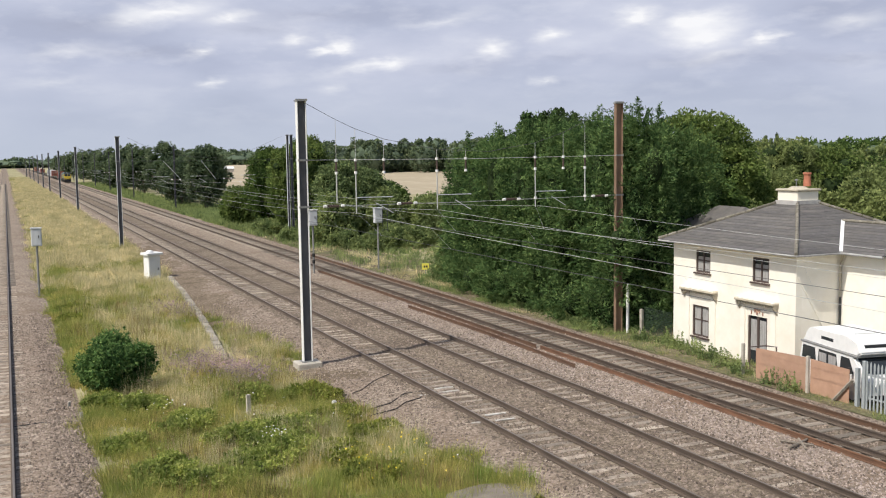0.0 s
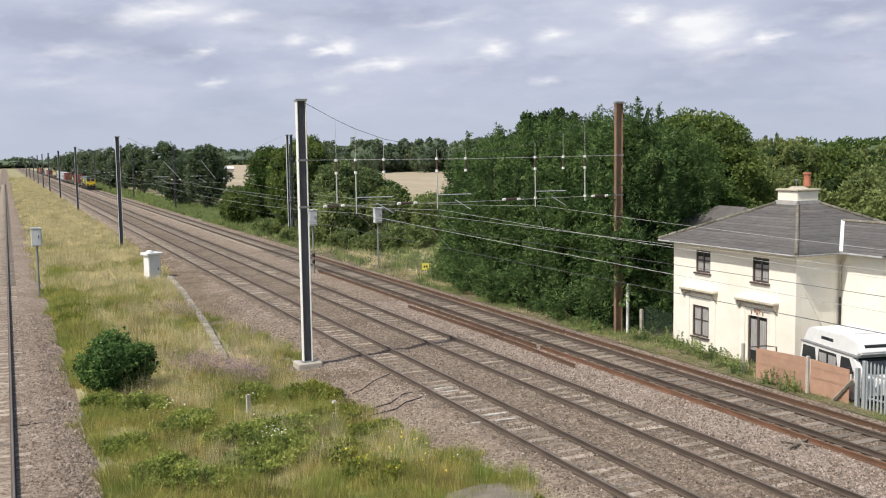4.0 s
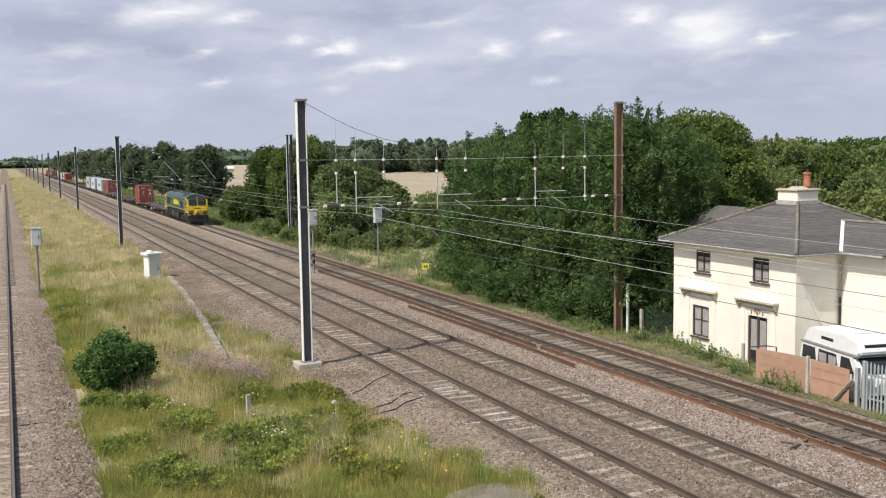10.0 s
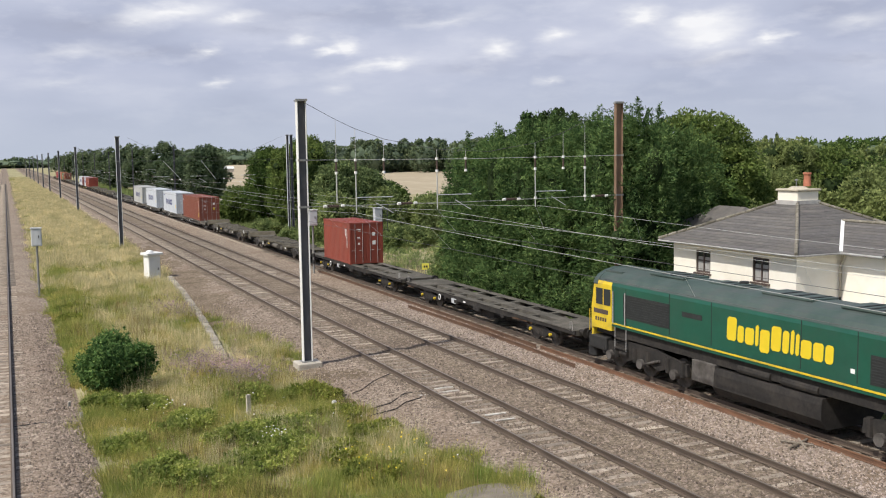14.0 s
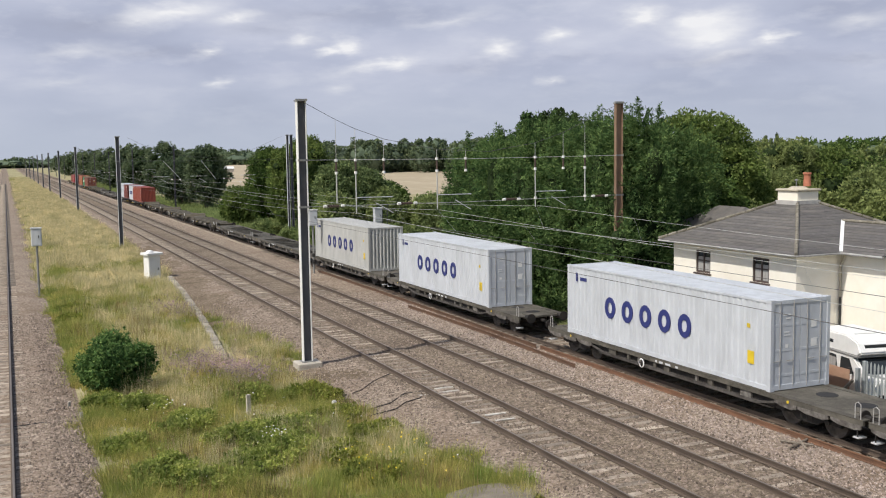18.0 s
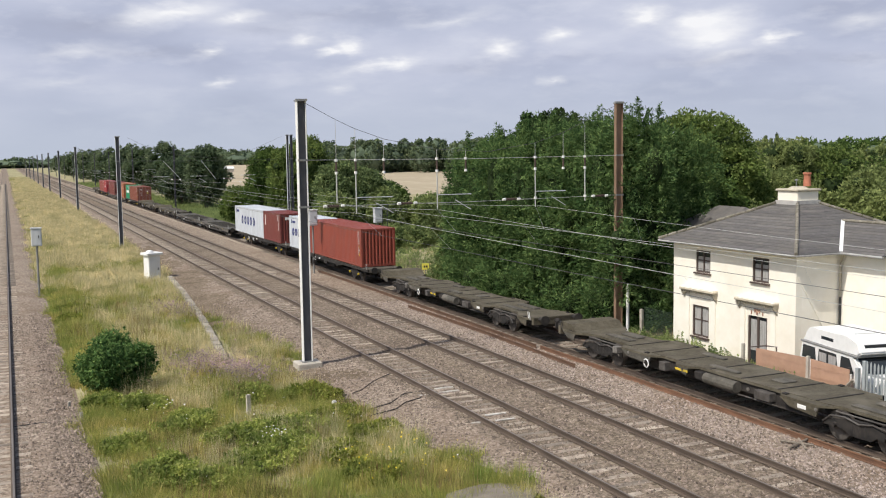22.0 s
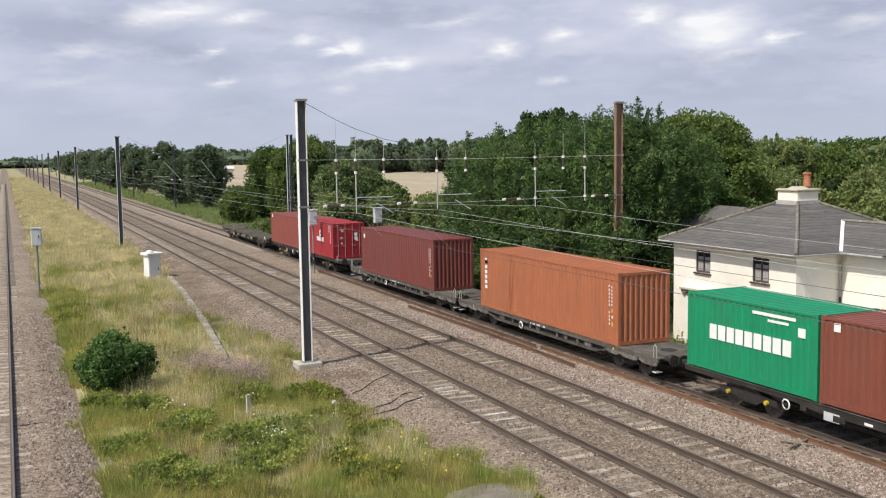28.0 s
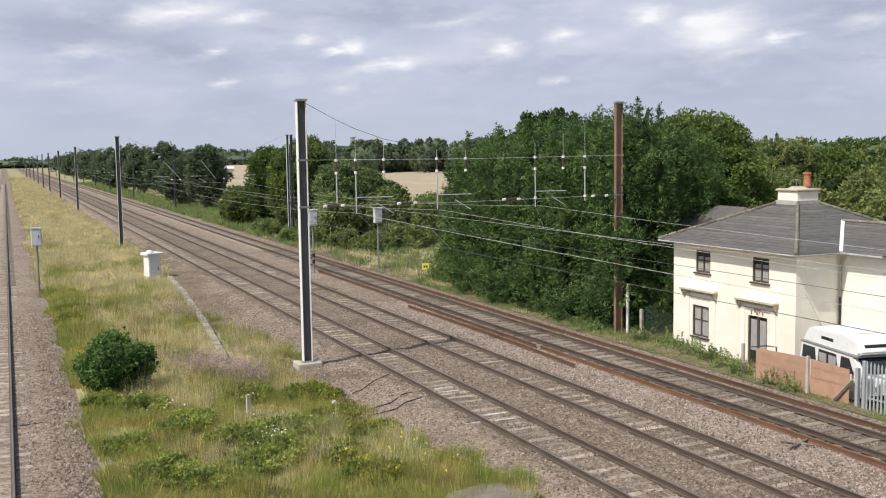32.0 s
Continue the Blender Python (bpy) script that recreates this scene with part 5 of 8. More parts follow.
def foliage(lobes, tufts, per, length, radius, leaf, up, rng, shell=(0.80, 1.04), slim=0.5, floor=0.05):
    """Tufts of leaves over the skin of overlapping lobes (x, y, z, rx, ry, rz): each tuft is a rounded plume pointing outwards and up."""
    lobes = np.array(lobes, float)
    area = lobes[:, 3] * lobes[:, 5]
    pick = rng.choice(len(lobes), tufts, p=area / area.sum())
    d = rng.normal(0, 1, (tufts, 3))
    d /= np.linalg.norm(d, axis=1, keepdims=True)
    base = lobes[pick, :3] + d * lobes[pick, 3:6] * rng.uniform(*shell, (tufts, 1))
    deep = base[:, 2] < floor
    for l in lobes:
        deep |= (((base - l[:3]) / l[3:6]) ** 2).sum(1) < 0.50
    base, pick, d = base[~deep], pick[~deep], d[~deep]
    m = len(base)
    axis = d / lobes[pick, 3:6]
    axis /= np.linalg.norm(axis, axis=1, keepdims=True)
    axis = axis * (1 - up) + np.array([0, 0, up]) + rng.normal(0, 0.2, (m, 3))
    axis /= np.linalg.norm(axis, axis=1, keepdims=True)
    size = rng.uniform(0.6, 1.4, m)
    k = np.repeat(np.arange(m), per)
    n = len(k)
    t = rng.random(n) ** 0.85
    e = np.cross(axis, rng.normal(0, 1, (m, 3)))
    e /= np.linalg.norm(e, axis=1, keepdims=True)
    g = np.cross(axis, e)
    w = rng.uniform(0, 6.283, n)[:, None]
    out = e[k] * np.cos(w) + g[k] * np.sin(w)
    rho = np.sqrt(np.clip(1 - ((t - 0.3) / 0.74) ** 2, 0.01, 1)) * rng.uniform(0.6, 1.1, n)
    pos = base[k] + axis[k] * (length * size[k] * (t - 0.3))[:, None] + out * (radius * size[k] * rho)[:, None]
    nor = out * rho[:, None] + axis[k] * (1.3 * (t - 0.3))[:, None] + np.array([0, 0, 0.25])
    return leaves(pos, nor, leaf, rng, 0.2, slim, 0.34, axis[k] * 0.7 + out * 0.5)


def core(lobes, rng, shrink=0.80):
    """Inner mass that stops the eye between leaves; trees colour it dark as shade."""
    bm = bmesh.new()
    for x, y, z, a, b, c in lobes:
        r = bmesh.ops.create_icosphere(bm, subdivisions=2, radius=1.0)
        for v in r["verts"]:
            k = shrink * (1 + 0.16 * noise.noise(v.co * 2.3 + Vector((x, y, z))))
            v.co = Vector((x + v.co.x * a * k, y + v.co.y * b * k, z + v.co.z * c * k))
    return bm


def stand(name, x, y, ground, ls, fol, mat, label, category, group, rng, h, r, inner=0.72, skin="crown", thick=0.12):
    """A tree or shrub from its lobes: crown with an inner mass, and a trunk with limbs."""
    t = thing(name, label, category, pose(x, y, ground), group)
    cr = new(skin, from_arrays(skin, *fol, mat))
    cr.parent = t
    # The inner mass is coloured as the shade behind the leaves.
    part("inner_foliage", core([l for l in ls if min(l[3], l[5]) > thick * r], rng, inner), M["leafshade"], cr)
    bm = bmesh.new()
    rod(bm, (0, 0, -0.4), (0.03 * r, 0, h * 0.35), 0.030 * h, 8, 0.022 * h)
    rod(bm, (0.03 * r, 0, h * 0.35), (0.06 * r, 0, h * 0.72), 0.022 * h, 7, 0.008 * h)
    for l in ls[1:9]:
        rod(bm, (0.02 * r, 0, h * rng.uniform(0.12, 0.40)), (l[0] * 0.85, l[1] * 0.85, l[2]), 0.011 * h, 5, 0.004 * h)
    part("trunk", bm, M["tree_bark"], t)
    return t


def conifer(x, y, h, r, tufts, seed, boughs=()):
    """A tall conifer grown into a screen: upright columns of sprays with leader shoots."""
    rng = np.random.default_rng(seed)
    ls = [(0, 0, h * 0.47, r * 0.82, r * 0.82, h * 0.47)]
    for i in range(12):
        a = 6.283 * (i + rng.uniform(-0.35, 0.35)) / 12
        q = r * rng.uniform(0.50, 0.74)
        rz = h * rng.uniform(0.13, 0.26)
        z = rng.uniform(0.10, 0.80) * h
        w = r * rng.uniform(0.26, 0.40)
        ls.append((q * math.cos(a), q * math.sin(a), max(z, rz * 0.8), w, w, rz))
    for i in range(5):
        a = 6.283 * (i + rng.uniform(-0.3, 0.3)) / 5
        w = r * rng.uniform(0.36, 0.48)
        ls.append((r * 0.62 * math.cos(a), r * 0.62 * math.sin(a), h * 0.11, w, w, h * 0.14))
    for i in range(7):
        a, q = rng.uniform(0, 6.28), r * rng.uniform(0.05, 0.62)
        w = r * rng.uniform(0.13, 0.22)
        ls.append((q * math.cos(a), q * math.sin(a), h * rng.uniform(0.84, 0.93), w, w, h * rng.uniform(0.07, 0.11)))
    ls += boughs
    v, f = foliage(ls, tufts, 50, 1.15, 0.30, 0.115, 0.46, rng, (0.86, 1.02), 0.30)
    # leader shoots standing out of the top, thin and pointed
    tips = []
    for i in range(3):
        a, q, z = rng.uniform(0, 6.28), r * rng.uniform(0.0, 0.65), h * rng.uniform(0.86, 0.96)
        for k in range(5):
            w = 0.26 * (1 - k / 5.6)
            tips.append((q * math.cos(a), q * math.sin(a), z + 0.36 * k, w, w, 0.27))
    v2, f2 = foliage(tips, 240, 14, 0.30, 0.09, 0.075, 0.35, rng, (0.7, 1.0), 0.32)
    fol = np.concatenate([v, v2]), np.concatenate([f, f2 + len(v)])
    return stand("conifer_tree", x, y, -0.45, ls, fol, M["hedge"], "tall dark green overgrown conifer in a dense lineside screen", "tree", "trees of the lineside screen", rng, h, r, 0.60, thick=0.12 if x < 31 else 0.7)


def leafy(name, x, y, h, r, mat, tufts, per, leaf, label, category="tree", group="background trees", seed=0, low=0.12, bumps=24, ground=-0.6, up=0.25, plume=(0.55, 0.40), inner=0.66):
    """A broad-leaved tree or shrub: a crown of rounded bumps with shade between them."""
    rng = np.random.default_rng(seed)
    zc, hz = h * (low + (1 - low) * 0.5), h * (1 - low) * 0.5
    ls = [(0, 0, zc, r * 0.78, r * 0.78, hz * 0.82)]
    for i in range(bumps):
        # an even spiral over the crown, shaken
        z = 1 - 1.75 * (i + 0.5) / bumps + rng.uniform(-0.08, 0.08)
        z = max(-0.85, min(0.97, z))
        a = i * 2.39996 + rng.uniform(-0.35, 0.35)
        s = math.sqrt(1 - z * z)
        w = r * rng.uniform(0.24, 0.40)
        q = rng.uniform(0.62, 0.80)
        ls.append((r * q * s * math.cos(a), r * q * s * math.sin(a), zc + hz * 0.76 * z, w, w, min(w * rng.uniform(0.7, 1.0), hz * 0.4)))
    fol = foliage(ls, tufts, per, plume[0], plume[1], leaf, up, rng, (0.84, 1.06), 0.6)
    return stand(name, x, y, ground, ls, fol, mat, label, category, group, rng, h, r, inner)


# the dense screen beside the train's track
for i, (x, y, h, r) in enumerate(((29.3, 42.4, 11.0, 2.8), (29.1, 46.0, 10.9, 3.0), (29.0, 49.6, 11.0, 3.0), (28.9, 53.0, 10.8, 3.0), (29.0, 56.4, 10.5, 3.0), (29.5, 59.8, 9.9, 3.0), (31.2, 63.2, 9.3, 2.9), (32.6, 66.6, 8.0, 2.6),
                                  (32.6, 44.2, 10.2, 3.0), (33.2, 50.5, 11.2, 3.2), (33.4, 57.5, 10.6, 3.0))):
    conifer(x, y, h - 0.5, r - 0.15, 1600 if x < 31 else 1700 if i == 8 else 900, 20 + i, [(-2.3, -2.3, 4.75, 0.62, 0.6, 0.75), (-1.9, -1.8, 4.2, 0.8, 0.8, 0.9), (-1.6, -1.3, 2.6, 0.9, 0.9, 1.2)] if i == 0 else [])
# trees behind
leafy("leafy_tree", 48.9, 84, 13.7, 4.4, M["dark_tree"], 900, 40, 0.17, "tall rounded dark tree", seed=41, low=0.2, bumps=30, plume=(0.7, 0.5))
leafy("leafy_tree", 41.6, 52.5, 11.4, 4.6, M["broad"], 2900, 46, 0.11, "broad rounded leafy tree behind the house", seed=42, low=0.05, bumps=34, plume=(0.7, 0.48), inner=0.5)
leafy("leafy_tree", 36.8, 46.6, 8.0, 3.2, M["tree"], 1300, 44, 0.11, "dense dark leafy tree behind the house", seed=44, low=0.02, bumps=22, inner=0.5)
leafy("leafy_tree", 39.2, 45.2, 6.0, 2.0, M["olive_tree"], 600, 40, 0.09, "pale olive-green leafy tree beyond the house", seed=45, low=0.05, bumps=16)
for i, (x, y, h, r, mt) in enumerate(((57.4, 61.4, 10.5, 3.2, "olive_tree"), (52.5, 60.5, 8.9, 3.0, "olive_tree"), (48.2, 52.0, 7.6, 3.0, "olive_tree"), (60.6, 60.0, 9.8, 3.4, "broad"), (66.6, 61.6, 9.7, 4.0, "olive_tree"), (52.6, 48.0, 8.2, 3.3, "olive_tree"),
                                      (58.6, 52.0, 8.3, 3.2, "tree"), (63.0, 52.0, 8.7, 3.6, "olive_tree"), (49.6, 43.5, 6.7, 2.8, "olive_tree"), (54.0, 41.0, 7.4, 3.2, "olive_tree"), (71, 57, 9.4, 4.4, "broad"))):
    leafy("leafy_tree", x, y, h, r, M[mt], 760, 40, 0.12, "pale olive-green leafy tree beyond the house" if mt == "olive_tree" else "mid-green leafy tree beyond the house", seed=60 + i, low=0.04, bumps=20, plume=(0.8, 0.42), up=0.4)
# along the line further off
for i, (x, y, h, r, mt) in enumerate(((30.2, 111, 10.9, 2.7, "broad"), (32.9, 114, 11.8, 2.7, "broad"), (30.2, 123, 10.8, 2.7, "tree"),
                                      (32.0, 99, 8.8, 2.7, "dull_tree"), (34.4, 98, 8.0, 2.5, "dull_tree"), (37.8, 100, 6.2, 2.2, "tree"), (35.8, 96, 5.6, 2.2, "shrub"), (30.6, 96, 5.4, 2.2, "shrub"),
                                      (40.0, 94.0, 5.0, 1.9, "shrub"), (42.6, 96, 4.6, 2.2, "shrub"), (28.3, 131, 5.2, 2.1, "broad"))):
    leafy("leafy_tree" if h > 7 else "tall_shrub", x, y, h, r, M[mt], 1000, 34, 0.135, "leafy green tree growing beside the line" if h > 7 else "leafy green shrub beside the line", "tree" if h > 7 else "shrub", "lineside trees", 90 + i, 0.03, 22, -0.5, 0.35, (0.85, 0.52))
for i, (x, y, h, r) in enumerate(((32.4, 177, 11.8, 3.4), (33.6, 181, 11.2, 3.4), (31, 196, 9.4, 4.2), (36, 212, 9.4, 4.6), (34, 236, 13.2, 4.6), (38, 252, 10, 5), (33.5, 272, 13.2, 5.0), (36, 292, 10.6, 5.5), (34, 318, 12.6, 6), (37, 345, 10.6, 6),
                                  (35, 375, 12.4, 6.5), (37, 410, 11, 7), (35, 450, 13, 7.5), (38, 500, 12, 8), (36, 560, 13.5, 9), (40, 640, 12, 10), (40, 740, 13, 11))):
    big = 1 if y < 300 else 1.7
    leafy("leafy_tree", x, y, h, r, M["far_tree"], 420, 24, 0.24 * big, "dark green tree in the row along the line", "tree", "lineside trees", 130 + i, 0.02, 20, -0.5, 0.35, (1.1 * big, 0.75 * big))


def woods(name, spots, label, leaf, tufts, plume, mat, seed, inner=0.84):
    """Far woods: one mass of many domed crowns with an uneven top."""
    rng = np.random.default_rng(seed)
    ls = []
    for x, y, h, r in spots:
        ls.append((x, y, h * 0.46, r, r * 0.9, h * 0.46))
        for i in range(5):
            a, q = rng.uniform(0, 6.28), r * rng.uniform(0.2, 0.7)
            ls.append((x + q * math.cos(a), y + q * math.sin(a), h * rng.uniform(0.5, 0.78), r * 0.36, r * 0.36, h * 0.19))
    v, f = foliage(ls, tufts, 12, plume, plume * 0.7, leaf, 0.3, rng, (0.86, 1.05), 0.7)
    ob = tagged(new(name, from_arrays(name, v, f, mat)), label, "woods", kind="stuff")
    ob.location.z = -0.6
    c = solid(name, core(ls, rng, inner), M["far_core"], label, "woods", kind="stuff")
    c.location.z = -0.6


for i, (k, h) in enumerate(((0.898, 29), (0.907, 25), (0.917, 31), (0.923, 25))):
    leafy("poplar_tree", k * 900, 900, h, 2.0, M["far_tree"], 260, 14, 0.8, "distant tall narrow dark poplar", "tree", "far poplars", 300 + i, 0.02, 14, -0.6, 0.7, (2.2, 0.9))


wr = random.Random(5)
spots = []
for k in range(22):
    a = radians(15.5 + 13 * k / 21)
    d = 560 + wr.uniform(-22, 22)
    spots.append((d * math.sin(a), d * math.cos(a), wr.uniform(15.5, 20.0), wr.uniform(5.5, 10)))
for k in range(26):
    a = radians(15.5 + 13 * k / 25)
    spots.append((590 * math.sin(a), 590 * math.cos(a), wr.uniform(10, 13), 9))
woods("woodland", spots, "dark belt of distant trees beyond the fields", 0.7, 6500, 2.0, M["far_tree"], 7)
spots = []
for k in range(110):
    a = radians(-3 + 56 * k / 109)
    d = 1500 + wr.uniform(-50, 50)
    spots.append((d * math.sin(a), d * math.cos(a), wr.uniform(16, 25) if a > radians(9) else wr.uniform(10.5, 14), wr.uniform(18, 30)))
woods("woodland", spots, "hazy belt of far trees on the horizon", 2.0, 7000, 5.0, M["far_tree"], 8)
spots = []
for k in range(30):
    a = radians(40 + 17 * k / 29)
    d = 150 + wr.uniform(-10, 10)
    spots.append((d * math.sin(a), d * math.cos(a), wr.uniform(8.0, 9.4) if k < 5 else wr.uniform(10.2, 11.6), wr.uniform(3.8, 5.6)))
woods("woodland", spots, "belt of trees behind the gardens", 0.24, 7500, 1.0, M["tree"], 9)

# harvested fields
bm = bmesh.new()
prism(bm, [(40, 232), (130, 205), (320, 560), (560, 1400), (150, 1400)], -0.60, -0.57, axis="z")
solid("field", bm, M["stubble"], "pale harvested stubble field", "field", kind="structure")


def bush(x, y, z, r, h, tufts, leaf, mat, label, name="bush", seed=0, group="", up=0.35, plume=0.22, inner=0.70):
    """A low shrub or clump: rounded bumps of leaves on short stems."""
    rng = np.random.default_rng(seed + 5)
    t = thing(name, label, "shrub" if name == "bush" else "weeds", pose(x, y, z), group)
    ls = [(0, 0, h * 0.38, r * 0.66, r * 0.66, h * 0.38)]
    for i in range(13):
        a = i * 2.4 + rng.uniform(-0.5, 0.5)
        q = r * rng.uniform(0.30, 0.92)
        w = r * rng.uniform(0.18, 0.40)
        ls.append((q * math.cos(a), q * math.sin(a), h * rng.uniform(0.10, 0.95) * (1.12 - 0.62 * q / r), w, w, h * rng.uniform(0.12, 0.26)))
    fol = foliage(ls, tufts, 26, plume, plume * 0.7, leaf, up, rng, (0.70, 1.2), 0.6, 0.0)
    ob = new("foliage", from_arrays("foliage", *fol, mat))
    ob.parent = t
    # Dark core paints the shade inside the clump.
    part("inner_foliage", core(ls[:6], rng, inner), M["leafshade"], ob)
    bm = bmesh.new()
    for i in range(4):
        a = i * 1.6
        rod(bm, (0.05 * math.cos(a), 0.05 * math.sin(a), -0.15), (r * 0.4 * math.cos(a), r * 0.4 * math.sin(a), h * 0.5), 0.02, 5, 0.008)
    part("stems", bm, M["tree_bark"], t)
    return t


bush(3.45, 38.9, -0.32, 1.28, 2.25, 1100, 0.068, M["bush"], "rounded dark green bush standing in the grass", seed=1, plume=0.42)
# bramble and nettle clumps in the grass
for i, (x, y, r, h, mt) in enumerate(((3.7, 27.4, 0.95, 0.75, "weed"), (4.6, 26.3, 0.8, 0.65, "weed"), (6.5, 29.6, 1.0, 0.75, "weed"), (7.3, 28.6, 0.9, 0.7, "weed"), (8.2, 30.4, 0.8, 0.65, "weed"), (6.2, 27.6, 0.8, 0.6, "weed"),
                                      (5.0, 32.6, 0.8, 0.55, "weed"), (4.1, 35.6, 0.8, 0.7, "weed"), (2.9, 36.9, 0.6, 0.6, "weed"), (9.9, 34.9, 0.75, 0.6, "limeweed"), (10.3, 33.9, 0.55, 0.5, "limeweed"), (9.8, 31.4, 0.8, 0.5, "limeweed"), (10.4, 29.0, 0.7, 0.45, "limeweed"),
                                      (9.0, 25.2, 0.8, 0.5, "limeweed"), (7.9, 35.4, 0.7, 0.5, "weed"), (3.0, 31.0, 0.6, 0.45, "weed"), (2.9, 57.5, 0.7, 0.5, "limeweed"), (3.3, 61.5, 0.8, 0.5, "limeweed"), (8.6, 27.6, 0.8, 0.5, "limeweed"))):
    bush(x, y, ground_height(x, y) - 0.06, r * 1.15, h * 0.85, round(420 * r), 0.060, M[mt], "low bright green bramble and nettle clump in the grass", "bramble_clump", 200 + i, "clumps in the grass", 0.55, 0.24, 0.40)
for i, (x, y, r, h, mt) in enumerate(((26.7, 43.2, 0.5, 0.5, "shrub"), (26.9, 51.5, 0.5, 0.5, "shrub"), (28.2, 62.5, 1.2, 1.5, "shrub"), (29.4, 65, 1.3, 1.7, "shrub"), (31, 69, 1.5, 1.8, "shrub"), (32.0, 88, 1.7, 2.1, "shrub"), (34.6, 89, 1.8, 2.3, "shrub"), (37.2, 90, 1.7, 2.2, "shrub"),
                                      (30.0, 91, 1.5, 1.9, "shrub"), (28.6, 98, 1.4, 1.8, "shrub"), (27.9, 103, 1.3, 1.7, "shrub"), (29.5, 106, 1.6, 2.3, "shrub"), (27.6, 112, 1.3, 1.7, "shrub"), (28.6, 118, 1.5, 1.9, "shrub"), (39.6, 87, 1.4, 1.6, "shrub"))):
    near = y < 60
    bush(x, y, -0.42, r, h, round(700 * r) if near else 420, 0.035 if near else 0.085, M[mt], "leafy green weeds at the foot of the wall" if near else "low leafy scrub beside the ballast", "weed_clump" if near else "scrub", 30 + i, "lineside scrub", 0.5, 0.15 if near else 0.4, 0.55)


def blades(name, n, region, mat, hgt, wid, label, seed, keep, bend=0.5, power=1.5, tuft=12, spread=0.16, tall=0.45):
    """Tufts of grass blades over a stretch of ground, taller and shorter in patches, leaning with the wind."""
    rng = np.random.default_rng(seed)
    m = n // tuft
    x = rng.uniform(region[0], region[1], m)
    y = region[2] + (region[3] - region[2]) * rng.random(m) ** power
    ok = np.array([keep(a, b) for a, b in zip(x, y)])
    x, y = x[ok], y[ok]
    m = len(x)
    hz = np.array([bed_height(a, b) if left_edge(b) < a < 13 else ground_height(a, b) for a, b in zip(x, y)]) - 0.03
    size = rng.uniform(0.6, 1.2, m) * np.array([max(0.35, 1 + 2.2 * tall * noise.noise((a * 0.7, b * 0.5, 61)) + tall * noise.noise((a * 2.3, b * 1.7, 62))) for a, b in zip(x, y)])
    lean = np.array([1.5 + 2.5 * noise.noise((a * 0.4, b * 0.3, 63)) for a, b in zip(x, y)])
    x, y, z, size, lean = (np.repeat(q, tuft) for q in (x, y, hz, size, lean))
    n = m * tuft
    far = 1 + np.clip((y - 30) / 40, 0, 5)
    a = rng.uniform(0, 6.28, n)
    q = np.abs(rng.normal(0, spread, n)) * np.sqrt(far)
    x, y = x + q * np.cos(a), y + q * np.sin(a)
    h = rng.uniform(hgt[0], hgt[1], n) * size
    w = rng.uniform(wid[0], wid[1], n) * far
    b = np.where(rng.random(n) < 0.6, a + rng.normal(0, 0.7, n), lean + rng.normal(0, 0.4, n))
    k = h * rng.uniform(0.08, bend, n)
    c = rng.uniform(0, 6.28, n)
    ux, uy = np.cos(c) * w - 0.5 * np.sin(b) * w, np.sin(c) * w + 0.5 * np.cos(b) * w
    lx, ly = np.cos(b) * k, np.sin(b) * k
    p = np.stack([x, y, z], -1)
    o = np.zeros(n)
    v = np.stack([p + np.stack([-ux, -uy, o], -1), p + np.stack([ux, uy, o], -1), p + np.stack([lx, ly, h], -1)], 1).reshape(-1, 3)
    f = np.arange(n * 3).reshape(-1, 3)
    return tagged(new(name, from_arrays(name, v, f, mat)), label, "grass", kind="stuff")


def verge(a, b):
    if 41.5 < b < 76 and abs(a - (8.21 + 2.46 * min(1.0, (b - 42.0) / 32.1) + 0.32 * math.sin(3.14 * min(1.0, (b - 42.0) / 32.1)))) < 0.17 + 0.22 * noise.noise((a, b * 0.45, 91)):
        return False
    if 39.5 < b < 75 and left_edge(b) - 0.45 < a:
        # sparse growth over the ballast on the far side of the kerb
        k = 11.4 - 0.11 * max(0.0, b - 45)
        return left_edge(b) - 0.05 < a < k + 0.5 * noise.noise((a * 0.8, b * 0.6, 31)) and b < 58 and noise.noise((a * 2.1, b * 1.3, 17)) > -0.15 + 0.03 * max(0.0, b - 45)
    return 1.95 + 0.25 * math.sin(b * 0.7) + 0.6 * noise.noise((b * 0.9, a * 0.6, 51)) < a < left_edge(b) + 0.15 * math.sin(b * 2.3) + 0.6 * noise.noise((a, b * 0.9, 40)) + 0.1


def dryness(a, b):
    """How far the grass has turned to straw: in broad patches, more of it farther along the line, less beside the single track."""
    k = min(1.0, max(0.0, (b - 45) / 30))
    patch = (1 - k) * noise.noise((a * 0.30, b * 0.20, 0)) + k * noise.noise((a * 0.10, b * 0.11, 4)) + 0.45 * noise.noise((a * 0.8, b * 0.5, 70))
    return 1.15 * patch + 0.018 * (min(b, 75) - 42) - (0.8 if a < 3.4 + 0.4 * noise.noise((b * 0.4, 0, 6)) and b < 70 else 0.35 if a < 4.2 else 0)


def dry(a, b):
    return verge(a, b) and dryness(a, b) > 0.05 + 0.25 * noise.noise((a, b, 5))


def lush(a, b):
    return verge(a, b) and dryness(a, b) < 0.40 + 0.3 * noise.noise((a, b, 9))


def damp(a, b):
    return verge(a, b) and dryness(a, b) < -0.25 + 0.25 * noise.noise((a * 1.5, b * 1.1, 12))


def right_bank(a, b):
    return a > 25.75 + 0.2 * math.sin(b) + 0.3 * noise.noise((b * 0.8, a, 3))


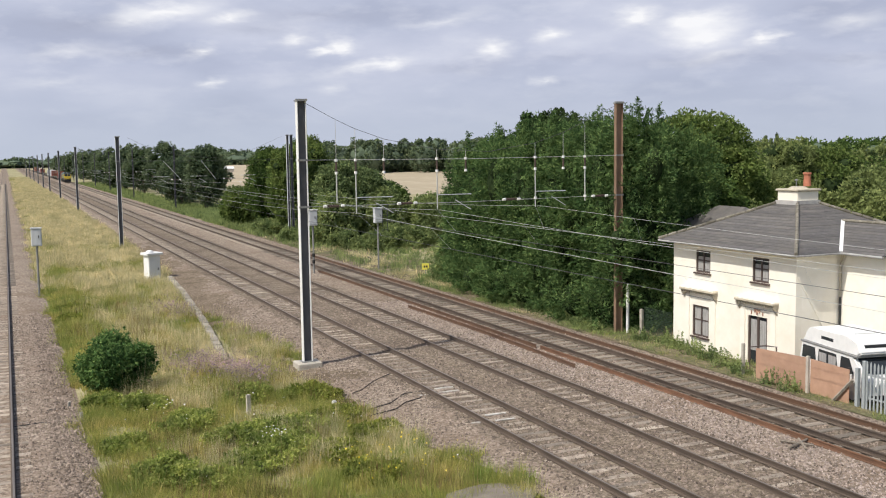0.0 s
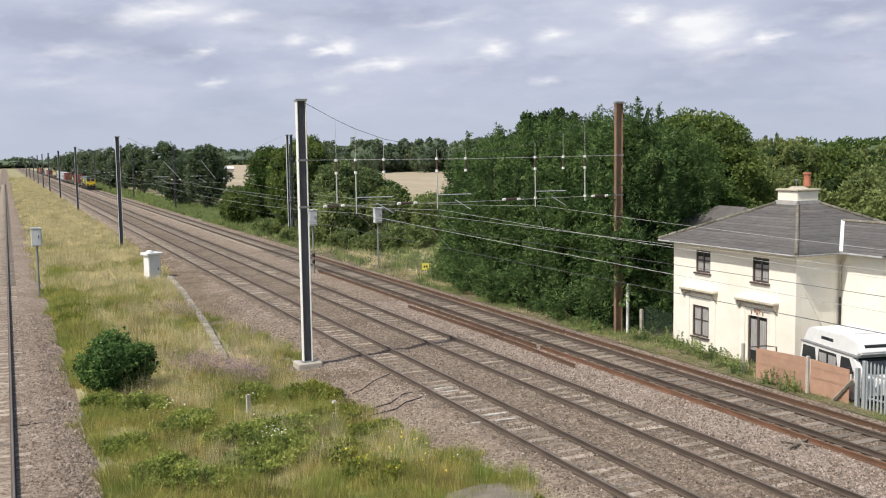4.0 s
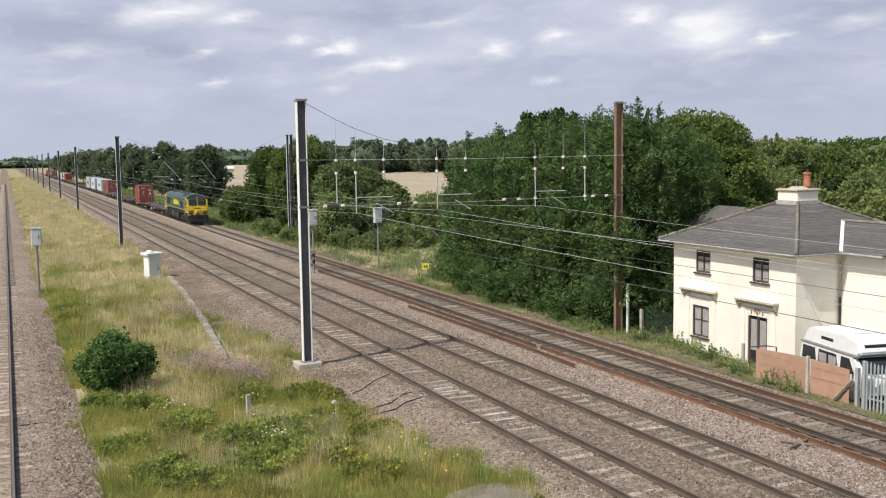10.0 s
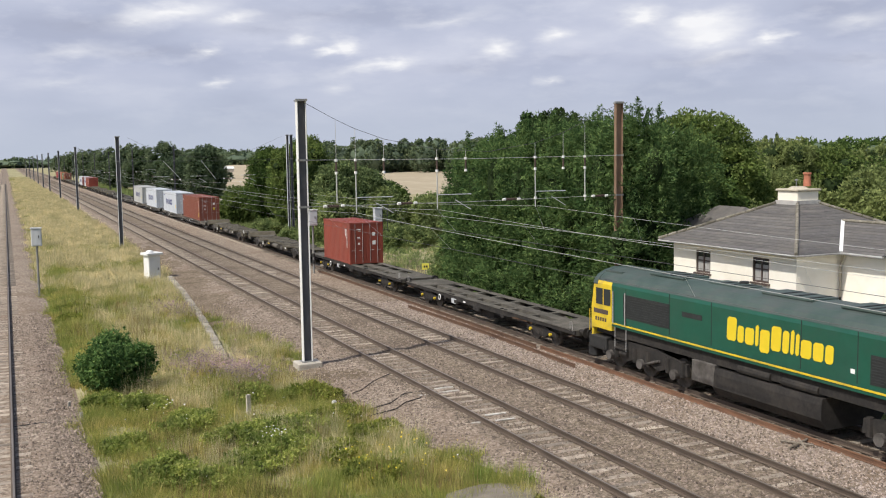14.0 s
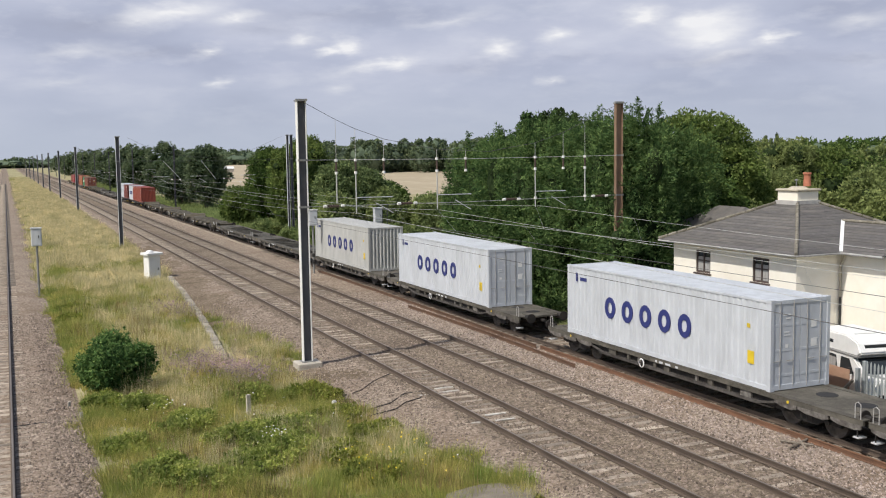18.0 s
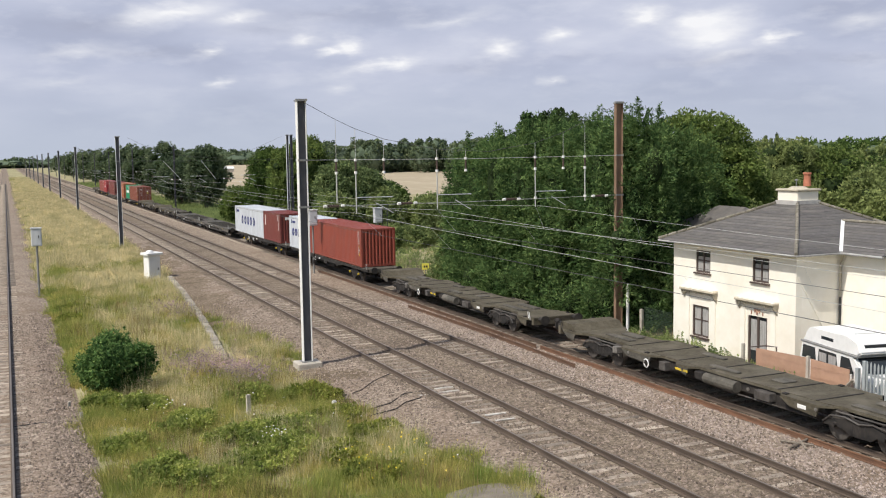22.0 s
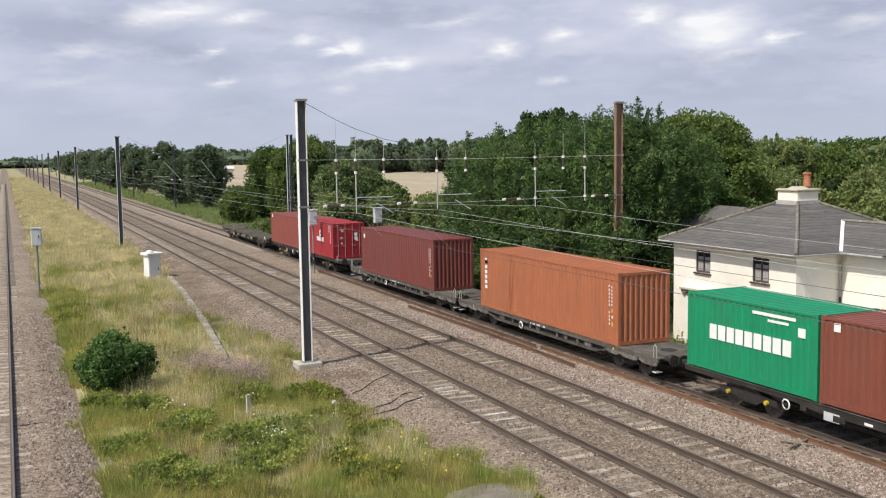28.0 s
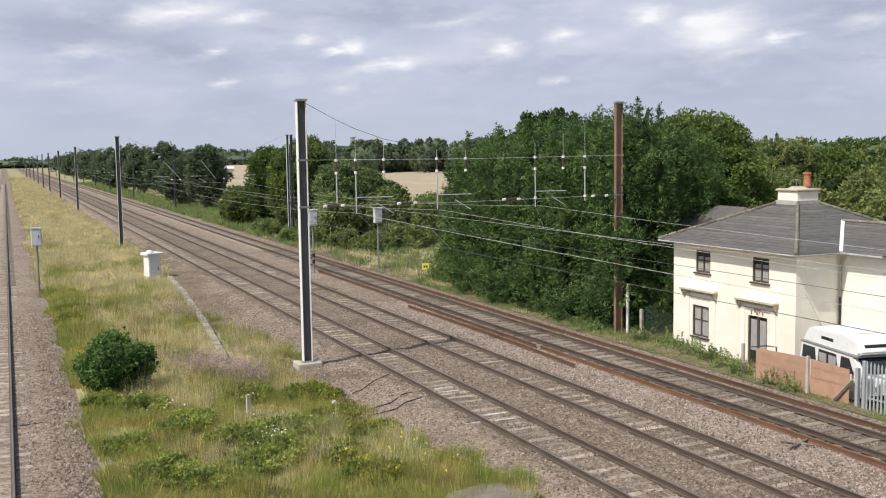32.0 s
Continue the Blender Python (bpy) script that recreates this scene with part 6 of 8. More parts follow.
WALL_WEEDS = ((25.95, 27.4, 0.45), (26.0, 28.4, 0.40), (26.45, 30.6, 0.55), (26.7, 31.9, 0.6), (26.95, 33.2, 0.6), (27.2, 34.5, 0.55), (27.4, 35.8, 0.6), (27.6, 36.9, 0.5), (27.1, 38.4, 0.6), (26.4, 41.5, 0.5))


def wall_weeds(a, b):
    return any(math.hypot(a - x, (b - y) * 0.8) < r * (0.75 + 0.6 * noise.noise((a * 2, b * 2, 71))) for x, y, r in WALL_WEEDS)


def bank_patch(a, b):
    return right_bank(a, b) and noise.noise((a * 0.5, b * 0.2, 44)) > (-0.32 if b > 92 or a > 30 else 0.02 if b > 62 else -0.05)


blades("dry_grass", 470000, (1.5, 12, 19, 330), M["straw"], (0.25, 0.62), (0.004, 0.008), "tall dry straw-coloured grass", 1, dry, 0.6, 1.7)
blades("dry_grass", 90000, (1.6, 11.6, 85, 600), M["straw"], (0.30, 0.75), (0.005, 0.009), "tall dry grass far along the line", 15, dry, 0.5, 1.3)
blades("green_grass", 60000, (1.6, 11.6, 85, 600), M["lushblade"], (0.20, 0.5), (0.005, 0.009), "green grass far along the line", 16, lambda a, b: verge(a, b) and not dry(a, b), 0.5, 1.3)
blades("green_grass", 520000, (1.5, 12.4, 18, 120), M["blade"], (0.14, 0.44), (0.004, 0.008), "mixed green grass and weeds", 2, lush, 0.8)
blades("green_grass", 260000, (1.5, 12.4, 18, 90), M["lushblade"], (0.12, 0.40), (0.005, 0.010), "fresh green grass in damp patches", 9, damp, 0.9, 1.4)
blades("dry_grass", 60000, (2, 12.4, 18, 70), M["straw"], (0.55, 0.95), (0.0025, 0.004), "thin tall straw stalks standing in the grass", 8, lambda a, b: verge(a, b) and dryness(a, b) > -0.2 and noise.noise((a * 0.9, b * 0.7, 27)) > -0.05, 0.4, tuft=7)
blades("dead_stalks", 26000, (2.4, 10.8, 19, 62), M["stalk"], (0.40, 0.90), (0.003, 0.006), "brown dead dock stalks standing in the grass", 10, lambda a, b: verge(a, b) and noise.noise((a * 0.6, b * 0.4, 33)) > 0.12, 0.3, tuft=5, spread=0.25)
blades("green_grass", 30000, (26.0, 28.6, 40, 68), M["shrub"], (0.10, 0.36), (0.006, 0.012), "rough green weeds at the foot of the screen", 6, bank_patch, 0.8, 1.0)
blades("green_grass", 16000, (25.4, 28.2, 26.5, 42.5), M["shrub"], (0.12, 0.38), (0.006, 0.012), "rough weeds at the foot of the house wall", 7, wall_weeds, 0.6, 1.0, tuft=10, spread=0.14)


def leggy_weeds():
    """Leafy upright stems in loose stands along the wall and the board fence."""
    rng = np.random.default_rng(23)
    cs, ns = [], []
    for x, y, r in WALL_WEEDS:
        for i in range(int(46 * r)):
            a, q = rng.uniform(0, 6.28), r * rng.uniform(0, 1.15)
            sx, sy, h = x + q * math.cos(a), y + q * math.sin(a) * 1.2, rng.uniform(0.35, 0.85) * (1.15 - 0.4 * q / r)
            if sx < 25.7:
                continue
            k = rng.random(34) ** 0.8
            lx, ly = rng.normal(0, 0.12, 2)
            w = rng.uniform(0, 6.28, 34)
            o = 0.10 * (1.1 - k)
            cs.append(np.stack([sx + lx * k + o * np.cos(w), sy + ly * k + o * np.sin(w), -0.42 + h * k], -1))
            ns.append(np.stack([0.5 * np.cos(w), 0.5 * np.sin(w), 0.8 + 0 * w], -1))
    v, f = leaves(np.concatenate(cs), np.concatenate(ns), 0.045, rng, 0.3)
    tagged(new("tall_weeds", from_arrays("tall_weeds", v, f, M["shrub"])), "tall leggy weeds at the foot of the house wall", "weeds", kind="stuff")


leggy_weeds()
blades("green_grass", 60000, (25.7, 31, 19, 62), M["shrub"], (0.06, 0.24), (0.004, 0.008), "low green weeds at the lineside", 19, lambda a, b: right_bank(a, b) and noise.noise((a * 0.9, b * 0.6, 81)) > -0.12, 0.8, 1.2)
blades("green_grass", 30000, (25.9, 31, 19, 42), M["blade"], (0.05, 0.22), (0.003, 0.006), "rough green grass at the lineside", 3, bank_patch, 0.7)
blades("dry_grass", 36000, (25.8, 31, 19, 60), M["straw"], (0.06, 0.26), (0.003, 0.006), "short dry grass at the lineside", 14, lambda a, b: right_bank(a, b) and not bank_patch(a, b), 0.7, 1.2)
blades("dry_grass", 50000, (25.8, 45, 60, 130), M["straw"], (0.2, 0.55), (0.006, 0.010), "rough dry grass on the lineside bank", 4, lambda a, b: right_bank(a, b) and not bank_patch(a, b), 0.6)
blades("green_grass", 90000, (25.8, 45, 60, 200), M["shrub"], (0.25, 0.7), (0.007, 0.012), "rough green growth on the lineside bank", 5, bank_patch, 0.7, 1.0)
blades("green_grass", 60000, (25.8, 34, 120, 420), M["shrub"], (0.25, 0.7), (0.006, 0.010), "rough green growth far along the bank", 17, right_bank, 0.7, 1.3)


def scattered(name, n, spot, spread, z, size, mat, label, seed, slim=0.7):
    """Flower heads or leaves scattered about a spot, at a height in the grass."""
    rng = np.random.default_rng(seed)
    x, y = rng.normal(spot[0], spread[0], n), rng.normal(spot[1], spread[1], n)
    ok = np.array([verge(a, b) for a, b in zip(x, y)])
    x, y = x[ok], y[ok]
    g = np.array([ground_height(a, b) for a, b in zip(x, y)]) + rng.uniform(*z, len(x))
    v, f = leaves(np.stack([x, y, g], -1), np.tile([-0.3, -0.4, 1.0], (len(x), 1)), size, rng, slim=slim)
    return tagged(new(name, from_arrays(name, v, f, mat)), label, "flowers", kind="stuff")


scattered("purple_flowers", 1500, (7.0, 40.4), (0.75, 1.3), (0.45, 0.85), 0.034, M["heather"], "faded lilac flower heads of tall weeds", 2)
scattered("purple_flowers", 1300, (8.3, 38.6), (0.5, 0.9), (0.4, 0.7), 0.034, M["heather"], "faded lilac flower heads of tall weeds", 3)
scattered("purple_flowers", 700, (8.4, 57.0), (0.8, 2.2), (0.4, 0.8), 0.04, M["heather"], "faded lilac flower heads of tall weeds", 4)
scattered("yellow_flowers", 70, (9.9, 26.2), (1.1, 1.5), (0.32, 0.55), 0.028, M["signyellow"], "small yellow ragwort flowers in the grass", 5, 0.9)
scattered("wild_flowers", 26, (7.0, 29.0), (2.4, 5.0), (0.35, 0.6), 0.024, M["plainwhite"], "scattered small white wild flowers", 6, 0.9)
scattered("wild_flowers", 45, (7.2, 28.9), (0.30, 0.25), (0.4, 0.65), 0.019, M["plainwhite"], "pale cluster of white flower heads", 7, 0.9)
scattered("wild_flowers", 22, (4.4, 35.0), (0.5, 0.8), (0.4, 0.7), 0.026, M["plainwhite"], "scattered small white wild flowers", 8, 0.9)

# ---------------- train ----------------
# every vehicle is built with its front at y = 0, the track's centre at x = 0 and the rail head at z = 0


def pbox(name, x0, x1, y0, y1, z0, z1, mat, parent, label="", bevel=0.0):
    bm = bmesh.new()
    box(bm, x0, x1, y0, y1, z0, z1, bevel)
    return part(name, bm, mat, parent, label)


def prod(name, a, b, r, mat, parent, label="", n=8):
    bm = bmesh.new()
    rod(bm, a, b, r, n)
    return part(name, bm, mat, parent, label)


def wheelset(parent, y, r=0.46):
    bm = bmesh.new()
    for s in (-1, 1):
        rod(bm, (s * 0.68, y, r), (s * 0.79, y, r), r, 20)
        rod(bm, (s * 0.79, y, r), (s * 0.815, y, r), r * 0.72, 18, r * 0.5)
    rod(bm, (-0.7, y, r), (0.7, y, r), 0.08, 8)
    return part("wheelset", bm, M["wheelsteel"], parent)


def bogie2(parent, y, yellow=False):
    """A two-axle wagon bogie with side frames, axleboxes and springs."""
    bm = bmesh.new()
    for s in (-1, 1):
        prism(bm, [(y - 1.35, 0.42), (y - 1.3, 0.62), (y - 0.75, 0.66), (y - 0.35, 0.78), (y + 0.35, 0.78), (y + 0.75, 0.66), (y + 1.3, 0.62), (y + 1.35, 0.42),
                   (y + 0.6, 0.44), (y + 0.4, 0.30), (y - 0.4, 0.30), (y - 0.6, 0.44)], s * 0.98 - 0.06, s * 0.98 + 0.06, axis="x")
    box(bm, -1.0, 1.0, y - 0.2, y + 0.2, 0.40, 0.70)
    b = part("bogie", bm, M["chassis"], parent)
    for dy in (-0.9, 0.9):
        wheelset(b, y + dy)
        for s in (-1, 1):
            bm = bmesh.new()
            rod(bm, (s * 1.02, y + dy, 0.50), (s * 1.14, y + dy, 0.50), 0.075, 10)
            part("axlebox", bm, M["yellow"] if yellow else M["chassis"], b)
    for s in (-1, 1):
        bm = bmesh.new()
        for k in (-0.22, 0.0, 0.22):
            rod(bm, (s * 0.99, y + k, 0.36), (s * 0.99, y + k, 0.70), 0.07, 7)
        part("springs", bm, M["chassis"], b)
    return b


def buffers(parent, y, face, z=0.98):
    for s in (-1, 1):
        bm = bmesh.new()
        rod(bm, (s * 0.87, y, z), (s * 0.87, y + face * 0.45, z), 0.10, 10)
        rod(bm, (s * 0.87, y + face * 0.45, z), (s * 0.87, y + face * 0.50, z), 0.22, 14)
        part("buffer", bm, M["chassis"], parent)


def handwheel(parent, y, z=0.72, mat="plainwhite", x=-1.24):
    bm = bmesh.new()
    n, R, r = 16, 0.150, 0.026
    ring = []
    for i in range(n):
        a = 6.283 * i / n
        ring.append([bm.verts.new((x + r * math.sin(b), y + (R + r * math.cos(b)) * math.cos(a), z + (R + r * math.cos(b)) * math.sin(a))) for b in (0, 2.09, 4.19)])
    for i in range(n):
        for k in range(3):
            bm.faces.new((ring[i][k], ring[i][(k + 1) % 3], ring[(i + 1) % n][(k + 1) % 3], ring[(i + 1) % n][k]))
    w = part("handbrake_wheel", bm, M[mat], parent, "white handbrake wheel")
    bm = bmesh.new()
    rod(bm, (x, y - R, z), (x, y + R, z), 0.014, 5)
    rod(bm, (x, y, z - R), (x, y, z + R), 0.014, 5)
    rod(bm, (x, y, z), (x + 0.2, y, z), 0.05, 8)
    part("spokes", bm, M["chassis"], w, "dark spokes and hub")
    return w


def wagon_a():
    """A long flat container wagon on two open bogies."""
    t = thing("container_wagon", "dark sooty bogie flat container wagon", "wagon", group="flat wagons")
    L = 19.3
    for s in (-1, 1):
        bm = bmesh.new()
        prism(bm, [(0.1, 0.84), (5.4, 0.84), (6.2, 0.74), (L - 6.2, 0.74), (L - 5.4, 0.84), (L - 0.1, 0.84), (L - 0.1, 1.0), (0.1, 1.0)], s * 1.14 - 0.04, s * 1.14 + 0.04, axis="x")
        part("solebar", bm, M["chassis"], t)
        pbox("deck_plate", s * 1.19 - 0.02 if s < 0 else 0.78, s * 0.78 if s < 0 else 1.21, 0.12, L - 0.12, 1.0, 1.02, M["deck"], t)
        for y, w, z in ((6.6, 0.35, 0.62), (9.3, 0.7, 0.55), (11.9, 0.45, 0.60), (13.4, 0.25, 0.64)):
            pbox("stowage_box", s * 1.1 - 0.10, s * 1.1 + 0.05, y, y + w, z, 0.80, M["chassis"], t, "", 0.02)
        for y in (0.5, 6.5, 6.9, 12.6, 13.0, 18.7):
            pbox("spigot", s * 1.12 - 0.06, s * 1.12 + 0.06, y - 0.07, y + 0.07, 1.02, 1.06, M["chassis"], t)
        for y0, y1, z in ((6.4, 7.9, 0.60), (7.9, 11.4, 0.60), (11.4, 12.9, 0.60)):
            prod("brake_rod", (s * 0.85, y0, z), (s * 0.85, y1, z - 0.03), 0.03, M["chassis"], t)
    pbox("centre_sill", -0.3, 0.3, 0.1, L - 0.1, 0.62, 1.01, M["deck"], t)
    for y in (0.1, 2.6, 4.6, 6.7, 8.6, 10.6, 12.6, 14.6, 16.6, L - 0.4):
        pbox("cross_member", -1.09, 1.09, y, y + 0.32, 0.80, 1.008, M["deck"], t)
    for y in (0.1, L - 2.6):
        pbox("end_deck", -1.13, 1.13, y, y + 2.5, 1.022, 1.034, M["deck"], t)
    bogie2(t, 3.2, True)
    bogie2(t, L - 3.2, True)
    buffers(t, 0.1, -1)
    buffers(t, L - 0.1, 1)
    handwheel(t, 14.2, 0.70, x=-1.22)
    pbox("data_panel", -1.187, -1.177, 12.1, 12.7, 0.58, 0.84, M["galv"], t, "pale panel of small markings")
    pbox("data_panel", -1.187, -1.177, 10.9, 11.2, 0.78, 0.86, M["plainwhite"], t, "panel of small markings")
    pbox("brake_gear", -0.9, 0.9, 8.2, 10.2, 0.35, 0.66, M["chassis"], t, "", 0.05)
    pbox("pipe_box", -0.7, 0.7, 13.2, 14.2, 0.4, 0.7, M["chassis"], t, "", 0.05)
    # a bent white hand grip at each outer corner
    for y in (0.3, L - 0.5):
        bm = bmesh.new()
        polyline(bm, [(-1.17, y, 0.96), (-1.17, y, 1.36), (-1.17, y + 0.18, 1.36), (-1.17, y + 0.18, 0.96)], 0.015, 6)
        part("hand_grip", bm, M["dullgalv"], t)
    return t


def wagon_b():
    """Half of a twin skeletal wagon: a ladder frame between open side girders."""
    t = thing("skeletal_wagon", "sooty skeletal container wagon with an open ladder frame", "wagon", group="skeletal wagons")
    L = 17.5
    for s in (-1, 1):
        bm = bmesh.new()
        prism(bm, [(0.0, 0.82), (0.0, 0.96), (L, 0.96), (L, 0.82)], s * 1.20 - 0.04, s * 1.20 + 0.04, axis="x")
        part("side_beam", bm, M["deck"], t, "sooty side beam")
        pbox("flange", s * 1.12 - 0.13, s * 1.12 + 0.13, 0.0, L, 0.962, 0.985, M["deck"], t)
        bm = bmesh.new()
        prism(bm, [(3.3, 0.80), (3.3, 0.72), (4.4, 0.50), (L - 4.4, 0.50), (L - 3.3, 0.72), (L - 3.3, 0.80), (L - 4.2, 0.60), (4.2, 0.60)], s * 1.16 - 0.04, s * 1.16 + 0.04, axis="x")
        part("lower_chord", bm, M["sidegrey"], t, "scuffed grey lower girder")
        for i, (y, w) in enumerate(((4.6, 0.5), (5.6, 0.16), (6.5, 0.24), (7.3, 0.12), (8.9, 0.3), (9.7, 0.14), (10.5, 0.34), (11.4, 0.14), (12.3, 0.5))):
            pbox("bracket", s * 1.15 - 0.04, s * 1.15 + 0.04, y, y + w, 0.58, 0.82, M["deck"] if i % 3 else M["scuffed"], t)
        for y0, y1 in ((0.08, 1.2), (1.3, 2.5), (2.55, 3.5), (L - 3.5, L - 2.4), (L - 2.3, L - 1.2), (L - 1.1, L - 0.08)):
            bm = bmesh.new()
            prism(bm, [(y0, 0.83), (y0, 0.70), (y0 + 0.2, 0.64), (y1 - 0.3, 0.66), (y1, 0.74), (y1, 0.83)], s * 1.205 - 0.03, s * 1.205 + 0.03, axis="x")
            part("end_plate", bm, M["scuffed"], t, "pale scuffed side plate")
        pbox("web_plate", s * 1.09 - 0.01, s * 1.09 + 0.01, 3.6, L - 3.6, 0.54, 0.93, M["chassis"], t)
    for y0 in (0.0, L - 3.8):
        pbox("end_deck", -1.0, 1.0, y0, y0 + 3.8, 0.90, 0.975, M["deck"], t, "dark end platform with discs coloured as shaded openings")
        for dy in (1.2, 2.7):
            # Flat dark disc on the solid deck, coloured as the shade in a hole.
            bm = bmesh.new()
            lathe(bm, 0.15, y0 + dy, [(0.34, 0.976), (0.34, 0.981)], 16)
            part("opening", bm, M["dark"], t)
    for y in (5.4, 7.2, 9.0, 10.8, 12.4):
        pbox("cross_member", -1.0, 1.0, y, y + 0.28, 0.66, 0.95, M["deck"], t)
    pbox("centre_sill", -0.22, 0.22, 3.8, L - 3.8, 0.50, 0.66, M["chassis"], t)
    pbox("under_tray", -1.07, 1.07, 3.8, L - 3.8, 0.44, 0.49, M["deck"], t)
    bogie2(t, 2.3)
    bogie2(t, L - 2.3)
    handwheel(t, 10.45, 0.66, x=-1.29)
    for y in (0.25, L - 0.25):
        prod("coupling", (0, y, 0.75), (0, y + (0.5 if y > 5 else -0.5), 0.75), 0.08, M["chassis"], t)
    for y, w in ((9.55, 0.10), (9.2, 0.22), (8.75, 0.30), (8.3, 0.16)):
        pbox("data_panel", -1.248, -1.241, y, y + w, 0.84, 0.92, M["galv"], t, "panel of small markings")
    for y in (2.4, L - 2.4):
        for k in (-1, 1):
            prod("lashing_ring", (-1.235, y + k * 0.5, 0.86), (-1.25, y + k * 0.5, 0.86), 0.05, M["yellow"] if k > 0 else M["sidegrey"], t)
    # bent steel hand grips at the corners, buffers, hoses and shunting steps
    for y in (0.12, L - 0.32):
        bm = bmesh.new()
        polyline(bm, [(-1.2, y, 0.96), (-1.2, y, 1.40), (-1.2, y + 0.1, 1.46), (-1.2, y + 0.2, 1.40), (-1.2, y + 0.2, 0.96)], 0.016, 6)
        part("hand_grip", bm, M["dullgalv"], t)
        pbox("step", -1.25, -0.95, y, y + 0.22, 0.42, 0.46, M["galv"], t)
        prod("step_hanger", (-1.2, y + 0.1, 0.44), (-1.2, y + 0.1, 0.84), 0.02, M["chassis"], t)
    for y, k in ((0.0, -1), (L, 1)):
        buffers(t, y, k, 0.95)
        bm = bmesh.new()
        polyline(bm, [(0.4, y, 0.9), (0.4, y + k * 0.25, 0.75), (0.35, y + k * 0.45, 0.55), (0.2, y + k * 0.6, 0.6)], 0.035, 6)
        part("brake_hose", bm, M["chassis"], t)
        for x, w, h in ((-0.7, 0.4, 0.04), (0.55, 0.4, 0.03)):
            a, b = sorted((y - k * 0.25, y - k * 0.75))
            pbox("end_fitting", x, x + w, a, b, 0.976, 0.98 + h, M["deck"], t, "", 0.02)
    # the body rides low between its bogies
    for ob in t.children:
        if not ob.name.startswith("bogie"):
            ob.location.z -= 0.066
    return t


def wagon_c():
    """A low container wagon with a narrow spine over the bogies and outriggers along its sides."""
    t = thing("spine_wagon", "faded olive low container wagon with outriggers and open bogies", "wagon", group="spine wagons")
    L = 20.0
    half = [(1.12, 0.0), (1.12, 1.7), (0.80, 2.2), (0.80, 4.5), (0.96, 5.0), (0.96, 15.0), (0.80, 15.5), (0.80, 17.8), (1.12, 18.3), (1.12, 20.0)]
    bm = bmesh.new()
    prism(bm, half + [(-x, y) for x, y in half[::-1]], 0.90, 1.0, axis="z")
    part("deck", bm, M["olive"], t)
    for s in (-1, 1):
        for y0, y1 in ((4.6, 6.8), (10.7, 12.0), (12.9, 15.4), (0.2, 1.75), (18.2, 19.8)):
            o = 0.95 if 2 < y0 < 17 else 1.11
            bm = bmesh.new()
            prism(bm, [(s * o, y0), (s * 1.30, y0 + 0.35), (s * 1.30, y1 - 0.35), (s * o, y1)], 0.91, 0.985, axis="z")
            part("outrigger", bm, M["olive"], t)
            bm = bmesh.new()
            prism(bm, [(y0 + 0.3, 0.91), (y1 - 0.3, 0.91), (y1 - 0.7, 0.70), (y0 + 0.4, 0.62)], s * 1.27 - 0.02, s * 1.27 + 0.02, axis="x")
            part("side_plate", bm, M["olive"] if y0 < 8 else M["deck"], t)
            for y in (y0 + 0.45, y1 - 0.5):
                bm = bmesh.new()
                prism(bm, [(s * 0.4, 0.90), (s * 1.25, 0.90), (s * 1.25, 0.80), (s * 0.5, 0.55)], y, y + 0.05)
                part("gusset", bm, M["deck"], t)
        bm = bmesh.new()
        prism(bm, [(4.8, 0.89), (15.2, 0.89), (14.2, 0.42), (13.0, 0.40), (12.2, 0.58), (7.8, 0.58), (7.0, 0.40), (5.8, 0.42)], s * 0.84 - 0.05, s * 0.84 + 0.05, axis="x")
        part("side_truss", bm, M["chassis"], t)
        # arched plates over the wheels
        for c in (3.6, L - 3.1):
            bm = bmesh.new()
            polyline(bm, [(s * 1.07, c - 1.35, 0.50), (s * 1.07, c - 1.05, 0.74), (s * 1.07, c - 0.5, 0.80), (s * 1.07, c, 0.70), (s * 1.07, c + 0.5, 0.80), (s * 1.07, c + 1.05, 0.74), (s * 1.07, c + 1.35, 0.50)], 0.028, 6)
            part("spring_arch", bm, M["sidegrey"], t, "worn grey arched bogie spring")
            for dy in (-0.9, 0.9):
                bm = bmesh.new()
                rod(bm, (s * 0.80, c + dy, 0.46), (s * 0.86, c + dy, 0.46), 0.44, 20)
                part("wheel_face", bm, M["wheelsteel"], t)
        prod("air_reservoir", (s * 1.05, 8.7, 0.70), (s * 1.05, 10.3, 0.70), 0.19, M["deck"], t, "", 12)
        for y, w, z0, z1, mt in ((7.1, 0.7, 0.55, 0.84, "sidegrey"), (10.4, 0.4, 0.60, 0.86, "chassis"), (12.5, 0.35, 0.50, 0.82, "sidegrey"), (15.6, 0.3, 0.60, 0.86, "scuffed")):
            pbox("equipment_box", *sorted((s * 0.86, s * 1.16)), y, y + w, z0, z1, M[mt], t, "", 0.02)
        prod("brake_rod", (s * 1.0, 5.2, 0.48), (s * 1.0, 9.6, 0.46), 0.025, M["sidegrey"], t)
    pbox("spine", -0.35, 0.35, 0.3, L - 0.3, 0.52, 0.905, M["chassis"], t)
    pbox("marking_panel", -1.296, -1.289, 5.4, 5.75, 0.74, 0.86, M["plainwhite"], t, "small faded white marking")
    pbox("marking_panel", -1.297, -1.289, 11.0, 11.7, 0.76, 0.84, M["yellow"], t, "yellow faded marking bar on the side")
    pbox("end_beam", -1.2, 1.2, 0.0, 0.18, 0.72, 1.06, M["olive"], t)
    pbox("end_beam", -1.2, 1.2, L - 0.18, L, 0.72, 1.06, M["olive"], t)
    bm = bmesh.new()
    prism(bm, [(L - 1.45, 1.0), (L - 1.05, 1.27), (L - 0.32, 1.30), (L - 0.19, 1.18), (L - 0.19, 1.0)], -1.2, 1.2, axis="x")
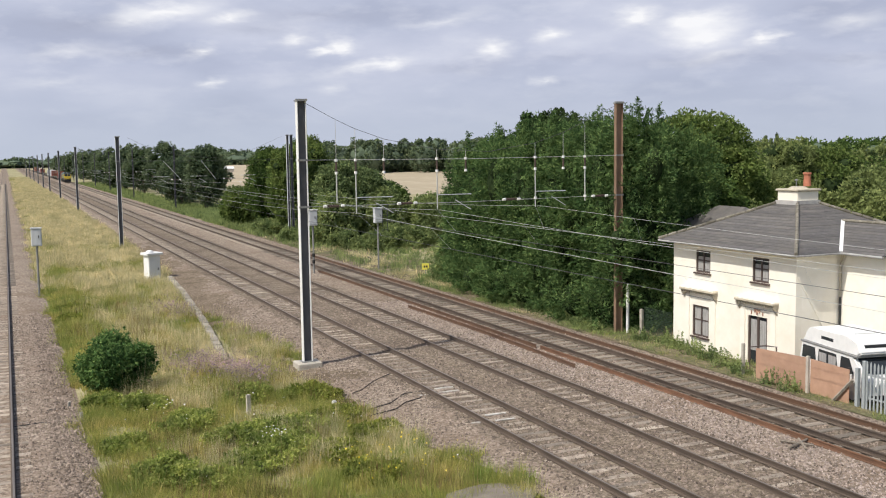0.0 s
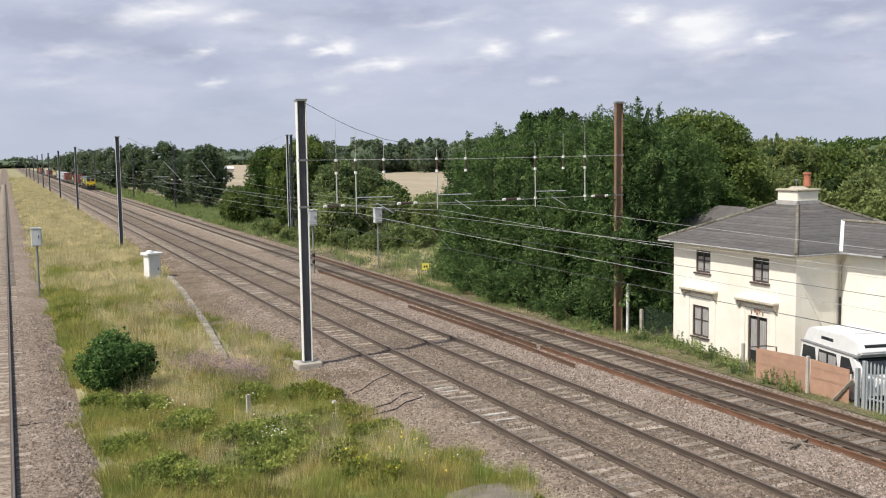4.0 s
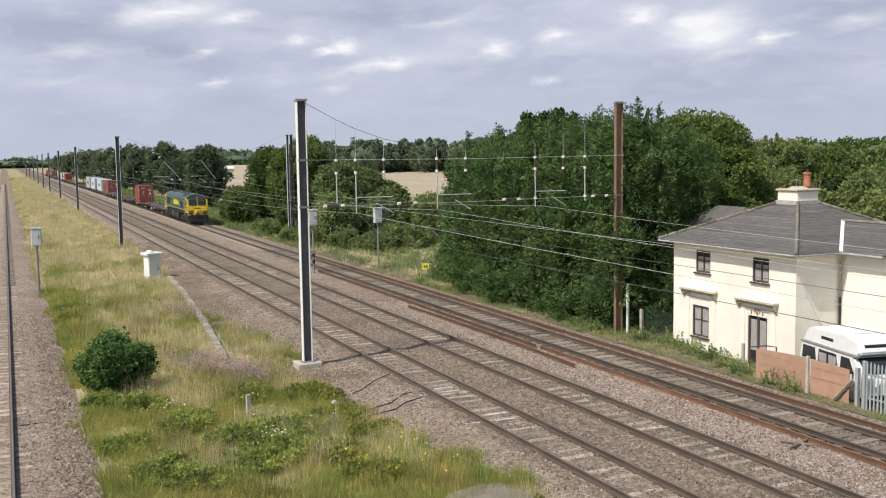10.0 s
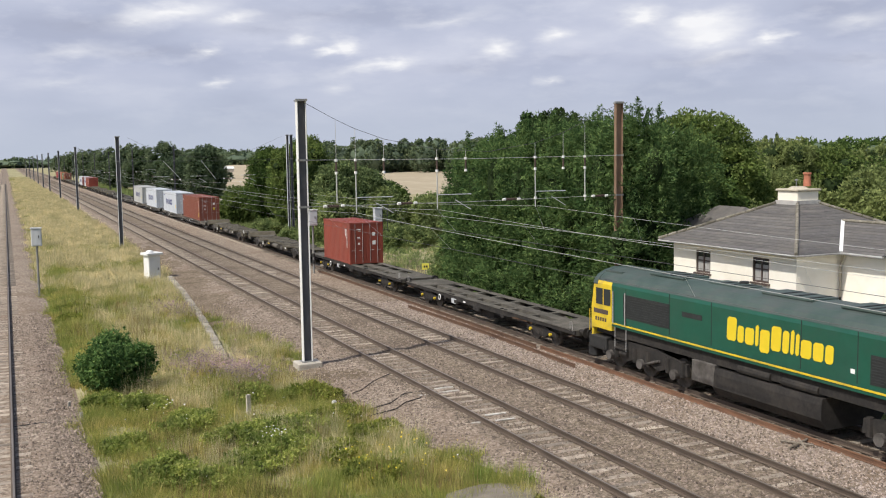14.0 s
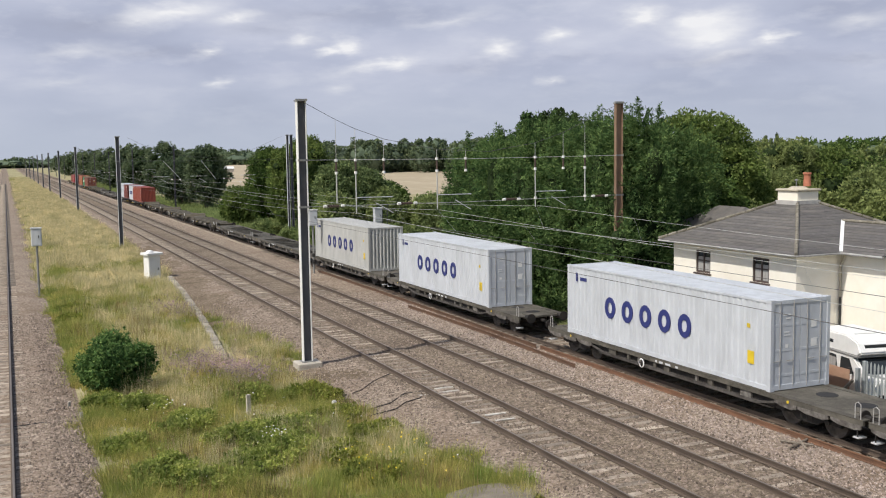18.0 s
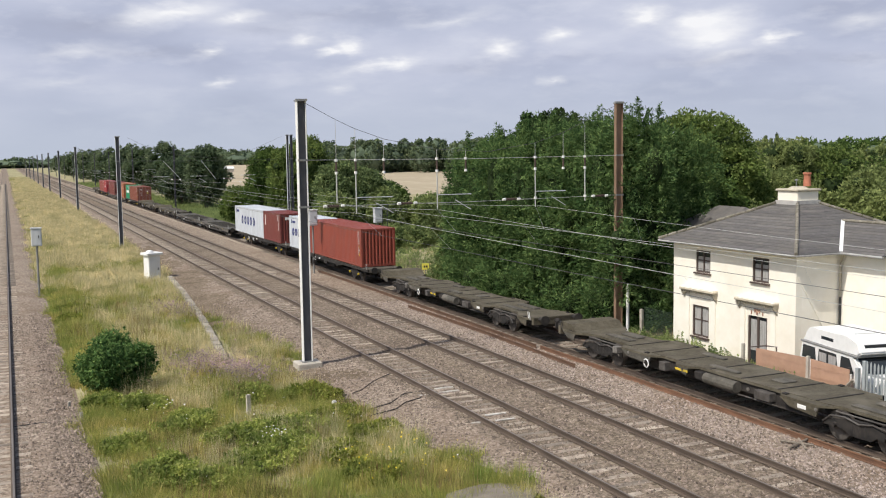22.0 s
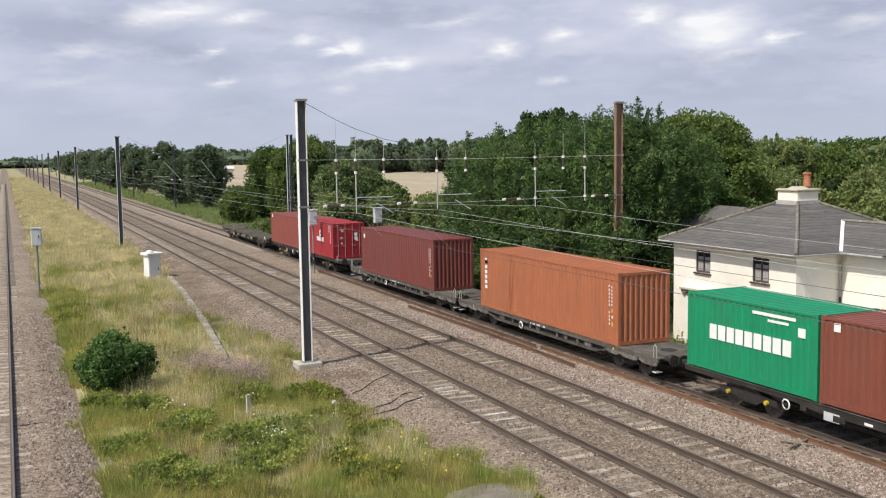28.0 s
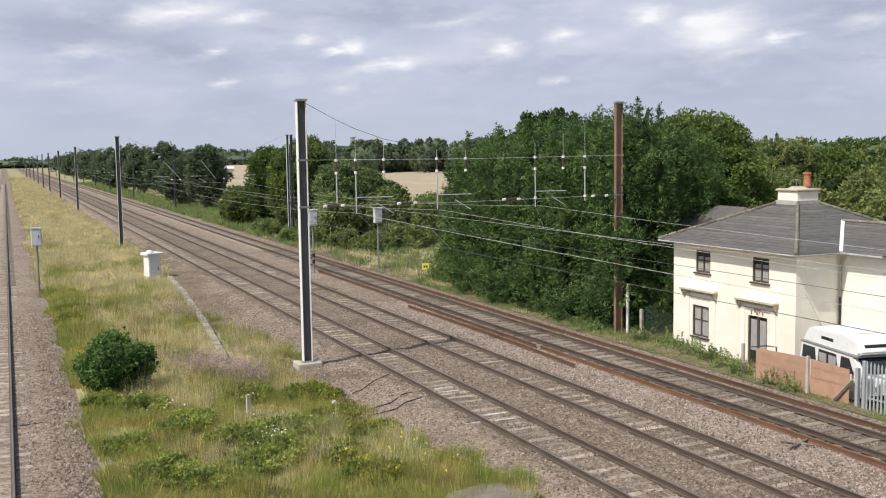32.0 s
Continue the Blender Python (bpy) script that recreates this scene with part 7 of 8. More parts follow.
    part("raised_platform", bm, M["olive"], t, "raised steel box with a sloping face across the wagon end")
    for x, w, y0, y1, h in ((-0.55, 0.3, 2.3, 4.4, 0.05), (0.2, 0.35, 2.5, 4.2, 0.06), (-0.3, 0.6, 7.4, 8.0, 0.05), (-0.7, 0.25, 9.2, 10.6, 0.07), (0.4, 0.25, 11.2, 12.4, 0.06), (-0.5, 0.35, 15.7, 17.4, 0.05), (0.1, 0.4, 16.0, 17.2, 0.06)):
        pbox("deck_rib", x, x + w, y0, y1, 1.0, 1.0 + h, M["deck"], t, "", 0.015)
    for y in (5.3, 6.9, 8.6, 10.2, 11.9, 13.5, 15.0):
        pbox("deck_seam", -0.95, 0.95, y, y + 0.06, 1.0, 1.018, M["chassis"], t)
    for s in (-1, 1):
        prod("air_pipe", (s * 0.90, 2.0, 0.86), (s * 0.90, 4.6, 0.84), 0.03, M["sidegrey"], t)
        prod("air_pipe", (s * 0.90, 15.4, 0.84), (s * 0.90, 18.0, 0.86), 0.03, M["sidegrey"], t)
        for y in (5.0, 7.9, 11.3, 14.6):
            prod("lashing_ring", (s * 1.29, y, 0.84), (s * 1.32, y, 0.84), 0.06, M["scuffed"], t)
    for y in (0.9, 6.4, 13.6, 19.0):
        for s in (-1, 1):
            pbox("spigot", s * 1.14 - 0.07, s * 1.14 + 0.07, y - 0.08, y + 0.08, 0.985, 1.03, M["chassis"], t)
    for k in (1, -1):
        y = 0.0 if k > 0 else L
        prod("drawgear", (0, y, 0.86), (0, y - k * 0.35, 0.86), 0.12, M["chassis"], t)
        buffers(t, y, -k, 0.98)
    bogie2(t, 3.6)
    bogie2(t, L - 3.1)
    handwheel(t, 13.4, 0.66, x=-1.33)
    pbox("brake_gear", -0.7, 0.7, 8.2, 10.6, 0.35, 0.8, M["chassis"], t, "", 0.05)
    for y in (0.35, L - 0.35):
        bm = bmesh.new()
        polyline(bm, [(-1.18, y, 0.92), (-1.24, y, 1.28), (-1.24, y + 0.14, 1.28), (-1.18, y + 0.14, 0.92)], 0.018, 6)
        part("hand_grip", bm, M["plainwhite"] if y < 5 else M["sidegrey"], t)
    return t


def corrugated(bm, length, y0, x, z0, z1, side, pitch=0.28, depth=0.032):
    """A corrugated container side at x that faces -x (side -1) or +x (side 1)."""
    n = int(length / pitch)
    p = length / n
    prof = []
    for i in range(n):
        a = y0 + i * p
        prof += [(a, 0), (a + p * 0.35, 0), (a + p * 0.5, 1), (a + p * 0.85, 1)]
    prof.append((y0 + length, 0))
    lo = [bm.verts.new((x - side * depth * k, y, z0)) for y, k in prof]
    hi = [bm.verts.new((x - side * depth * k, y, z1)) for y, k in prof]
    for i in range(len(prof) - 1):
        bm.faces.new((lo[i], lo[i + 1], hi[i + 1], hi[i]))


def container(mat, length, height, label, front="plain", flat_side=False, marks=(), endmat=None):
    """An ISO container. front: doors or plain towards the train's head. marks: (y, z, width, height, material) on the side seen."""
    t = thing("shipping_container", label, "container", group="containers")
    w, L, H = 1.219, length, height
    m = M[mat]
    roof = M[mat]
    for sx in (-1, 1):
        for y in (0.0, L - 0.12):
            pbox("corner_post", sx * w - (0.12 if sx > 0 else 0), sx * w + (0.12 if sx < 0 else 0), y, y + 0.12, 0.02, H - 0.02, m, t)
    for sx in (-1, 1):
        x0, x1 = sorted((sx * w, sx * (w - 0.07)))
        pbox("bottom_rail", x0, x1, 0.12, L - 0.12, 0.02, 0.17, m, t)
        pbox("top_rail", x0, x1, 0.12, L - 0.12, H - 0.09, H - 0.02, m, t)
        bm = bmesh.new()
        corrugated(bm, L - 0.24, 0.12, sx * (w - 0.012), 0.17, H - 0.09, sx, 0.28, 0.024 if flat_side else 0.034)
        part("side_panel", bm, m, t)
    # one pressed roof sheet with cross ribs
    bm = bmesh.new()
    n = int(L / 0.26)
    p = (L - 0.12) / n
    prof = [(0.02, H - 0.09)]
    for i in range(n):
        y = 0.06 + p * i
        prof += [(y, H - 0.046), (y + p * 0.12, H - 0.024), (y + p * 0.55, H - 0.024), (y + p * 0.67, H - 0.046)]
    prof += [(L - 0.03, H - 0.046), (L - 0.02, H - 0.09)]
    prism(bm, prof, -w + 0.04, w - 0.04, axis="x")
    part("roof_panel", bm, roof, t)
    pbox("floor", -w + 0.08, w - 0.08, 0.06, L - 0.06, 0.06, 0.18, M["chassis"], t)
    for y in (0.0, L):
        k = 1 if y == 0 else -1
        a, b = sorted((y + k * 0.01, y + k * 0.12))
        pbox("end_header", -w + 0.12, w - 0.12, a, b, H - 0.14, H - 0.02, m, t)
        pbox("end_sill", -w + 0.12, w - 0.12, a, b, 0.02, 0.18, m, t)
        if (front == "doors") == (y == 0):
            for s in (-1, 1):
                x0, x1 = sorted((s * 0.008, s * (w - 0.125)))
                d = pbox("door", x0, x1, *sorted((y + k * 0.03, y + k * 0.08)), 0.18, H - 0.14, m, t, "door leaf with locking bars")
                for q in (0.28, 0.82):
                    prod("locking_bar", (s * q, y + k * 0.012, 0.08), (s * q, y + k * 0.012, H - 0.06), 0.014, M["dullgalv"], d)
                    prod("bar_handle", (s * q, y + k * 0.0, 0.95), (s * (q + 0.28), y + k * 0.0, 0.95), 0.013, M["dullgalv"], d)
                for z in (0.45, 1.25, 2.05):
                    pbox("door_rib", x0 + 0.06, x1 - 0.06, *sorted((y + k * 0.022, y + k * 0.03)), z, z + 0.08, m, d)
                for mx, mz, mw, mh in ((0.55, 0.46, 0.30, 0.05), (0.50, 0.58, 0.18, 0.04), (0.56, 1.02, 0.22, 0.04), (0.55, 1.12, 0.26, 0.03), (0.55, 1.42, 0.12, 0.12)) if s < 0 else ((0.55, 0.72, 0.22, 0.24), (0.62, 1.30, 0.2, 0.05)):
                    pbox("marking", s * mx - mw / 2, s * mx + mw / 2, *sorted((y + k * 0.018, y + k * 0.0215)), H - mz - mh, H - mz, M["plainwhite"], d)
                if s > 0:
                    pbox("placard", 0.44, 0.68, *sorted((y + k * 0.016, y + k * 0.0215)), 1.32, 1.58, M["yellow"] if mat == "brown" else M["plainwhite"], d)
        else:
            bm = bmesh.new()
            n = 9
            p = (2 * w - 0.24) / n
            prof = []
            for i in range(n):
                x = -w + 0.12 + i * p
                prof += [(x, 0), (x + p * 0.3, 0), (x + p * 0.5, 1), (x + p * 0.8, 1)]
            prof.append((w - 0.12, 0))
            lo = [bm.verts.new((x, y + k * (0.02 + 0.05 * q), 0.18)) for x, q in prof]
            hi = [bm.verts.new((x, y + k * (0.02 + 0.05 * q), H - 0.14)) for x, q in prof]
            for i in range(len(prof) - 1):
                bm.faces.new((lo[i], lo[i + 1], hi[i + 1], hi[i]))
            part("end_panel", bm, m, t)
    for sx in (-1, 1):
        for y in (0, L - 0.178):
            for z in (0.0, H - 0.118):
                pbox("corner_casting", *sorted((sx * (w + 0.004), sx * (w - 0.16))), y - 0.003 if y == 0 else y, (y + 0.178) if y == 0 else y + 0.181, z, z + 0.118, m, t)
    for (y, z, a, b, mm) in marks:
        pbox("marking", -w - 0.002, -w + 0.010, y, y + a, z, z + b, M[mm], t, "painted marking")
    return t


def ring_marks(t, y, z, size, n, step, mat, H=None):
    """A row of thick rounded shapes along the side, standing for a painted name."""
    for i in range(n):
        c = y + i * step
        bm = bmesh.new()
        k = 14
        inner, outer = [], []
        for j in range(k):
            a = 6.283 * j / k
            outer.append((c + size * 0.43 * math.cos(a), z + size * 0.5 * math.sin(a)))
            inner.append((c + size * 0.17 * math.cos(a), z + size * 0.25 * math.sin(a)))
        vo = [[bm.verts.new((x, p, q)) for p, q in outer] for x in (-1.223, -1.20)]
        vi = [[bm.verts.new((x, p, q)) for p, q in inner] for x in (-1.223, -1.20)]
        for j in range(k):
            j2 = (j + 1) % k
            bm.faces.new((vo[0][j], vo[0][j2], vi[0][j2], vi[0][j]))
            bm.faces.new((vo[0][j], vo[1][j], vo[1][j2], vo[0][j2]))
        part("painted_shape", bm, M[mat], t, "painted block standing for a letter")
    return t


def bar_marks(t, y, z, h, n, step, mat, width=0.7):
    for i in range(n):
        pbox("painted_shape", -1.224, -1.205, y + i * step, y + i * step + step * width, z, z + h, M[mat], t)
    return t


def locomotive():
    t = thing("diesel_locomotive", "green diesel freight locomotive with bright yellow cab ends", "locomotive")
    L = 21.35
    prof = [(-1.32, 3.30), (-1.27, 3.45), (-1.12, 3.62), (-0.80, 3.78), (-0.40, 3.88), (0.40, 3.88), (0.80, 3.78), (1.12, 3.62), (1.27, 3.45), (1.32, 3.30)]
    bm = bmesh.new()
    prism(bm, [(-1.32, 1.70), (-1.32, 3.30), (-1.27, 3.44), (1.27, 3.44), (1.32, 3.30), (1.32, 1.70)], 2.25, L - 2.25)
    body = part("body", bm, M["green"], t, "dark green body side")
    bm = bmesh.new()
    prism(bm, [(-1.285, 3.42)] + prof[1:9] + [(1.285, 3.42)], 1.12, L - 1.12)
    part("roof", bm, M["roofgrey"], t, "sooty grey-green curved roof")
    for y0, y1, z, wd in ((6.6, 8.2, 3.88, 0.62), (9.4, 11.6, 3.88, 0.55), (12.6, 14.4, 3.88, 0.42), (15.6, 17.6, 3.88, 0.6)):
        h = pbox("roof_hatch", -wd, wd, y0, y1, z - 0.03, z + 0.05, M["roofgrey"], t, "", 0.02)
        for i in range(3):
            pbox("hatch_rib", -wd + 0.08, wd - 0.08, y0 + 0.2 + i * (y1 - y0 - 0.4) / 3, y0 + 0.3 + i * (y1 - y0 - 0.4) / 3, z + 0.05, z + 0.07, M["grille"], h)
    for y0, y1 in ((3.0, 4.2), (4.35, 5.6)):
        bm = bmesh.new()
        prism(bm, [(-1.10, 3.70), (-0.34, 3.95), (-0.30, 3.87), (-1.04, 3.61)], y0, y1)
        part("roof_grille", bm, M["grille"], t, "dark cooling grille")
    prod("exhaust", (0.3, 13.4, 3.8), (0.3, 13.4, 4.0), 0.16, M["black"], t)
    # cabs
    for end in (0, 1):
        def Y(y):
            return y if end == 0 else L - y
        k = 1 if end == 0 else -1
        C0, ZB = 0.80, 2.34
        bm = bmesh.new()
        prism(bm, [(-1.325, 1.50), (-1.325, 3.30), (-1.275, 3.44), (-1.125, 3.61), (-0.80, 3.77), (-0.40, 3.865), (0.40, 3.865), (0.80, 3.77), (1.125, 3.61), (1.275, 3.44), (1.325, 3.30), (1.325, 1.50)], *sorted((Y(C0), Y(2.25))))
        geom = list(bm.verts) + list(bm.edges) + list(bm.faces)
        res = bmesh.ops.bisect_plane(bm, geom=geom, plane_co=(0, Y(C0), ZB), plane_no=(0, -k * math.cos(0.2), math.sin(0.2)), clear_outer=True)
        cut = [e for e in res["geom_cut"] if isinstance(e, bmesh.types.BMEdge)]
        bmesh.ops.edgeloop_fill(bm, edges=cut)
        cab = part("cab", bm, M["yellow"], t, "bright yellow cab end")
        pbox("cab_nose", -1.28, 1.28, *sorted((Y(C0 + 0.02), Y(C0 - 0.10))), 1.02, 2.16, M["yellow"], cab, "", 0.05)
        bm = bmesh.new()
        cap = [(-1.10, 3.29), (-1.334, 3.25), (-1.334, 3.31), (-1.286, 3.45), (-1.134, 3.627), (-0.806, 3.789), (-0.40, 3.888)]
        prism(bm, cap + [(-x, z) for x, z in cap[::-1]], *sorted((Y(C0 + 0.165), Y(C0 + 0.46))))
        part("cab_brow", bm, M["roofgrey"], cab, "dark grey-green arched brow over the windscreens")
        pbox("cab_roof", -0.9, 0.9, *sorted((Y(C0 + 0.40), Y(2.3))), 3.70, 3.80, M["roofgrey"], cab)
        tilt = math.degrees(0.2) * (-k)
        for s in (-1, 1):
            for nm, hx, hz, mat, dy in (("windscreen_surround", 0.53, 0.43, "black", 0.008), ("windscreen", 0.48, 0.38, "glass", 0.018)):
                bm = bmesh.new()
                q = 0.14 if nm == "windscreen" else 0.17
                prism(bm, [(sx * (hx - q * (1 - math.cos(a))), sz * (hz - q * (1 - math.sin(a)))) for sx, sz, arc in ((1, 1, (0, 0.52, 1.05, 1.571)), (-1, 1, (1.571, 1.05, 0.52, 0)), (-1, -1, (0, 0.52, 1.05, 1.571)), (1, -1, (1.571, 1.05, 0.52, 0))) for a in arc], -0.01, 0.01)
                zc = 2.84
                yc = C0 + (zc - ZB) * math.tan(0.2) - dy
                w = part(nm, bm, M[mat], cab)
                w.matrix_basis = pose(s * 0.59, Y(yc), zc, tilt, 0, 0)
            bm = bmesh.new()
            box(bm, -0.02, 0.02, -0.012, 0.012, -0.26, 0.26)
            w = part("wiper", bm, M["black"], cab)
            w.matrix_basis = pose(s * 0.5, Y(C0 + 0.4 * math.tan(0.2) - 0.045), 2.75, tilt, 18 * s, 0)
            # cab side window, data panel and number bars
            x0, x1 = sorted((s * 1.325, s * 1.338))
            pbox("side_window", x0, x1, *sorted((Y(1.15), Y(1.62))), 2.47, 3.12, M["glass"], cab)
            pbox("side_window", x0, x1, *sorted((Y(1.70), Y(2.17))), 2.47, 3.12, M["glass"], cab)
            pbox("marking_panel", x0, x1, *sorted((Y(1.0), Y(2.0))), 2.10, 2.28, M["frame_dark"], cab)
            for i in range(5):
                pbox("number_bar", x0, x1, *sorted((Y(1.1 + i * 0.17), Y(1.2 + i * 0.17))), 1.80, 1.95, M["frame_dark"], cab)
            # lights
            pbox("lamp_housing", s * 0.92 - 0.29, s * 0.92 + 0.29, *sorted((Y(0.72), Y(0.60))), 1.72, 1.90, M["yellow"], cab, "", 0.02)
            pbox("light_cluster", s * 0.92 - 0.27, s * 0.92 + 0.27, *sorted((Y(0.72), Y(0.63))), 1.34, 1.71, M["black"], cab)
            prod("nose_strut", (s * 0.12, Y(0.50), 1.78), (s * 0.46, Y(0.46), 1.30), 0.07, M["yellow"], cab, "", 6)
            for dx in (-0.12, 0.12):
                prod("lamp", (s * 0.92 + dx, Y(0.63), 1.56), (s * 0.92 + dx, Y(0.60), 1.56), 0.075, M["dullgalv"], cab, "", 12)
            prod("handrail", (s * 1.33, Y(0.68), 1.3), (s * 1.33, Y(0.68), 2.2), 0.018, M["yellow"], cab)
        pbox("marking_panel", -0.42, 0.42, *sorted((Y(0.71), Y(0.69))), 2.02, 2.14, M["frame_dark"], cab)
        pbox("headlight", -0.12, 0.12, *sorted((Y(1.0), Y(0.93))), 3.40, 3.54, M["dullgalv"], cab)
        pbox("nose_box", -0.34, 0.34, *sorted((Y(0.75), Y(0.54))), 1.24, 1.86, M["yellow"], cab, "", 0.04)
        # buffer beam, coupling, pipes
        pbox("buffer_beam", -1.3, 1.3, *sorted((Y(0.55), Y(1.8))), 0.62, 1.16, M["black"], t, "", 0.04)
        buffers(t, Y(0.58), -k, 1.06)
        pbox("drawgear", -0.2, 0.2, *sorted((Y(0.25), Y(0.6))), 0.85, 1.3, M["chassis"], t, "", 0.03)
        bm = bmesh.new()
        for x in (-0.6, -0.42, 0.42, 0.6):
            polyline(bm, [(x, Y(0.62), 1.25), (x, Y(0.42), 1.0), (x, Y(0.46), 0.55)], 0.035, 6)
        part("brake_hoses", bm, M["black"], t)
        pbox("snow_plough", -1.2, 1.2, *sorted((Y(0.30), Y(0.85))), 0.20, 0.72, M["black"], t, "", 0.08)
        # doors with handrails
        for s in (-1, 1):
            x0, x1 = sorted((s * 1.322, s * 1.332))
            d = pbox("cab_door", x0, x1, *sorted((Y(2.55), Y(3.2))), 1.95, 3.28, M["green"], t)
            for yy in (2.42, 3.23):
                prod("handrail", (s * 1.38, Y(yy), 1.85), (s * 1.38, Y(yy), 3.12), 0.022, M["dullgalv"], d)
            for z in (0.88, 1.25):
                pbox("step", *sorted((s * 1.05, s * 1.33)), *sorted((Y(2.45), Y(3.2))), z, z + 0.04, M["chassis"], t)
            for yy in (2.45, 3.2):
                prod("step_hanger", (s * 1.3, Y(yy), 0.85), (s * 1.3, Y(yy), 1.7), 0.016, M["dullgalv"], t)
    # body side details
    for s in (-1, 1):
        x0, x1 = sorted((s * 1.321, s * 1.334))
        pbox("waist_stripe", x0, x1, 2.25, L - 2.25, 1.80, 1.86, M["yellow"], body, "thin yellow stripe along the sill")
        for y0, y1, z0, z1 in ((3.6, 6.4, 2.02, 2.85), (15.4, 18.3, 2.15, 3.05)):
            g = pbox("side_grille", x0, x1, y0, y1, z0, z1, M["grille"], body, "dark louvred grille")
            for i in range(9):
                z = z0 + 0.06 + (z1 - z0 - 0.1) * i / 9
                pbox("louvre", *sorted((s * 1.334, s * 1.345)), y0 + 0.05, y1 - 0.05, z, z + 0.03, M["grille"], g)
        for y in (6.85, 9.0, 13.1, 15.4):
            pbox("panel_seam", *sorted((s * 1.3205, s * 1.325)), y, y + 0.03, 1.95, 3.42, M["grille"], body)
        # yellow blocks in place of the painted name
        ws = (0.46, 0.32, 0.42, 0.19, 0.44, 0.44, 0.30, 0.19, 0.19, 0.44, 0.42, 0.34)
        hs = (0.62, 0.44, 0.44, 0.56, 0.58, 0.62, 0.56, 0.62, 0.56, 0.44, 0.44, 0.44)
        y = 12.4 if s < 0 else 7.6
        for i, (a, b) in enumerate(zip(ws, hs)):
            a *= 1.12
            lo, hi = (y - a, y) if s < 0 else (y, y + a)
            z0 = 2.30 - (0.14 if i == 4 else 0)
            hi -= 0.07
            lean, zt = (-0.05 if s < 0 else 0.05), z0 + b * 1.25
            bm = bmesh.new()
            r = 0.07
            pts = [(lo + r, z0), (hi - r, z0), (hi, z0 + r), (hi, zt - r), (hi - r, zt), (lo + r, zt), (lo, zt - r), (lo, z0 + r)]
            prism(bm, [(p + lean * (q - 2.3), q) for p, q in pts], x0, x1, axis="x")
            part("painted_shape", bm, M["signyellow"], body, "yellow block standing for a letter")
            y += -a if s < 0 else a
        pbox("nameplate", *sorted((s * 1.322, s * 1.33)), 13.6, 14.7, 2.72, 2.90, M["grille"], body)
        pbox("data_panel", *sorted((s * 1.322, s * 1.33)), 6.95, 7.1, 2.2, 2.33, M["plainwhite"], body)
    # underframe
    pbox("underframe", -1.18, 1.18, 1.0, L - 1.0, 1.30, 1.72, M["chassis"], t)
    bm = bmesh.new()
    prism(bm, [(-1.24, 1.20), (-1.28, 1.0), (-1.28, 0.55), (-1.05, 0.24), (1.05, 0.24), (1.28, 0.55), (1.28, 1.0), (1.24, 1.20)], 8.2, 13.1)
    part("fuel_tank", bm, M["chassis"], t, "long black fuel tank")
    pbox("battery_box", -1.29, 1.29, 13.0, 14.2, 0.55, 1.3, M["sidegrey"], t, "", 0.03)
    for y0 in (8.4, 10.4):
        prod("air_reservoir", (-1.12, y0, 1.38), (-1.12, y0 + 1.5, 1.38), 0.15, M["chassis"], t, "", 10)
    for c in (4.05, L - 4.05):
        bm = bmesh.new()
        for s in (-1, 1):
            prism(bm, [(c - 2.75, 0.55), (c - 2.7, 0.98), (c - 1.5, 1.10), (c - 0.9, 1.22), (c + 0.9, 1.22), (c + 1.5, 1.10), (c + 2.7, 0.98), (c + 2.75, 0.55),
                       (c + 1.5, 0.60), (c + 1.0, 0.42), (c + 0.5, 0.60), (c - 0.5, 0.60), (c - 1.0, 0.42), (c - 1.5, 0.60)], s * 1.10 - 0.07, s * 1.10 + 0.07, axis="x")
        box(bm, -1.05, 1.05, c - 0.4, c + 0.4, 0.4, 0.8)
        b = part("bogie", bm, M["chassis"], t, "black three-axle bogie")
        for dy in (-2.05, 0, 2.05):
            wheelset(b, c + dy, 0.53)
            for s in (-1, 1):
                prod("axlebox", (s * 1.12, c + dy, 0.52), (s * 1.30, c + dy, 0.52), 0.19, M["sidegrey"], b, "", 12)
                for q in (-0.42, 0.42):
                    prod("spring", (s * 1.16, c + dy + q, 0.50), (s * 1.16, c + dy + q, 1.05), 0.11, M["chassis"], b, "", 9)
        for s in (-1, 1):
            prod("damper", (s * 1.24, c - 1.2, 0.85), (s * 1.24, c - 0.4, 0.6), 0.05, M["sidegrey"], b)
            prod("brake_cylinder", (s * 1.18, c + 0.85, 0.72), (s * 1.18, c + 1.35, 0.72), 0.12, M["chassis"], b, "", 10)
    return t


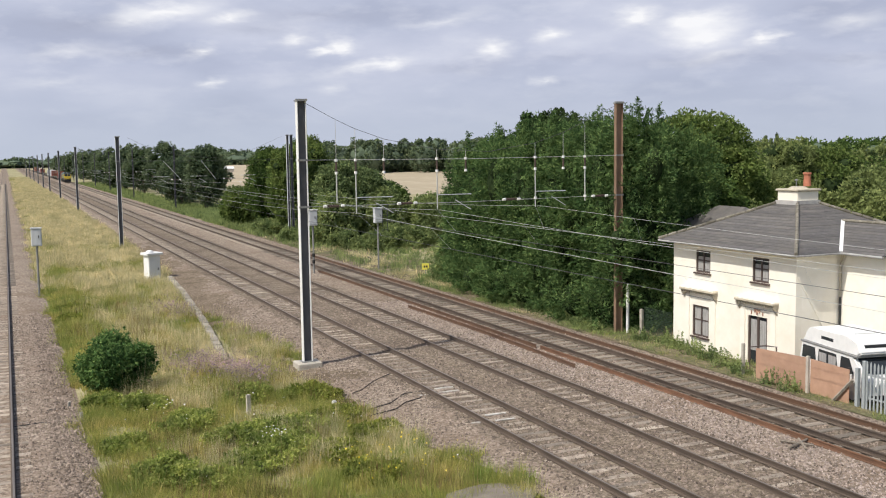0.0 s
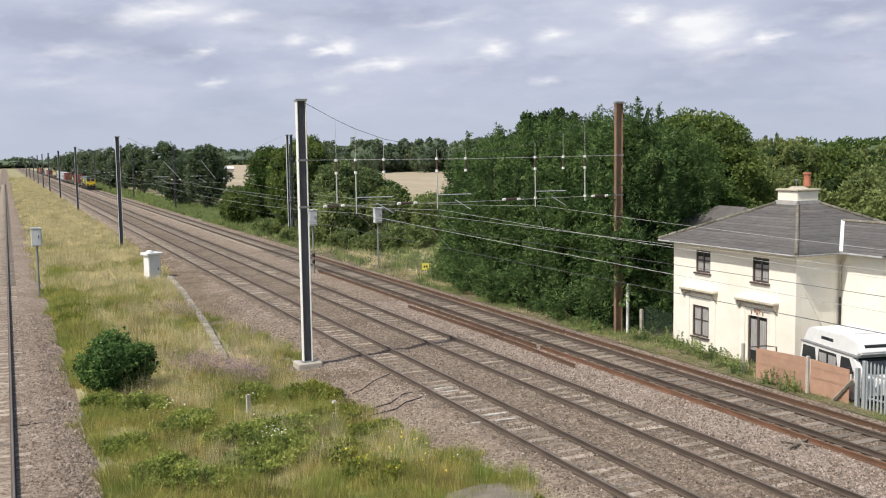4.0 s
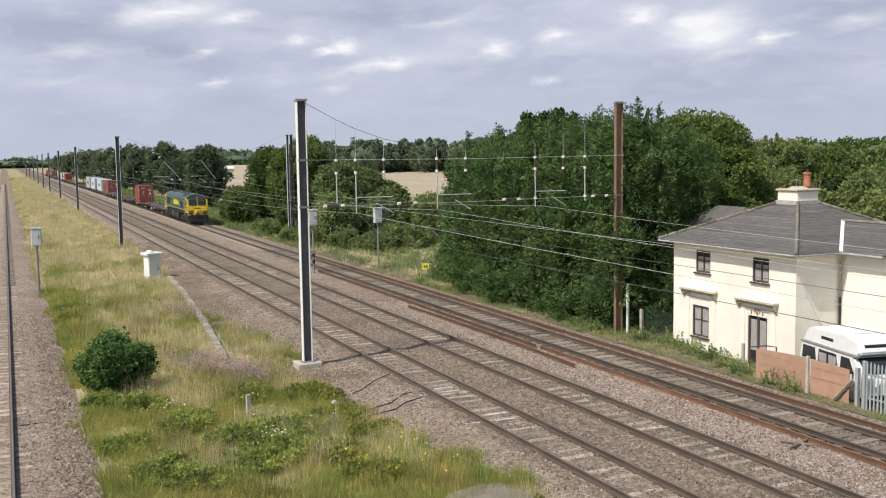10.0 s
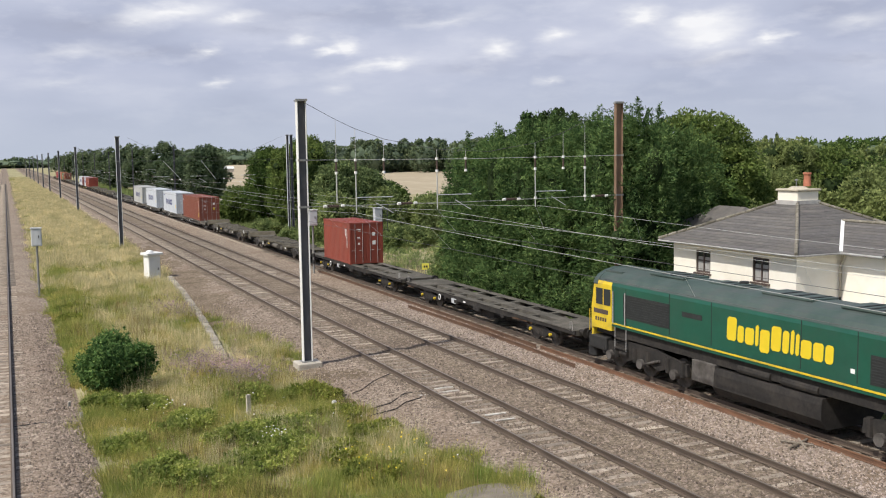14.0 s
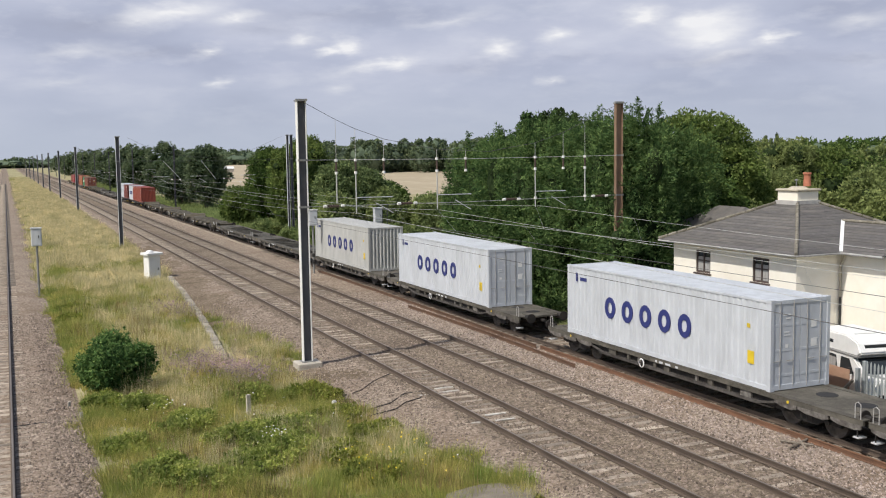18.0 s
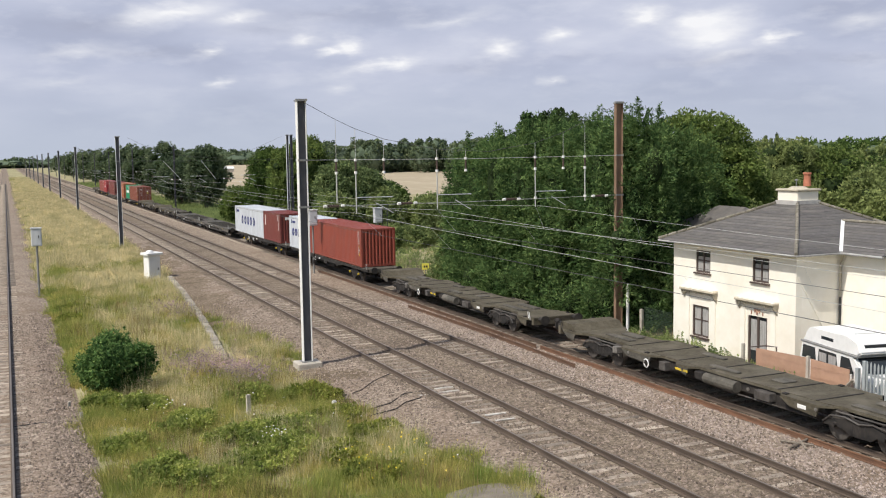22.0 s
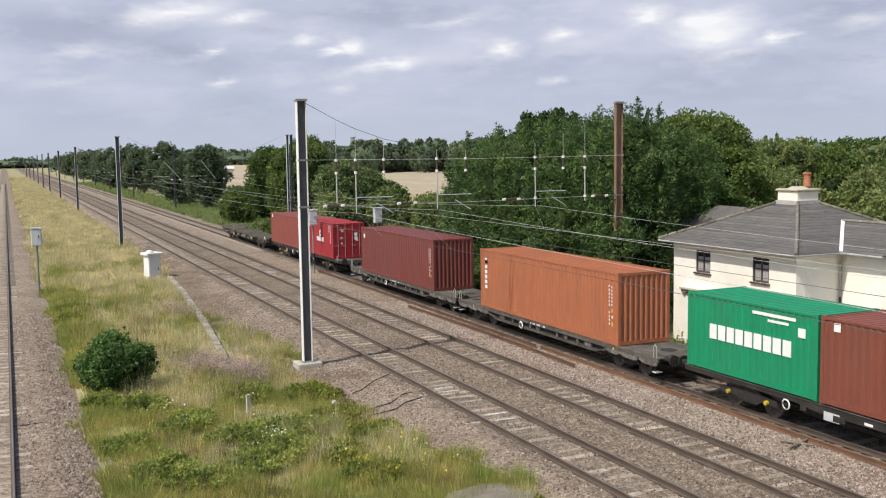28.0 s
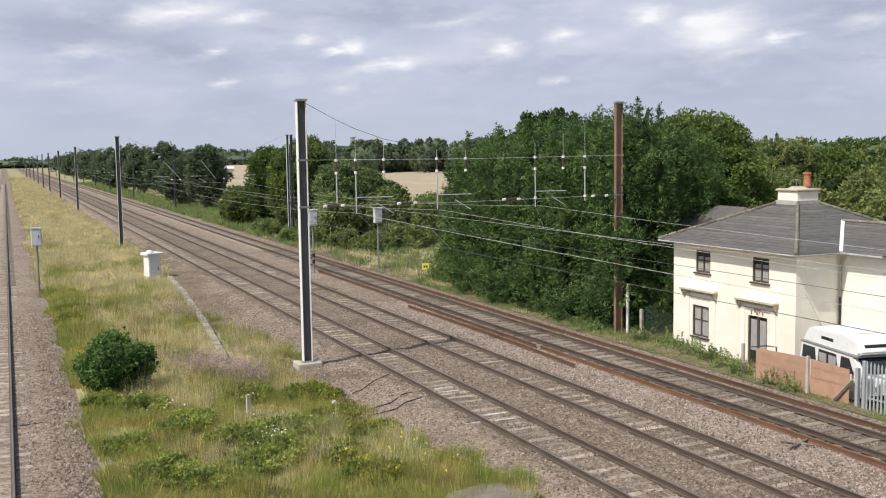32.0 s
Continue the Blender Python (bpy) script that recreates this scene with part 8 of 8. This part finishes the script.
def train():
    """All vehicles and loads, with the distance of each one's front behind the locomotive's nose."""
    out = [(locomotive(), 0.0, 0.0)]
    a, b, c = wagon_a(), wagon_b(), wagon_c()
    a_at, b_at, c_at = (22.0, 42.0, 282.0, 302.6, 405.0, 463.8), (106.0, 123.7, 143.9, 161.9, 181.0, 198.75, 326.6, 344.4, 425.7, 443.5), (63.2, 84.75, 217.2, 237.4, 259.6, 363.2, 384.2, 485.4)
    for proto, places in ((a, a_at), (b, b_at), (c, c_at)):
        for i, s in enumerate(places):
            out.append((proto if i == 0 else copy_thing(proto, pose(0, 0, 0)), s, 0.0))
    FL, BL = 1.03, 0.92
    L20, L40, STD, HC = 6.058, 12.192, 2.591, 2.896
    small = [(0.9, 1.9, 0.08, 0.5, "plainwhite"), (0.6, 1.1, 0.06, 1.3, "plainwhite")]
    side40 = [(0.60, 0.78 + 0.15 * i, 0.055, 0.09, "plainwhite") for i in range(11) if i != 4] + [(0.42, 1.55 + 0.14 * i, 0.05, 0.08, "plainwhite") for i in range(6)] + [(0.40, 1.30, 0.07, 0.13, "yellow"), (0.38, 1.06, 0.08, 0.10, "plainwhite"), (0.36, 0.74, 0.12, 0.16, "yellow"), (11.45, 2.2, 0.25, 0.25, "plainwhite")]
    loads = []

    def load(s, z, *args, **kw):
        o = container(*args, **kw)
        loads.append((o, s, z))
        return o
    load(51.6, FL, "red", L20, HC, "red twenty-foot shipping container with closed doors", "doors", True, small)
    load(109.5, BL, "brown", L40, HC, "rust-red forty-foot shipping container with doors ahead", "doors", True, side40 + [(0.62, 0.42, 0.34, 0.45, "yellow")])
    for i, s in enumerate((127.4, 147.1, 164.75)):
        k = load(s, BL, "oldgrey" if i == 2 else "paleg", L40, HC, "weathered grey forty-foot shipping container with blue lettering shapes" if i == 2 else "pale grey forty-foot shipping container with blue lettering shapes", "plain" if i == 2 else "doors", True, [(10.7, 2.3, 0.5, 0.14, "blue"), (11.4, 2.25, 0.12, 0.35, "blue"), (0.75, 0.75, 0.30, 0.42, "yellow"), (0.95, 1.9, 0.14, 0.14, "yellow")])
        ring_marks(k, (4.3, 4.25, 3.6)[i], 1.45, 0.86, 5, (1.17, 1.15, 1.25)[i], "blue")
    load(283.2, 1.06, "red", L40, STD, "red forty-foot shipping container with a yellow warning mark", "plain", True, side40)
    k = load(295.47, 1.06, "paleg", L20, STD, "white twenty-foot shipping container with blue lettering shapes", "plain", True, [(4.2, 2.05, 0.8, 0.18, "blue"), (5.3, 2.0, 0.12, 0.35, "blue")])
    ring_marks(k, 1.55, 1.32, 0.66, 5, 0.83, "blue")
    k = load(304.55, 1.06, "deepred", L20, STD, "dark red twenty-foot shipping container with white marks", "plain", True, small)
    bar_marks(k, 5.2, 1.35, 0.9, 1, 0.25, "plainwhite")
    bm = bmesh.new()
    rims = [[bm.verts.new((r * math.cos(q * 0.3927), r * math.sin(q * 0.3927), z)) for q in range(16)] for r, z in ((0.15, 0.0), (0.26, 0.0), (0.26, 0.01), (0.15, 0.01))]
    for u, v in zip(rims, rims[1:] + rims[:1]):
        for q in range(16):
            bm.faces.new((u[q], u[(q + 1) % 16], v[(q + 1) % 16], v[q]))
    part("painted_shape", bm, M["plainwhite"], k, "white painted ring on the end").matrix_basis = pose(0.0, 0.016, 1.55, 90, 0, 0)
    for q in range(3):
        pbox("painted_shape", -0.75 + 0.2 * q, -0.62 + 0.2 * q, 0.006, 0.016, 2.02, 2.26, M["plainwhite"], k)
    ring = load(310.7, 1.06, "paleg", L40, STD, "white forty-foot shipping container with blue lettering shapes", "plain", True, [(10.3, 2.02, 0.9, 0.22, "blue"), (11.45, 1.95, 0.12, 0.4, "blue"), (11.3, 1.9, 0.4, 0.05, "blue")])
    ring_marks(ring, 3.85, 1.32, 0.86, 5, 1.225, "blue")
    load(405.65, 1.06, "brown", L40, STD, "brown forty-foot shipping container with doors ahead", "doors", True, side40)
    k = load(417.95, 1.06, "evergreen", L20, STD, "bright green twenty-foot shipping container with white lettering shapes", "plain", True, [(0.5, 1.8, 0.3, 0.28, "plainwhite"), (0.9, 2.25, 1.9, 0.10, "plainwhite"), (1.2, 2.08, 0.9, 0.08, "plainwhite")])
    bar_marks(k, 1.08, 1.12, 0.50, 9, 0.43, "plainwhite", 0.82)
    load(428.3, BL, "orange", L40, HC, "orange-brown forty-foot shipping container with a tall white mark", "plain", True, side40 + [(11.45, 0.95 + 0.25 * q, 0.24, 0.17, "plainwhite") for q in range(6)])
    load(446.45, BL, "maroon", L40, HC, "maroon forty-foot shipping container with small white marks", "plain", True, side40)
    k = load(464.95, 1.06, "bright", L20, STD, "bright red twenty-foot shipping container with doors ahead", "doors", True, small)
    bar_marks(k, 2.36, 1.10, 0.32, 8, 0.225, "plainwhite")
    ring_marks(k, 3.2, 1.70, 0.52, 1, 1, "plainwhite")
    load(471.05, 1.06, "rose", L40, STD, "dull red forty-foot shipping container", "plain", True, side40)
    return out + loads


TRAIN = train()


def motions():
    # the train runs past at a steady speed
    for ob, s, z in TRAIN:
        walk(ob, [(0.0, pose(22.8, 422.75 + s, z)), (16.0, pose(22.8, 422.75 - 29.25 * 16 + s, z)), (32.0, pose(22.8, 422.75 - 29.25 * 32 + s, z))])
    # the clouds drift slowly
    walk(backdrop, [(0.0, pose(0, 0, 8.46)), (16.0, pose(0, 0, 8.46, 0, 0, -0.33)), (32.0, pose(0, 0, 8.46, 0, 0, -0.66))])


motions()
